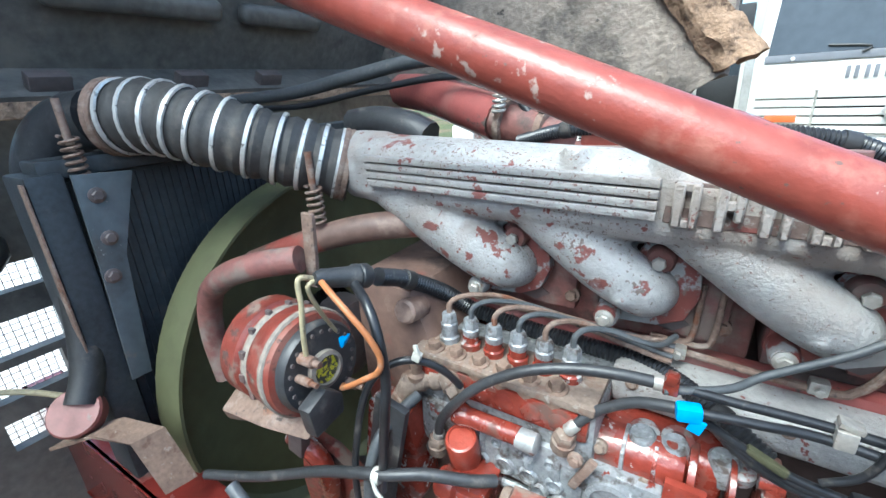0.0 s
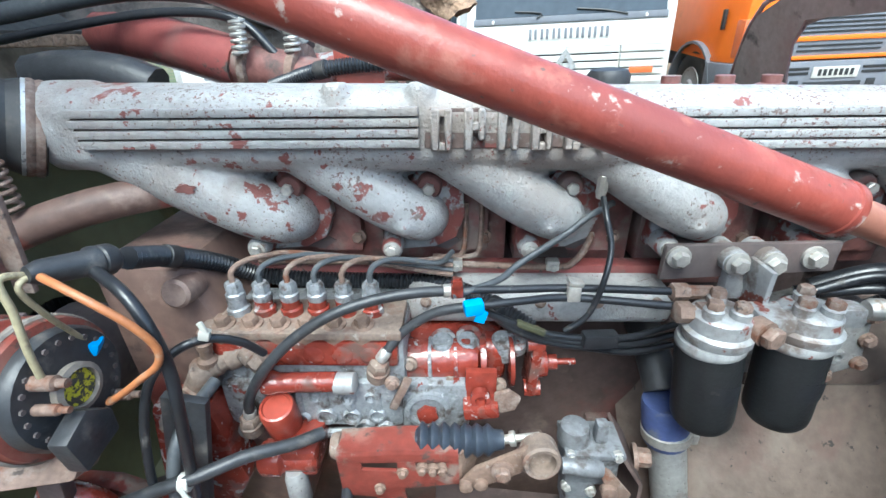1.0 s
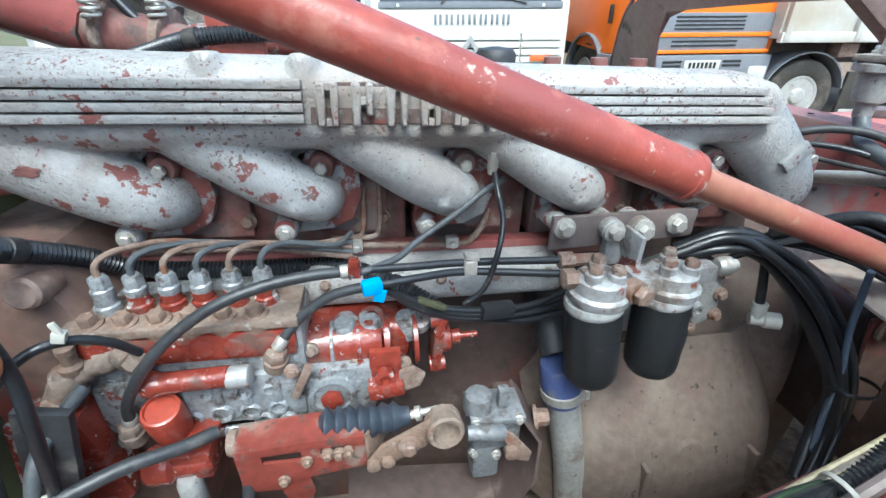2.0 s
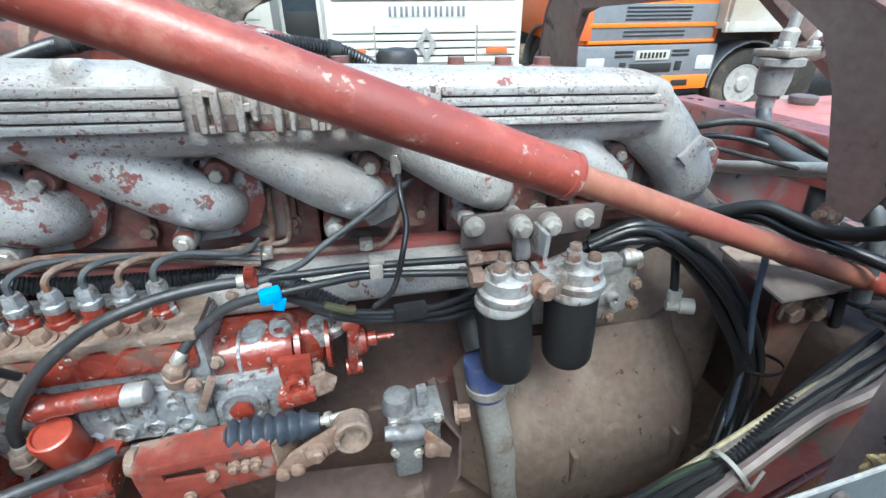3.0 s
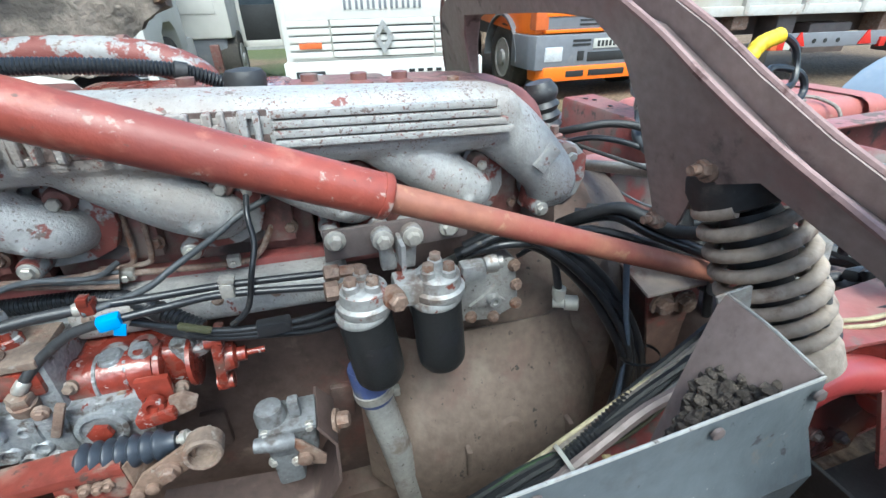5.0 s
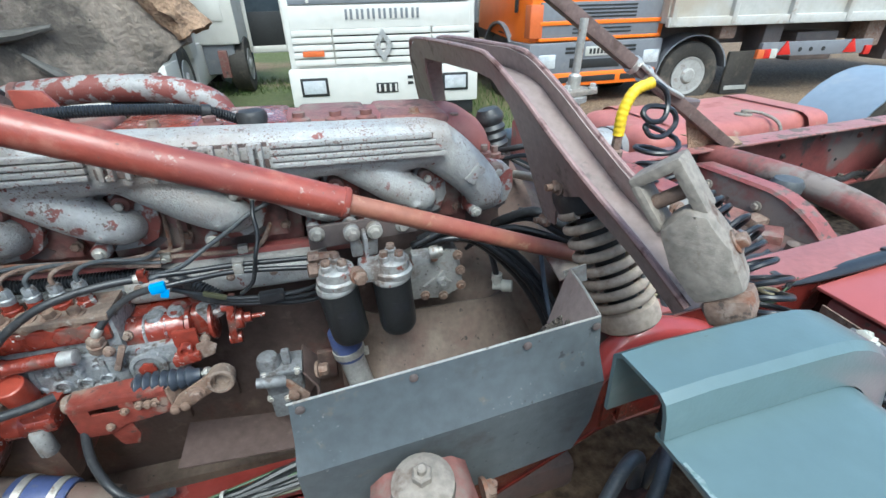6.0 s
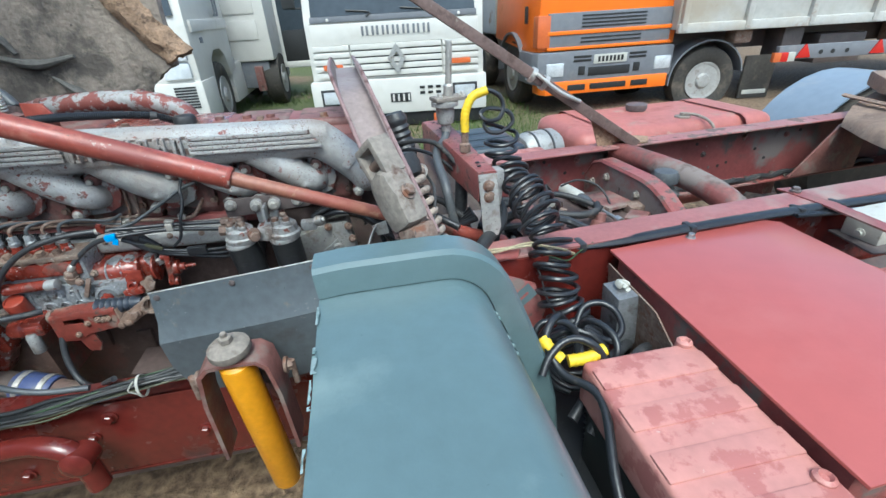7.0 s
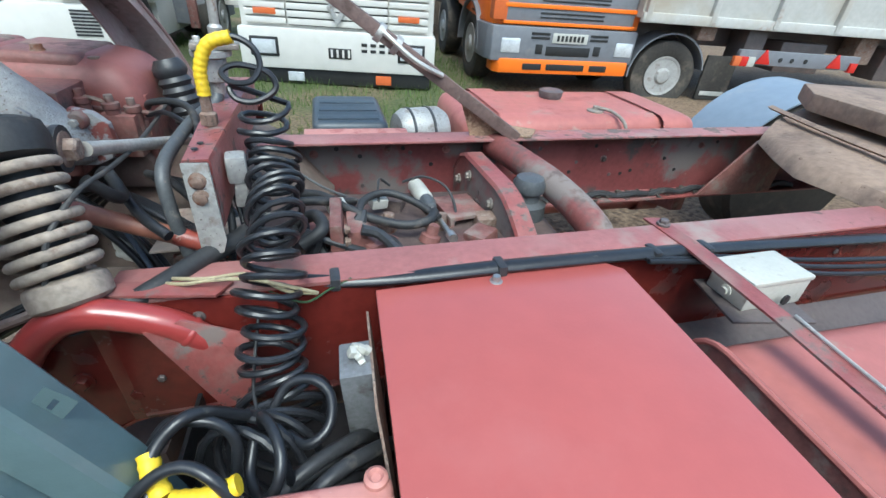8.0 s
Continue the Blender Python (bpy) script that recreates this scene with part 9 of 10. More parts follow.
    # the front plate is made round its two slots
    bm = bm_new()
    top = [(-0.097, 0.904), (-0.010, 0.909), (0.062, 0.905)]
    prism(bm, [(-0.097, 0.615, 0.904), (-0.010, 0.615, 0.909), (0.062, 0.615, 0.905), (0.062, 0.615, 0.893), (-0.097, 0.615, 0.892)], (0, 0.005, 0), 0.001)
    prism(bm, [(-0.097, 0.615, 0.881), (0.062, 0.615, 0.872), (0.062, 0.615, 0.851), (-0.020, 0.615, 0.841), (-0.051, 0.615, 0.825), (-0.085, 0.615, 0.829), (-0.097, 0.615, 0.842)], (0, 0.005, 0), 0.001)
    for x0, x1 in ((-0.097, -0.066), (-0.018, 0.006), (0.046, 0.062)):
        prism(bm, [(x0, 0.615, 0.8925), (x1, 0.615, 0.8935), (x1, 0.615, 0.874 - 0.05 * x1), (x0, 0.615, 0.876 - 0.05 * x0)], (0, 0.005, 0))
    part("plate", bm, RED_WORN, root)
    bm = bm_new()
    sheet(bm, [[(x, 0.615, z), (x, 0.617, z + 0.005), (x, 0.655, z + 0.007)] for x, z in top], 0.005)
    part("top_fold", bm, RED_WORN, root)
    bm = bm_new()
    prism(bm, [(0.062, 0.616, 0.906), (0.062, 0.616, 0.851), (0.074, 0.640, 0.833), (0.088, 0.640, 0.888), (0.078, 0.640, 0.909)], (0.004, 0.001, 0), 0.001)
    part("end_cheek", bm, CLAMP_BROWN, root, "dusty brown end cheek")
    bm = bm_new()
    prism(bm, [(-0.056, 0.619, 0.832), (-0.014, 0.619, 0.843), (-0.012, 0.625, 0.800), (-0.022, 0.625, 0.775), (-0.048, 0.625, 0.78)], (0, 0.006, 0), 0.001)
    part("leg", bm, RED_WORN, root)
    for x, z in ((-0.012, 0.876), (0.014, 0.882), (0.028, 0.880), (0.040, 0.881), (-0.045, 0.845)):
        bm = bm_new()
        hexbolt(bm, (x, 0.6145, z), (0, -1, 0), 0.0055, 0.006)
        part("bolt", bm, CLAMP_BROWN, root)
    root = thing("throttle_linkage", (0.05, 0.655, 0.86), "throttle linkage with a ribbed dark rubber boot", "linkage")
    bm = bm_new()
    profile = [(0.010, 0.0), (0.016, 0.002)]
    for k in range(7):
        profile += [(0.0165, 0.004 + 0.0145 * k), (0.0245 - 0.0006 * k, 0.0095 + 0.0145 * k), (0.0240 - 0.0006 * k, 0.0120 + 0.0145 * k)]
    profile += [(0.014, 0.106), (0.0125, 0.118), (0.009, 0.119)]
    lathe(bm, (0.004, 0.641, 0.903), (1, 0, 0.0), profile, 22)
    part("boot", bm, BOOT_NAVY, root, "ribbed navy rubber boot")
    bm = bm_new()
    lathe(bm, (0.120, 0.641, 0.903), (1, -0.1, 0.25), [(0.006, 0), (0.006, 0.010), (0.010, 0.011), (0.010, 0.018), (0.005, 0.019), (0.005, 0.05)], 10)
    part("rod_nut", bm, ZINC, root, "bright zinc nut")
    bm = bm_new()
    lathe(bm, (-0.102, 0.640, 0.896), (1, 0, 0.02), [(0.016, -0.006), (0.018, 0), (0.018, 0.006), (0.012, 0.008), (0.012, 0.040), (0.0145, 0.042), (0.0145, 0.058), (0.011, 0.060), (0.011, 0.108)], 16)
    part("sleeve", bm, BEIGE_CAST, root)
    bm = bm_new()
    lathe(bm, (-0.044, 0.640, 0.898), (1, 0, 0.0), [(0.0135, 0), (0.0145, 0.003), (0.0145, 0.020), (0.0125, 0.022)], 14)
    part("seal", bm, BLACK_RUBBER, root)
    bm = bm_new()
    box(bm, (-0.004, 0.640, 0.899), (0.036, 0.034, 0.026), (0, 0, 0), 0.004)
    part("end_block", bm, ALU_LIGHT, root)
    bm = bm_new()
    prism(bm, [(0.066, 0.606, 0.868), (0.074, 0.606, 0.852), (0.098, 0.606, 0.860), (0.140, 0.604, 0.885), (0.152, 0.603, 0.905), (0.160, 0.603, 0.930), (0.150, 0.603, 0.932), (0.082, 0.606, 0.890)], (0, 0.007, 0), 0.002)
    part("lever", bm, CLAMP_BROWN, root)
    bm = bm_new()
    lathe(bm, (0.164, 0.610, 0.912), (0.05, -1, 0.12), [(0.0165, -0.012), (0.024, -0.012), (0.0245, 0.014), (0.022, 0.017), (0.0175, 0.016), (0.0165, 0.0)], 22)
    part("ring", bm, BEIGE_CAST, root, "dusty beige ring eye")
    bm = bm_new()
    hexbolt(bm, (0.117, 0.603, 0.892), (0, -1, 0), 0.0105, 0.009)
    part("pivot", bm, RUST, root)
    for x, z in ((0.071, 0.862), (0.090, 0.866)):
        bm = bm_new()
        lathe(bm, (x, 0.606, z), (0, -1, 0), [(0.009, -0.004), (0.009, 0.006), (0.006, 0.008)], 12)
        part("pin", bm, CLAMP_BROWN, root)
    root = thing("throttle_valve", (0.25, 0.68, 0.75), "grey cast valve body on a red plate below the engine", "valve")
    bm = bm_new()
    box(bm, (0.240, 0.672, 0.835), (0.078, 0.06, 0.07), (0, 0, 0), 0.010, None, 3)
    box(bm, (0.240, 0.668, 0.870), (0.086, 0.065, 0.010), (0, 3, 0), 0.003)
    box(bm, (0.225, 0.665, 0.775), (0.045, 0.05, 0.075), (0, 0, 0), 0.010)
    part("body", bm, VALVE_GREY, root)
    bm = bm_new()
    lathe(bm, (0.215, 0.668, 0.872), (0, 0, 1), [(0.024, 0), (0.024, 0.018), (0.020, 0.028), (0.008, 0.032)], 18)
    part("dome", bm, VALVE_GREY, root)
    bm = bm_new()
    box(bm, (0.253, 0.665, 0.892), (0.018, 0.018, 0.036), (0, 0, 0), 0.005)
    part("pillar", bm, VALVE_GREY, root)
    for p in ((0.205, 0.640, 0.870), (0.272, 0.640, 0.868), (0.205, 0.645, 0.80), (0.24, 0.64, 0.795)):
        bm = bm_new()
        hexbolt(bm, p, (0, -1, 0.1), 0.006, 0.006)
        part("screw", bm, ZINC, root)
    bm = bm_new()
    tube(bm, [V(0.190, 0.630, 0.865), V(0.225, 0.628, 0.862), V(0.245, 0.630, 0.855)], [0.011, 0.014, 0.012], 12)
    part("link_socket", bm, VALVE_GREY, root)
    bm = bm_new()
    prism(bm, [(0.238, 0.625, 0.868), (0.258, 0.622, 0.858), (0.290, 0.618, 0.815), (0.286, 0.618, 0.795), (0.268, 0.620, 0.800), (0.248, 0.622, 0.840)], (0, 0.006, 0), 0.002)
    part("valve_lever", bm, RUST, root)
    bm = bm_new()
    lathe(bm, (0.258, 0.622, 0.822), (0, -1, 0), [(0.012, -0.004), (0.012, 0.008), (0.006, 0.010)], 12)
    part("lever_pivot", bm, RUST, root)
    bm = bm_new()
    sheet(bm, [[(0.285, 0.64, 0.86), (0.285, 0.72, 0.87)], [(0.31, 0.63, 0.82), (0.31, 0.72, 0.83)], [(0.305, 0.62, 0.74), (0.305, 0.72, 0.75)], [(0.25, 0.61, 0.66), (0.25, 0.72, 0.66)], [(0.0, 0.60, 0.70), (0.0, 0.72, 0.70)]], 0.005)
    part("plate", bm, BLOCK_DARK, root, "dull red curved plate")
    bm = bm_new()
    hexbolt(bm, (0.312, 0.67, 0.83), (1, -0.2, 0.1), 0.014, 0.02)
    part("nut", bm, RUST, root)
    root.location += V(0.016, 0.025, -0.030)
    # blue silicone joint and pipe below the filters
    root = thing("breather_pipe", (0.42, 0.745, 0.5), "dull aluminium pipe with a blue silicone joint", "pipe")
    bm = bm_new()
    tube(bm, [V(0.400, 0.752, 0.79), V(0.415, 0.745, 0.70), V(0.432, 0.740, 0.60), V(0.455, 0.735, 0.42)], 0.030, 18)
    part("pipe", bm, ALU_LIGHT, root)
    bm = bm_new()
    tube(bm, [V(0.385, 0.90, 0.93), V(0.388, 0.83, 0.90), V(0.392, 0.775, 0.855)], 0.028, 14)
    part("stub", bm, RUBBER_MATT, root)
    bm = bm_new()
    lathe(bm, (0.392, 0.760, 0.850), (0.12, -0.1, -1), [(0.034, 0), (0.036, 0.004), (0.036, 0.075), (0.034, 0.08)], 22)
    joint = part("joint", bm, BLUE_SILICONE, root, "blue silicone joint")
    bm = bm_new()
    lathe(bm, (0.400, 0.753, 0.790), (0.12, -0.1, -1), [(0.0365, -0.009), (0.0385, -0.008), (0.0385, 0.008), (0.0365, 0.009)], 22)
    box(bm, (0.440, 0.742, 0.785), (0.012, 0.014, 0.02), (0, 0, 0), 0.003)
    part("clamp", bm, ZINC, joint, "steel hose clamp")
    root = thing("coolant_joint", (-0.24, 0.64, 0.6), "blue silicone hose joint with two clamps on a rusty pipe", "hose joint")
    bm = bm_new()
    tube(bm, [V(-0.46, 0.70, 0.70), V(-0.38, 0.67, 0.705), V(-0.30, 0.645, 0.695), V(-0.10, 0.60, 0.645)], 0.036, 16)
    part("pipe", bm, BROWN_BLOCK, root)
    bm = bm_new()
    lathe(bm, (-0.275, 0.638, 0.690), (0.9, -0.2, -0.22), [(0.040, 0), (0.043, 0.004), (0.043, 0.10), (0.040, 0.104)], 22)
    joint = part("joint", bm, BLUE_SILICONE, root)
    for s in (0.022, 0.082):
        bm = bm_new()
        lathe(bm, V(-0.275, 0.638, 0.690) + V(0.9, -0.2, -0.22).normalized() * s, (0.9, -0.2, -0.22), [(0.0435, -0.008), (0.0455, -0.007), (0.0455, 0.007), (0.0435, 0.008)], 22)
        part("clamp", bm, ZINC, joint)


engine_lines()


def side_harness():
    rnd = random.Random(8)
    base = [(0.60, 0.815, 1.01), (0.667, 0.800, 1.040), (0.738, 0.785, 1.018), (0.813, 0.762, 0.958), (0.880, 0.735, 0.873), (0.920, 0.705, 0.773), (0.915, 0.685, 0.669), (0.85, 0.64, 0.60)]
    for k in range(6):
        o = V(0.016 * (k % 3) - 0.01, -0.014 * (k // 3), 0.012 * (k % 2))
        bm = bm_new()
        tube(bm, [V(p) + o + V(rnd.uniform(-1, 1), rnd.uniform(-1, 1), rnd.uniform(-1, 1)) * 0.006 for p in base], 0.013 if k < 3 else 0.008, 10)
        solo("harness_hose", bm, BLACK_SHINE, "black hose of the bundle round the flywheel housing", "hose", "harness hoses")
    run("harness_wire", [(0.86, 0.70, 1.02), (0.888, 0.705, 0.90), (0.905, 0.695, 0.80), (0.90, 0.685, 0.72), (0.88, 0.66, 0.64)], 0.0055, material("blue_grey_wire", (0.10, 0.13, 0.18), 0.5, 0, (), 0.2, 40, 0.0), "blue-grey wire in the bundle", "wire")
    bm = bm_new()
    lathe(bm, (0.935, 0.690, 0.775), (0.05, -0.2, -1), [(0.040, -0.004), (0.042, 0), (0.040, 0.004)], 18, caps=False)
    solo("cable_tie", bm, BLACK_SHINE, "dark cable tie round the hose bundle", "cable tie", "cable ties")
    root = thing("drain_elbow", (0.80, 0.80, 0.85), "white plastic elbow on a short black hose", "elbow")
    bm = bm_new()
    tube(bm, [V(0.775, 0.80, 0.99), V(0.79, 0.80, 0.93), V(0.798, 0.80, 0.895)], 0.008, 10)
    part("hose", bm, BLACK_RUBBER, root)
    bm = bm_new()
    lathe(bm, (0.800, 0.80, 0.872), (0, 0, 1), [(0.011, -0.014), (0.011, 0.006), (0.014, 0.008), (0.014, 0.026), (0.010, 0.028)], 14)
    lathe(bm, (0.800, 0.80, 0.862), (1, -0.5, 0.05), [(0.012, -0.01), (0.012, 0.012), (0.016, 0.014), (0.016, 0.040), (0.011, 0.042)], 14)
    part("elbow", bm, WHITE_PLASTIC, root)
    # loom on the sloping rail
    conduit([V(0.86, 0.53, 0.935), V(0.80, 0.52, 0.925), V(0.735, 0.50, 0.915), V(0.67, 0.485, 0.885), V(0.61, 0.475, 0.855), V(0.54, 0.465, 0.835), V(0.45, 0.455, 0.82), V(0.30, 0.44, 0.815)], 0.013, 0.007, 0.0013, "black corrugated conduit lying on the rail")
    for k in range(20):
        o = V(0, -0.012 + 0.006 * (k % 6), 0.005 * (k % 3))
        pts = [(0.88, 0.505, 0.985), (0.746, 0.485, 0.915), (0.65, 0.475, 0.868), (0.553, 0.465, 0.838), (0.40, 0.445, 0.812), (0.29, 0.435, 0.806), (0.18, 0.425, 0.800), (0.07, 0.415, 0.790), (-0.03, 0.408, 0.775), (-0.13, 0.405, 0.765), (-0.30, 0.41, 0.757)]
        bm = bm_new()
        tube(bm, [V(p) + o + V(rnd.uniform(-1, 1), rnd.uniform(-1, 1), rnd.uniform(-1, 1)) * 0.008 for p in pts], (0.0028, 0.0046, 0.0062)[k % 3] if k not in (0, 2, 3, 5, 6, 9, 11, 12) else 0.0026, 7, 5)
        solo("loom_wire", bm, CREAM_WIRE if k == 3 else OLIVE_WIRE if k in (0, 6, 9, 12) else GREEN_WIRE if k in (2, 11) else BLACK_FILTER, "thin wire of the loom along the front rail", "wire", "loom wires")
    for k in range(6):
        bm = bm_new()
        o = V(0, -0.016 + 0.008 * k, 0.012 - 0.003 * (k % 3))
        tube(bm, [V(p) + o + V(rnd.uniform(-1, 1), rnd.uniform(-1, 1), rnd.uniform(-1, 1)) * 0.005 for p in ((0.90, 0.50, 1.00), (0.82, 0.492, 0.955), (0.746, 0.487, 0.920), (0.65, 0.475, 0.872), (0.57, 0.466, 0.838), (0.47, 0.452, 0.812))], (0.009, 0.004, 0.006, 0.003, 0.007, 0.004)[k], 8, 5)
        solo("dusty_wire", bm, (HOOP, DULL_WIRE, CASE_RUST, OLIVE_WIRE, DUSTY_CAST, CREAM_WIRE)[k], "dusty brown wire lying on the sloping rail", "wire", "dusty wires")
    for p, d in (((0.628, 0.47, 0.865), (-1, -0.1, -0.45)), ((0.17, 0.418, 0.802), (-1, -0.1, -0.1))):
        bm = bm_new()
        lathe(bm, p, d, [(0.026, -0.003), (0.028, -0.003), (0.028, 0.003), (0.026, 0.003)], 16, caps=False)
        q = V(p)
        tube(bm, [q + V(0, -0.028, 0.0), q + V(-0.01, -0.035, 0.02), q + V(0.005, -0.03, 0.04)], 0.002, 6)
        solo("cable_tie", bm, WHITE_PLASTIC, "white cable tie round the wires", "cable tie", "cable ties")
    run("front_hose", [(-0.30, 0.40, 1.05), (-0.20, 0.395, 0.985), (-0.138, 0.40, 0.93), (-0.09, 0.405, 0.87), (-0.03, 0.412, 0.835), (0.06, 0.42, 0.82)], 0.007, GREY_WIRE, "grey hose curving down to the front rail", "hose")
    run("drain_hose", [(-0.09, 0.63, 0.86), (-0.093, 0.60, 0.79), (-0.07, 0.57, 0.73), (-0.02, 0.54, 0.72), (0.06, 0.50, 0.77)], 0.008, BLACK_RUBBER, "black drain hose below the pump", "hose")
    # steering arm by the front rail
    root = thing("steering_arm", (-0.05, 0.38, 0.6), "dull red steering arm at the front rail", "steering arm")
    bm = bm_new()
    tube(bm, [V(-0.45, 0.40, 0.66), V(-0.17, 0.40, 0.69), V(-0.06, 0.38, 0.695), V(0.0, 0.365, 0.655), V(0.01, 0.36, 0.56)], 0.026, 14)
    lathe(bm, (0.0, 0.36, 0.655), (0, -1, 0.1), [(0.035, -0.03), (0.035, 0.02), (0.02, 0.03)], 18)
    part("arm", bm, RED_DEEP_SHADED, root)
    bm = bm_new()
    lathe(bm, (0.0, 0.36, 0.61), (0, 0, 1), [(0.02, -0.06), (0.016, 0.02)], 12)
    part("ball_joint", bm, DARK_STEEL, root)
    bm = bm_new()
    box(bm, (0.30, 0.55, 0.47), (1.2, 0.14, 0.10), (0, 0, 0), 0.02)
    solo("front_axle", bm, DARK_STEEL, "dark dirty axle beam under the front rail", "axle")
    bm = bm_new()
    prism(bm, [(0.75, 0.22, 0.78), (0.86, 0.24, 0.80), (0.86, 0.30, 0.74), (0.75, 0.28, 0.70)], (0.02, 0.03, -0.08), 0.008)
    solo("red_block", bm, RED_DULL, "small dull red steel block below the tube", "block")
    for k in range(2):
        run("brake_hose", [(0.68 + 0.10 * k, 0.20, 0.70), (0.72 + 0.10 * k, 0.21, 0.84), (0.78 + 0.08 * k, 0.24, 0.90 - 0.03 * k), (0.84 + 0.05 * k, 0.27, 0.85), (0.86, 0.28, 0.70)], 0.011, GREY_WIRE, "dusty grey brake hose", "hose", "brake hoses")
    # pipes and cables behind the front of the manifold
    run("charge_pipe", [(-0.60, 1.15, 1.42), (-0.48, 1.08, 1.41), (-0.36, 1.02, 1.385), (-0.27, 0.99, 1.36)], 0.040, RED_FRAME, "red charge pipe behind the manifold", "pipe")
    run("charge_hose", [(-0.27, 0.99, 1.36), (-0.20, 0.97, 1.345), (-0.14, 0.95, 1.33)], 0.036, RED_DULL, "dull red pipe end behind the manifold", "pipe")
    for k, x in enumerate((-0.25, -0.17)):
        root = thing("spring_clamp", (x, 0.97, 1.36), "spring-loaded band clamp on the red pipe", "clamp", "spring clamps")
        bm = bm_new()
        lathe(bm, (x, 0.985 - 0.02 * k, 1.355 - 0.01 * k), (0.95, -0.2, -0.15), [(0.042, -0.007), (0.044, -0.006), (0.044, 0.006), (0.042, 0.007)], 22)
        part("band", bm, RUST, root)
        bm = bm_new()
        tube(bm, helix([V(x, 0.94, 1.375), V(x + 0.005, 0.94, 1.425)], 0.010, 6), 0.0025, 6, 1)
        part("coil", bm, ZINC, root)
    bm = bm_new()
    prism(bm, [(-0.10, 0.90, 1.33), (-0.10, 0.90, 1.40), (-0.05, 0.90, 1.395), (-0.03, 0.90, 1.36), (-0.03, 0.90, 1.33)], (0, 0.01, 0), 0.003)
    solo("lifting_eye", bm, RED_STRUT, "orange-red lifting bracket behind the manifold", "bracket")
    run("coolant_hose", [(-0.56, 0.92, 1.36), (-0.50, 0.92, 1.365), (-0.43, 0.92, 1.355), (-0.38, 0.92, 1.335)], 0.032, BLACK_RUBBER, "black coolant hose behind the manifold end", "hose")
    run("air_cable", [(-1.0, 0.95, 1.42), (-0.80, 0.98, 1.43), (-0.62, 1.0, 1.455), (-0.45, 1.02, 1.475), (-0.30, 1.02, 1.46), (-0.20, 1.0, 1.42), (-0.16, 0.98, 1.38)], 0.015, GREY_WIRE, "grey hose arching behind the manifold", "hose", "arching hoses")
    run("thin_cable", [(-1.0, 0.92, 1.40), (-0.75, 0.95, 1.40), (-0.55, 0.97, 1.425), (-0.38, 0.98, 1.44), (-0.26, 0.97, 1.425), (-0.20, 0.96, 1.37)], 0.007, BLACK_SHINE, "thin black cable behind the manifold", "cable", "arching hoses")
    conduit([V(-0.21, 0.94, 1.330), V(-0.12, 0.905, 1.352), V(-0.04, 0.895, 1.357), V(0.08, 0.90, 1.352), V(0.20, 0.925, 1.335), V(0.27, 0.95, 1.30)], 0.0105, 0.005, 0.0011, "black corrugated conduit on top of the manifold")
    root = thing("crossover_pipe", (-0.10, 1.32, 1.30), "silver pipe with red showing through behind the engine", "pipe")
    bm = bm_new()
    tube(bm, [V(-0.50, 1.35, 1.28), V(-0.30, 1.33, 1.325), V(-0.10, 1.32, 1.335), V(0.06, 1.31, 1.32), V(0.15, 1.30, 1.28), V(0.17, 1.30, 1.22)], 0.035, 16)
    part("pipe", bm, FLANGE, root)
    for x, z in ((-0.30, 1.325), (0.02, 1.328)):
        bm = bm_new()
        lathe(bm, (x, 1.325, z), (1, -0.05, 0), [(0.0355, -0.009), (0.038, -0.008), (0.038, 0.008), (0.0355, 0.009)], 20)
        part("band", bm, RED_DULL, root, "dull red pipe band")


side_harness()

# ---- parked vehicles and yard ----
def wheel(root, m, c, r, w, dirs=1):
    """A truck wheel: tyre with its rim, axis along local x."""
    bm = bm_new()
    at = m @ V(c)
    ax = m.to_3x3() @ V(dirs, 0, 0)
    lathe(bm, at, ax, [(r * 0.56, -w), (r * 0.88, -w), (r * 0.98, -w * 0.85), (r, -w * 0.6), (r, -w * 0.12), (r * 0.97, 0.0), (r * 0.86, 0.012), (r * 0.62, 0.006), (r * 0.56, -0.02)], 40)
    tyre = part("wheel", bm, TYRE, root)
    bm = bm_new()
    lathe(bm, at, ax, [(r * 0.57, 0.0), (r * 0.56, 0.012), (r * 0.50, 0.006), (r * 0.44, -0.07), (r * 0.26, -0.08), (r * 0.24, 0.0), (r * 0.18, 0.03), (r * 0.06, 0.035)], 30)
    part("rim", bm, RIM, tyre, "grey steel rim")
    for k in range(8):
        a = 2 * math.pi * k / 8
        bm = bm_new()
        p = m @ (V(c) + V(-0.075 * dirs, r * 0.34 * math.cos(a), r * 0.34 * math.sin(a)))
        lathe(bm, p, ax, [(r * 0.05, 0), (r * 0.05, 0.03)], 8)
        part("hand_hole", bm, DARK_TRIM, tyre)


def mbox(bm, m, x, y, z, bevel=0.01, rot=(0, 0, 0)):
    """A box by its ranges in a vehicle's own frame."""
    return box(bm, ((x[0] + x[1]) / 2, (y[0] + y[1]) / 2, (z[0] + z[1]) / 2), (x[1] - x[0], y[1] - y[0], z[1] - z[0]), rot, bevel, m)


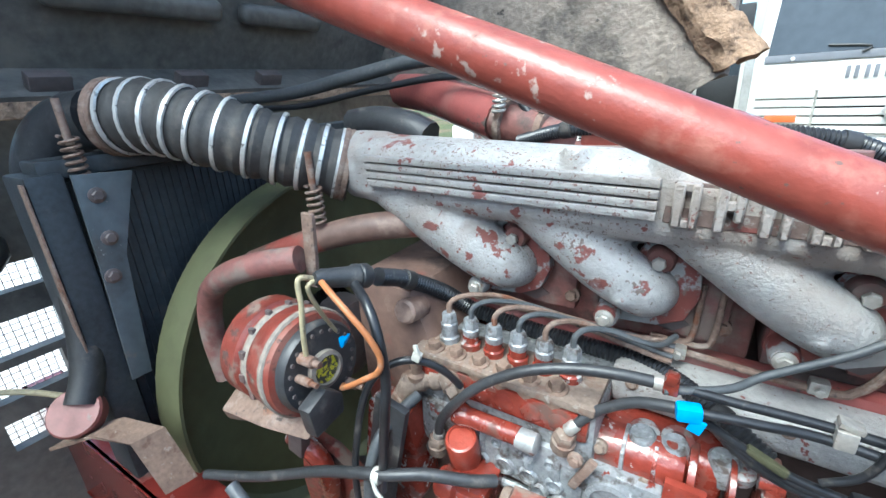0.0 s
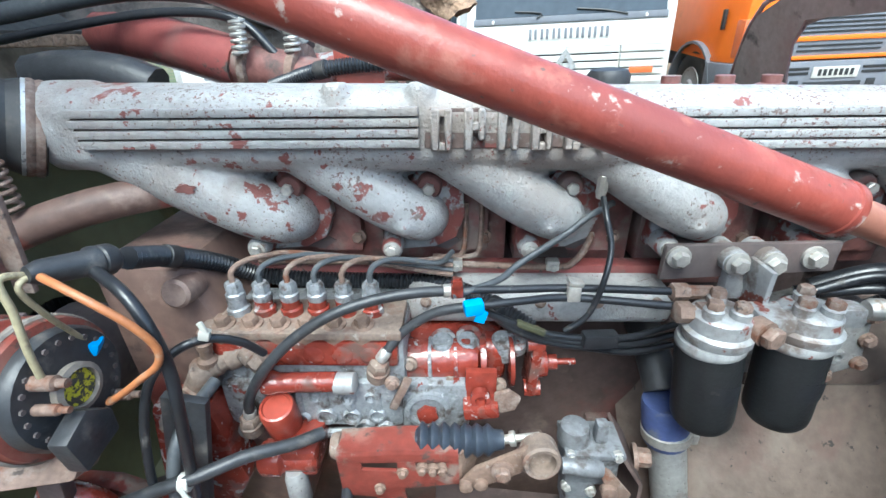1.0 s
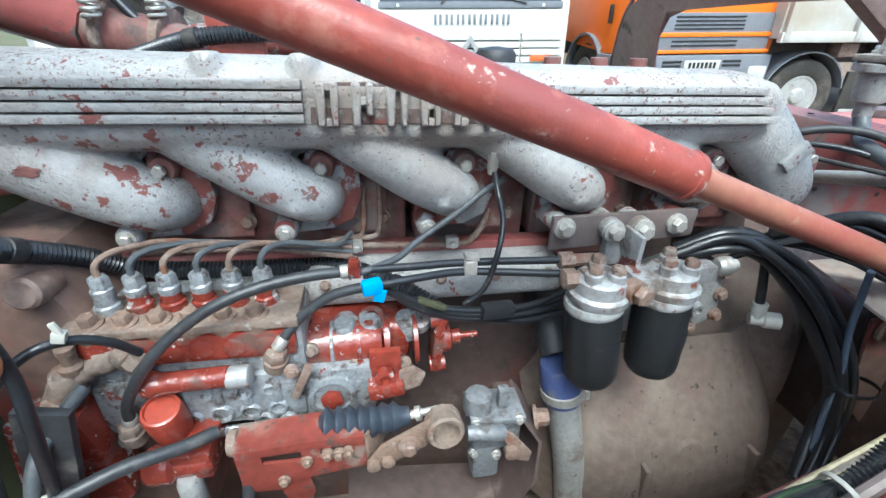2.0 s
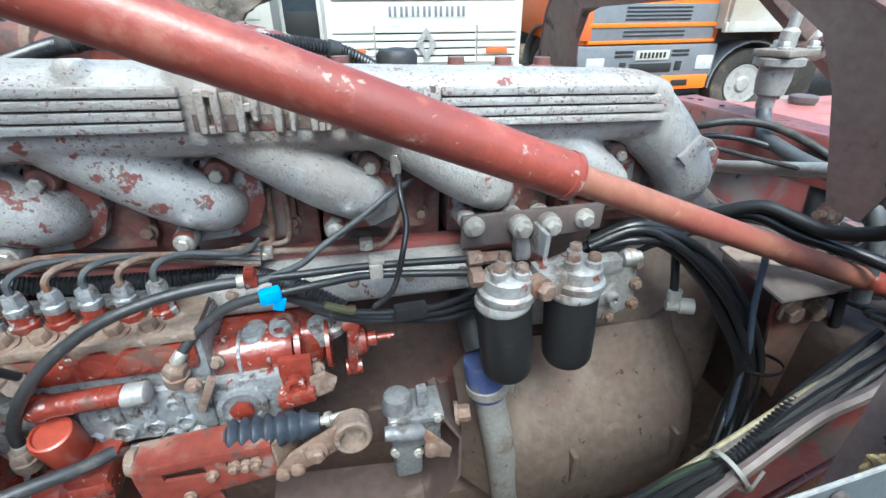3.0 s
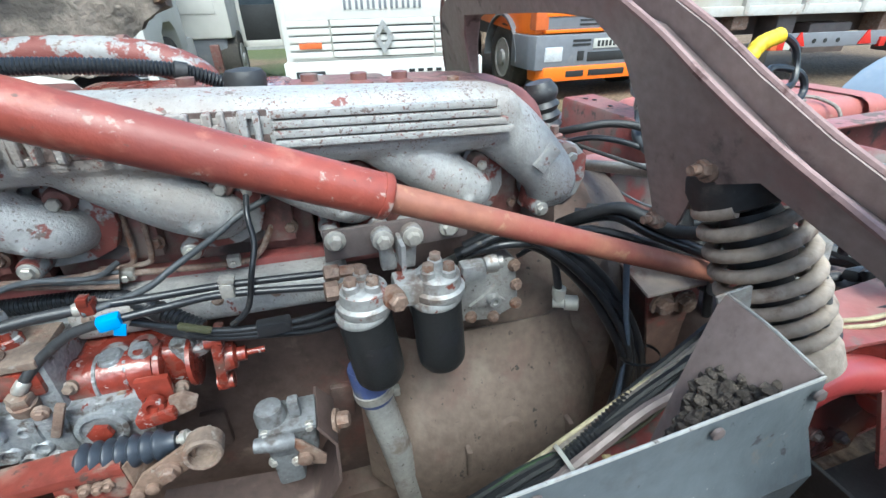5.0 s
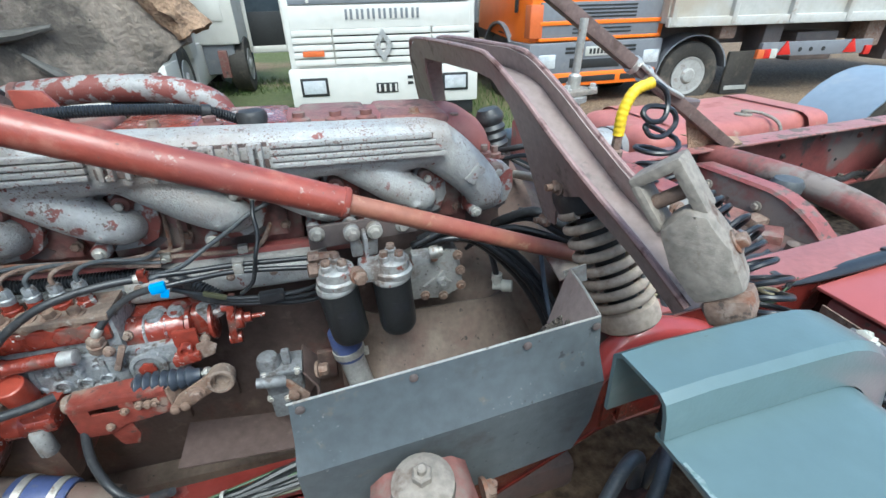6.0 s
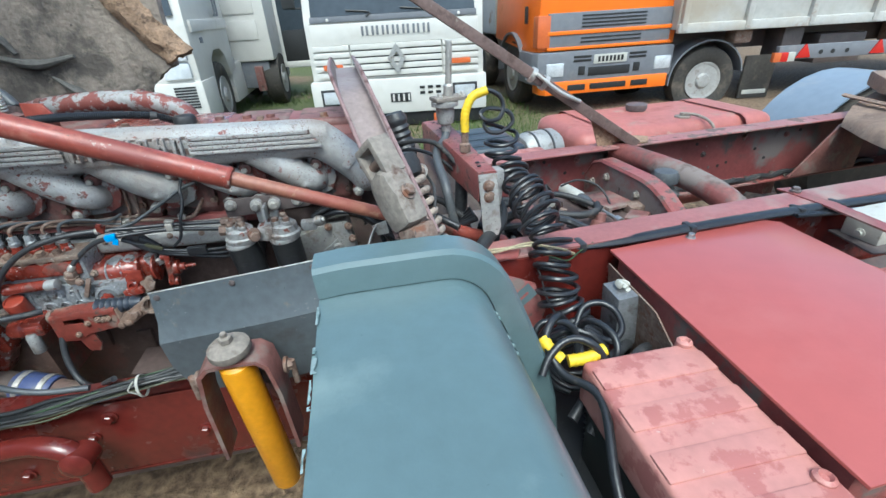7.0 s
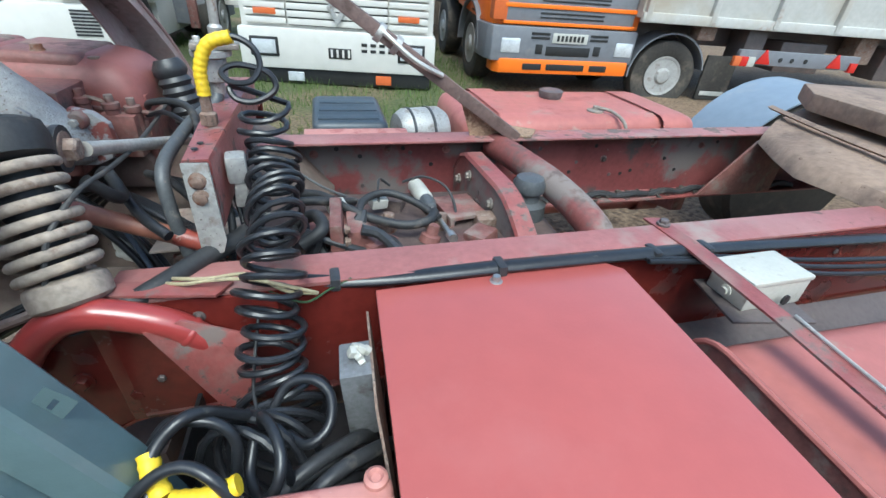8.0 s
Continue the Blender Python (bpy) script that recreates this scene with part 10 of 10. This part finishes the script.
def white_truck():
    m = pose(1.36, 5.95, GROUND, 0, 0, -8.1)
    root = thing("white_truck", m.translation, "white forward-control truck with a slatted grille", "truck")
    bm = bm_new()
    prism(bm, [m @ V(-1.17, 0.0, 0.62), m @ V(-1.17, 0.0, 1.36), m @ V(-1.13, 0.16, 2.35), m @ V(-1.13, 1.9, 2.45), m @ V(-1.17, 1.9, 0.62)], m.to_3x3() @ V(2.34, 0, 0), 0.03)
    part("cab", bm, WHITE_PAINT, root)
    bm = bm_new()
    prism(bm, [m @ V(-1.06, 0.005, 1.44), m @ V(1.06, 0.005, 1.44), m @ V(1.02, 0.135, 2.22), m @ V(-1.02, 0.135, 2.22)], m.to_3x3() @ V(0, -0.02, 0.003))
    part("windscreen", bm, WINDOW, root, "dark windscreen")
    bm = bm_new()
    mbox(bm, m, (-1.08, 1.08), (-0.03, 0.02), (1.37, 1.44), 0.006)
    part("scuttle", bm, GREY_TRIM, root)
    for s in (-1, 1):
        bm = bm_new()
        tube(bm, [m @ V(0.15 + 0.5 * s, -0.035, 1.42), m @ V(0.05 + 0.35 * s, -0.03, 1.47), m @ V(-0.25 + 0.35 * s, -0.02, 1.50)], 0.012, 6, 3)
        part("wiper", bm, DARK_TRIM, root)
        bm = bm_new()
        lathe(bm, m @ V(0.85 * s, -0.03, 1.40), m.to_3x3() @ V(0, -1, 0), [(0.02, 0), (0.015, 0.02)], 10)
        part("washer_jet", bm, WHITE_PAINT, root)
    bm = bm_new()
    mbox(bm, m, (-1.10, 1.10), (-0.03, 0.02), (1.10, 1.355), 0.012)
    part("name_panel", bm, WHITE_PAINT, root)
    for k in range(7):
        bm = bm_new()
        x0 = -0.43 + 0.134 * k
        mbox(bm, m, (x0, x0 + 0.03), (-0.045, -0.02), (1.20, 1.31), 0.003)
        mbox(bm, m, (x0 + 0.06, x0 + 0.09), (-0.045, -0.02), (1.20, 1.31), 0.003)
        part("name_bar", bm, GREY_TRIM, root, "grey raised bar")
    for k in range(5):
        z = 0.70 + 0.083 * k
        for x0, x1 in ((-1.10, -0.62), (-0.60, 0.60), (0.62, 1.10)):
            bm = bm_new()
            mbox(bm, m, (x0, x1), (-0.05, 0.01), (z, z + 0.066), 0.01)
            part("grille_slat", bm, WHITE_PAINT, root)
    bm = bm_new()
    mbox(bm, m, (-0.60, 0.60), (-0.012, 0.004), (0.69, 1.10), 0.0)
    part("grille_back", bm, DARK_TRIM, root)
    bm = bm_new()
    out = [m @ V(x, -0.085, 0.91 + z) for x, z in ((0.0, 0.19), (0.125, 0.0), (0.0, -0.19), (-0.125, 0.0))]
    inn = [m @ V(x, -0.085, 0.91 + z) for x, z in ((0.0, 0.09), (0.055, 0.0), (0.0, -0.09), (-0.055, 0.0))]
    for k in range(4):
        prism(bm, [out[k], out[(k + 1) % 4], inn[(k + 1) % 4], inn[k]], m.to_3x3() @ V(0, 0.035, 0))
    part("badge", bm, ALU_LIGHT, root, "plain diamond-shaped chrome badge")
    for s in (-1, 1):
        bm = bm_new()
        mbox(bm, m, (0.86 * s - 0.13, 0.86 * s + 0.13), (-0.065, -0.03), (0.80, 0.865), 0.006)
        part("indicator", bm, AMBER_LENS, root, "amber indicator")
    bm = bm_new()
    mbox(bm, m, (-1.2, 1.2), (-0.10, 0.25), (0.20, 0.66), 0.03)
    bumper = part("bumper", bm, WHITE_PAINT, root)
    for s in (-1, 1):
        bm = bm_new()
        mbox(bm, m, (0.90 * s - 0.17, 0.90 * s + 0.17), (-0.115, -0.08), (0.34, 0.56), 0.012)
        lamp = part("headlamp_frame", bm, DARK_TRIM, bumper)
        bm = bm_new()
        mbox(bm, m, (0.90 * s - 0.14, 0.90 * s + 0.14), (-0.122, -0.10), (0.37, 0.53), 0.01)
        part("lens", bm, LAMP_GLASS, lamp)
        bm = bm_new()
        mbox(bm, m, (0.55 * s - 0.10, 0.55 * s + 0.10), (-0.12, -0.08), (0.06, 0.17), 0.012)
        part("fog_lamp", bm, AMBER_LENS if s > 0 else LAMP_GLASS, bumper)
    bm = bm_new()
    mbox(bm, m, (-1.15, 1.15), (-0.05, 0.25), (0.02, 0.20), 0.02)
    part("lower_valance", bm, DARK_TRIM, bumper, "dark lower valance")
    bm = bm_new()
    mbox(bm, m, (-0.13, 0.15), (-0.108, -0.09), (0.35, 0.47), 0.004)
    part("tow_recess", bm, DARK_TRIM, bumper)
    for k in range(4):
        bm = bm_new()
        mbox(bm, m, (-0.10 + 0.07 * k, -0.075 + 0.07 * k), (-0.115, -0.10), (0.365, 0.455), 0.002)
        part("recess_bar", bm, WHITE_PAINT, bumper)
    for k in range(9):
        bm = bm_new()
        mbox(bm, m, (0.28 + 0.11 * (k % 5), 0.35 + 0.11 * (k % 5)), (-0.108, -0.09), (0.44 + 0.07 * (k // 5), 0.475 + 0.07 * (k // 5)), 0.003)
        part("vent_slot", bm, DARK_TRIM, bumper)
    for k in range(4):
        bm = bm_new()
        mbox(bm, m, (-0.45 + 0.25 * k, -0.25 + 0.25 * k), (-0.055, -0.03), (0.635, 0.66), 0.003)
        part("lower_slot", bm, DARK_TRIM, root)
    for s in (-1, 1):
        wheel(root, m, (1.1 * s, 1.35, 0.50), 0.50, 0.3, s)
        bm = bm_new()
        tube(bm, [m @ V(1.17 * s, 0.05, 1.55), m @ V(1.36 * s, -0.05, 1.60), m @ V(1.36 * s, -0.05, 2.0)], 0.014, 6, 3)
        mbox(bm, m, (1.30 * s - 0.08, 1.30 * s + 0.08), (-0.08, -0.02), (1.55, 1.95), 0.02)
        part("mirror", bm, DARK_TRIM, root)
    bm = bm_new()
    mbox(bm, m, (-0.45, 0.45), (1.9, 7.5), (0.65, 0.95), 0.02)
    part("chassis", bm, DARK_STEEL, root)
    for s in (-1, 1):
        wheel(root, m, (1.1 * s, 5.5, 0.5), 0.5, 0.5, s)
    return root


def orange_truck():
    m = pose(4.36, 5.75, GROUND, 0, 0, -1.0)
    root = thing("orange_truck", m.translation, "orange truck with a grey grille and bumper", "truck")
    bm = bm_new()
    prism(bm, [m @ V(-1.06, 0.06, 0.84), m @ V(-1.04, 0.04, 1.5), m @ V(-1.02, 0.12, 2.45), m @ V(-1.02, 2.0, 2.5), m @ V(-1.10, 2.0, 0.95), m @ V(-1.10, 0.5, 0.84)], m.to_3x3() @ V(2.08, 0, 0), 0.03)
    part("cab", bm, ORANGE_PAINT, root)
    bm = bm_new()
    mbox(bm, m, (-0.93, 0.90), (0.0, 0.08), (0.86, 1.32), 0.015)
    part("grille_panel", bm, GREY_TRIM, root, "grey grille panel")
    for z0, z1 in ((0.86, 0.90), (1.05, 1.10)):
        bm = bm_new()
        mbox(bm, m, (-0.94, 0.92), (-0.015, 0.06), (z0, z1), 0.008)
        part("grille_bar", bm, ORANGE_PAINT, root)
    for k in range(4):
        bm = bm_new()
        mbox(bm, m, (-0.45, 0.50), (-0.008, 0.02), (1.13 + 0.045 * k, 1.15 + 0.045 * k), 0.004)
        part("grille_slot", bm, DARK_TRIM, root)
    for k in range(2):
        bm = bm_new()
        mbox(bm, m, (-0.45, 0.45), (-0.008, 0.02), (0.94 + 0.05 * k, 0.96 + 0.05 * k), 0.004)
        part("grille_slot", bm, DARK_TRIM, root)
    for s in (-1,):
        bm = bm_new()
        mbox(bm, m, (-1.085, -0.90), (-0.012, 0.16), (0.90, 1.30), 0.02)
        part("corner_lens", bm, AMBER_LENS, root, "tall amber corner lens")
    bm = bm_new()
    prism(bm, [m @ V(-1.12, 0.10, 0.42), m @ V(-1.08, -0.05, 0.42), m @ V(0.98, -0.05, 0.42), m @ V(1.02, 0.10, 0.42), m @ V(1.02, 0.6, 0.42), m @ V(-1.14, 0.6, 0.42)], m.to_3x3() @ V(0, 0, 0.42), 0.025)
    bumper = part("bumper", bm, GREY_TRIM, root, "dull grey bumper")
    bm = bm_new()
    prism(bm, [m @ V(-1.02, 0.06, 0.27), m @ V(-0.95, -0.06, 0.27), m @ V(0.93, -0.06, 0.27), m @ V(0.99, 0.06, 0.27), m @ V(0.99, 0.3, 0.27), m @ V(-1.02, 0.3, 0.27)], m.to_3x3() @ V(0, 0, 0.19), 0.025)
    spoiler = part("lower_bumper", bm, ORANGE_PAINT, root, "orange lower bumper")
    for x0, x1 in ((-0.62, -0.35), (-0.28, 0.28), (0.36, 0.62)):
        bm = bm_new()
        mbox(bm, m, (x0, x1), (-0.068, -0.04), (0.32, 0.40), 0.008)
        part("intake", bm, DARK_TRIM, spoiler)
    for s in (-1, 1):
        bm = bm_new()
        mbox(bm, m, (0.82 * s - 0.13, 0.82 * s + 0.13), (-0.062, -0.03), (0.52, 0.70), 0.02)
        part("headlamp", bm, LAMP_GLASS, bumper)
        bm = bm_new()
        mbox(bm, m, (0.42 * s - 0.05, 0.42 * s + 0.05), (-0.06, -0.03), (0.52, 0.64), 0.01)
        part("step_hole", bm, DARK_TRIM, bumper)
        for k in range(2):
            bm = bm_new()
            mbox(bm, m, (0.42 * s - 0.13, 0.42 * s + 0.13), (-0.058, -0.03), (0.70 + 0.05 * k, 0.73 + 0.05 * k), 0.004)
            part("vent", bm, DARK_TRIM, bumper)
    bm = bm_new()
    mbox(bm, m, (-0.25, 0.25), (-0.064, -0.05), (0.66, 0.78), 0.004)
    plate = part("number_plate", bm, WHITE_PLASTIC, bumper, "white plate with plain dark bars")
    for k in range(7):
        bm = bm_new()
        mbox(bm, m, (-0.19 + 0.058 * k, -0.155 + 0.058 * k), (-0.068, -0.062), (0.685, 0.755), 0.0)
        part("bar", bm, DARK_TRIM, plate)
    bm = bm_new()
    mbox(bm, m, (-0.32, 0.32), (-0.056, -0.03), (0.50, 0.62), 0.01)
    part("step_recess", bm, DARK_TRIM, bumper)
    # side: wheel arch and wheels
    bm = bm_new()
    n = 12
    rows = []
    for k in range(n + 1):
        a = math.pi * k / n
        rows.append([m @ V(-1.14, 1.05 - 0.62 * math.cos(a), 0.48 + 0.60 * math.sin(a)), m @ V(-0.85, 1.05 - 0.62 * math.cos(a), 0.48 + 0.60 * math.sin(a))])
    sheet(bm, rows, 0.03)
    part("wheel_arch", bm, GREY_TRIM, root)
    for s in (-1, 1):
        wheel(root, m, (1.08 * s, 1.05, 0.48), 0.48, 0.3, s)
        wheel(root, m, (1.08 * s, 3.2, 0.48), 0.48, 0.3, s)
    bm = bm_new()
    mbox(bm, m, (-1.115, -1.08), (0.40, 0.46), (1.20, 1.42), 0.01)
    part("door_grip", bm, DARK_TRIM, root)
    bm = bm_new()
    mbox(bm, m, (-0.45, 0.45), (2.0, 7.5), (0.65, 0.95), 0.02)
    part("chassis", bm, DARK_STEEL, root)
    bm = bm_new()
    mbox(bm, m, (-1.05, 1.0), (2.2, 7.5), (1.0, 2.2), 0.03)
    part("load_body", bm, TIPPER, root)


def white_tractors():
    m = pose(-2.28, 6.0, GROUND, 0, 0, 0)
    root = thing("white_tractor", m.translation, "white tractor cab with slatted bumper vents", "truck")
    bm = bm_new()
    prism(bm, [m @ V(-1.1, 0, 0.45), m @ V(-1.1, 0.0, 1.45), m @ V(-1.1, 0.15, 2.6), m @ V(-1.1, 2.0, 2.7), m @ V(-1.1, 2.0, 0.75), m @ V(-1.1, 1.62, 0.7), m @ V(-1.1, 1.5, 1.0), m @ V(-1.1, 1.3, 1.10), m @ V(-1.1, 0.95, 1.10), m @ V(-1.1, 0.75, 1.0), m @ V(-1.1, 0.62, 0.45)], m.to_3x3() @ V(2.2, 0, 0), 0.03)
    part("cab", bm, WHITE_PAINT, root)
    bm = bm_new()
    mbox(bm, m, (-1.12, 1.12), (-0.04, 0.6), (0.30, 0.80), 0.04)
    bumper = part("bumper", bm, WHITE_PAINT, root)
    for k in range(7):
        bm = bm_new()
        mbox(bm, m, (-0.8, 0.55), (-0.03, 0.02), (0.92 + 0.07 * k, 0.955 + 0.07 * k), 0.005)
        part("grille_slot", bm, GREY_TRIM, root)
    for z0, z1 in ((0.84, 1.02), (1.05, 1.22)):
        bm = bm_new()
        mbox(bm, m, (0.70, 1.02), (-0.05, 0.02), (z0, z1), 0.01)
        part("headlamp", bm, LAMP_GLASS, root)
    for k in range(8):
        bm = bm_new()
        mbox(bm, m, (0.76, 1.02), (-0.05, 0.0), (0.48 + 0.035 * k, 0.50 + 0.035 * k), 0.002)
        part("bumper_slot", bm, DARK_TRIM, bumper)
    bm = bm_new()
    prism(bm, [m @ V(-1.0, 0.0, 1.55), m @ V(1.0, 0.0, 1.55), m @ V(0.95, 0.13, 2.4), m @ V(-0.95, 0.13, 2.4)], m.to_3x3() @ V(0, -0.02, 0))
    part("windscreen", bm, WINDOW, root)
    bm = bm_new()
    mbox(bm, m, (1.09, 1.13), (0.12, 1.95), (1.36, 1.50), 0.012)
    part("side_ledge", bm, WHITE_PAINT, root)
    for y in (1.35, 1.48):
        bm = bm_new()
        tube(bm, [m @ V(1.12, y, 1.55), m @ V(1.15, y, 1.62), m @ V(1.15, y, 2.5)], 0.014, 8, 3)
        part("grab_rail", bm, GREY_TRIM, root)
    bm = bm_new()
    mbox(bm, m, (1.095, 1.115), (0.42, 0.52), (1.22, 1.29), 0.004)
    part("side_badge", bm, GREY_TRIM, root)
    wheel(root, m, (1.06, 1.13, 0.47), 0.47, 0.3, 1)
    bm = bm_new()
    mbox(bm, m, (0.95, 1.08), (1.75, 3.4), (0.25, 0.85), 0.03)
    part("side_skirt", bm, WHITE_PAINT, root)
    bm = bm_new()
    mbox(bm, m, (-0.45, 0.45), (1.9, 5.5), (0.6, 0.9), 0.02)
    part("chassis", bm, GREY_TRIM, root)
    wheel(root, m, (1.0, 4.3, 0.47), 0.47, 0.3, 1)
    m = pose(-1.70, 8.5, GROUND, 0, 0, -3)
    root = thing("white_van_cab", m.translation, "white truck cab with its door standing open", "truck")
    bm = bm_new()
    mbox(bm, m, (-1.1, 1.1), (0.0, 2.0), (0.80, 2.5), 0.05)
    part("cab", bm, WHITE_PAINT, root)
    for z0, z1 in ((1.15, 1.45), (1.55, 1.9)):
        bm = bm_new()
        mbox(bm, m, (0.35, 0.92), (-0.015, 0.01), (z0, z1), 0.006)
        part("raised_panel", bm, WHITE_PAINT, root)
    bm = bm_new()
    mbox(bm, m, (-1.0, 0.98), (0.05, 1.9), (0.35, 0.82), 0.03)
    part("under_cab", bm, GREY_TRIM, root, "dark grey under-cab")
    bm = bm_new()
    mbox(bm, m, (0.72, 0.86), (-0.03, 0.06), (0.30, 0.72), 0.02)
    part("red_panel", bm, RED_DULL, root)
    wheel(root, m, (1.12, 0.45, 0.45), 0.45, 0.3, 1)
    bm = bm_new()
    for x0, x1, z0, z1 in ((1.14, 1.20, 0.62, 2.1), (1.76, 1.82, 0.62, 2.1), (1.14, 1.82, 0.62, 0.72), (1.14, 1.82, 2.0, 2.1)):
        mbox(bm, m, (x0, x1), (0.60, 0.66), (z0, z1), 0.01)
    d = part("door", bm, WHITE_PAINT, root, "open white door")
    bm = bm_new()
    mbox(bm, m, (1.19, 1.77), (0.61, 0.65), (1.25, 2.01), 0.0)
    part("door_pane", bm, WINDOW, d)
    bm = bm_new()
    mbox(bm, m, (1.19, 1.77), (0.605, 0.655), (0.71, 1.25), 0.006)
    part("door_lining", bm, DARK_TRIM, d, "dark door lining")


def tipper():
    m = pose(6.2, 5.55, GROUND, 0, 0, -8)
    root = thing("tipper_trailer", m.translation, "grey-white tipper body on a dusty chassis", "tipper")
    bm = bm_new()
    mbox(bm, m, (-0.95, 5.5), (-0.1, 2.3), (1.02, 2.3), 0.03)
    part("body", bm, TIPPER, root)
    bm = bm_new()
    mbox(bm, m, (-0.95, 5.5), (-0.16, -0.08), (0.98, 1.10), 0.015)
    part("lower_rail", bm, TIPPER, root)
    for k in range(7):
        bm = bm_new()
        mbox(bm, m, (-0.92 + 0.9 * k, -0.84 + 0.9 * k), (-0.17, -0.08), (1.0, 2.3), 0.01)
        part("stake", bm, TIPPER, root)
    bm = bm_new()
    mbox(bm, m, (-1.9, 5.0), (0.4, 1.8), (0.70, 1.0), 0.02)
    part("chassis", bm, DARK_STEEL, root)
    for c in ((-0.33, 0.05),):
        wm = m @ pose(c[0], c[1], 0, 0, 0, -90)
        wheel(root, wm, (0, 0, 0.30), 0.47, 0.3, 1)
    bm = bm_new()
    rows = []
    for k in range(15):
        a = radians(-5 + 175 * k / 14)
        rows.append([m @ V(-0.33 - 0.56 * math.cos(a), 0.0, 0.32 + 0.55 * math.sin(a)), m @ V(-0.33 - 0.56 * math.cos(a), 0.45, 0.32 + 0.55 * math.sin(a))])
    sheet(bm, rows, 0.02)
    part("mudguard", bm, GREY_TRIM, root)
    bm = bm_new()
    mbox(bm, m, (0.24, 0.70), (0.0, 0.05), (0.02, 0.62), 0.01)
    flap = part("mud_flap", bm, TYRE, root, "dusty mud flap with a white bar")
    bm = bm_new()
    mbox(bm, m, (0.29, 0.65), (-0.01, 0.01), (0.08, 0.14), 0.003)
    part("flap_bar", bm, WHITE_PLASTIC, flap)
    for x0, x1, y0, y1, z0, z1, mt in ((-1.5, -1.2, 0.1, 0.5, 0.60, 0.98, RUST), (0.7, 1.0, 0.0, 0.4, 0.55, 0.98, DARK_STEEL), (1.3, 2.0, 0.05, 0.5, 0.45, 0.85, DARK_STEEL), (2.4, 2.7, 0.0, 0.3, 0.62, 0.98, RUST), (-0.05, 0.2, -0.05, 0.2, 0.80, 0.98, RUST), (3.0, 3.9, 0.1, 0.5, 0.4, 0.85, DARK_STEEL)):
        bm = bm_new()
        mbox(bm, m, (x0, x1), (y0, y1), (z0, z1), 0.03)
        part("side_locker" if mt is DARK_STEEL else "bearer", bm, mt, root)
    m2 = pose(6.9, 5.05, GROUND, 0, 0, -8)
    bm = bm_new()
    mbox(bm, m2, (-0.35, 1.4), (0.03, 0.10), (0.58, 0.76), 0.01)
    beam = part("lamp_beam", bm, GREY_TRIM, root, "grey lamp beam")
    for x in (0.0, 1.05):
        bm = bm_new()
        prism(bm, [m2 @ V(x - 0.10, 0.0, 0.60), m2 @ V(x + 0.10, 0.0, 0.60), m2 @ V(x, 0.0, 0.78)], m2.to_3x3() @ V(0, 0.03, 0), 0.004)
        part("triangle_reflector", bm, RED_LENS, beam, "red triangular reflector")
    for x0, mt in ((-0.42, AMBER_LENS), (-0.32, RED_LENS), (-0.22, WHITE_PLASTIC), (1.28, RED_LENS)):
        bm = bm_new()
        mbox(bm, m2, (x0, x0 + 0.10), (0.0, 0.06), (0.56, 0.68), 0.006)
        part("tail_lamp", bm, mt, beam)
    for x in (0.25, 0.42, 0.62):
        bm = bm_new()
        lathe(bm, m2 @ V(x, 0.028, 0.66), m2.to_3x3() @ V(0, -1, 0), [(0.03, 0), (0.03, 0.004)], 14)
        part("hole", bm, DARK_TRIM, beam)


white_truck()
orange_truck()
white_tractors()
tipper()


def yard():
    bm = bm_new()
    box(bm, (-3.0, 16.0, 1.2), (14.0, 0.15, 2.2), (0, 0, -6), 0.01)
    solo("wall_back", bm, CONCRETE, "grey concrete wall behind the yard", "wall", kind="structure")
    # unseen wall, added to hold back and bounce light from the near side
    bm = bm_new()
    box(bm, (0.0, -2.6, 1.15), (14.0, 0.2, 2.3), (0, 0, 0), 0.01)
    solo("wall_near", bm, CONCRETE, "plain grey wall added out of view to block and bounce light", "wall", kind="structure")
    root = thing("board_fence", (6.5, 14.0, GROUND), "weathered wooden board fence", "fence", kind="structure")
    for k in range(60):
        bm = bm_new()
        box(bm, (1.5 + 0.16 * k, 14.2 - 0.01 * k, 1.4), (0.145, 0.03, 2.6 + 0.05 * math.sin(k * 1.7)), (0, 0, 0), 0.004)
        part("board", bm, WOOD, root)


yard()


def grass():
    rnd = random.Random(4)
    bm = bm_new()
    for k in range(9000):
        x = rnd.uniform(-1.6, 3.4)
        y = rnd.uniform(2.6, 10.0)
        if noise.noise((x * 0.45, y * 0.45, 3.0)) < -0.25:
            continue
        z = GROUND + 0.03 * noise.noise((x * 0.8, y * 0.8, 0))
        h = rnd.uniform(0.04, 0.13)
        a = rnd.uniform(0, math.pi)
        w = 0.006
        lean = V(rnd.uniform(-1, 1), rnd.uniform(-1, 1), 0) * h * 0.5
        p = V(x, y, z - 0.01)
        s = V(math.cos(a), math.sin(a), 0) * w
        v = [bm.verts.new(q) for q in (p - s, p + s, p + s * 0.6 + lean * 0.4 + V(0, 0, h * 0.6), p + lean + V(0, 0, h), p - s * 0.6 + lean * 0.4 + V(0, 0, h * 0.6))]
        bm.faces.new(v)
    m = material("grass_blades", (0.085, 0.13, 0.03), 0.7, 0, [((0.20, 0.17, 0.06), 3, 0.55, 0.2, 0.8)], 0.3, 4, 0.0)
    solo("grass", bm, m, "short green grass with dry blades", "grass", kind="stuff", smooth=0)


grass()
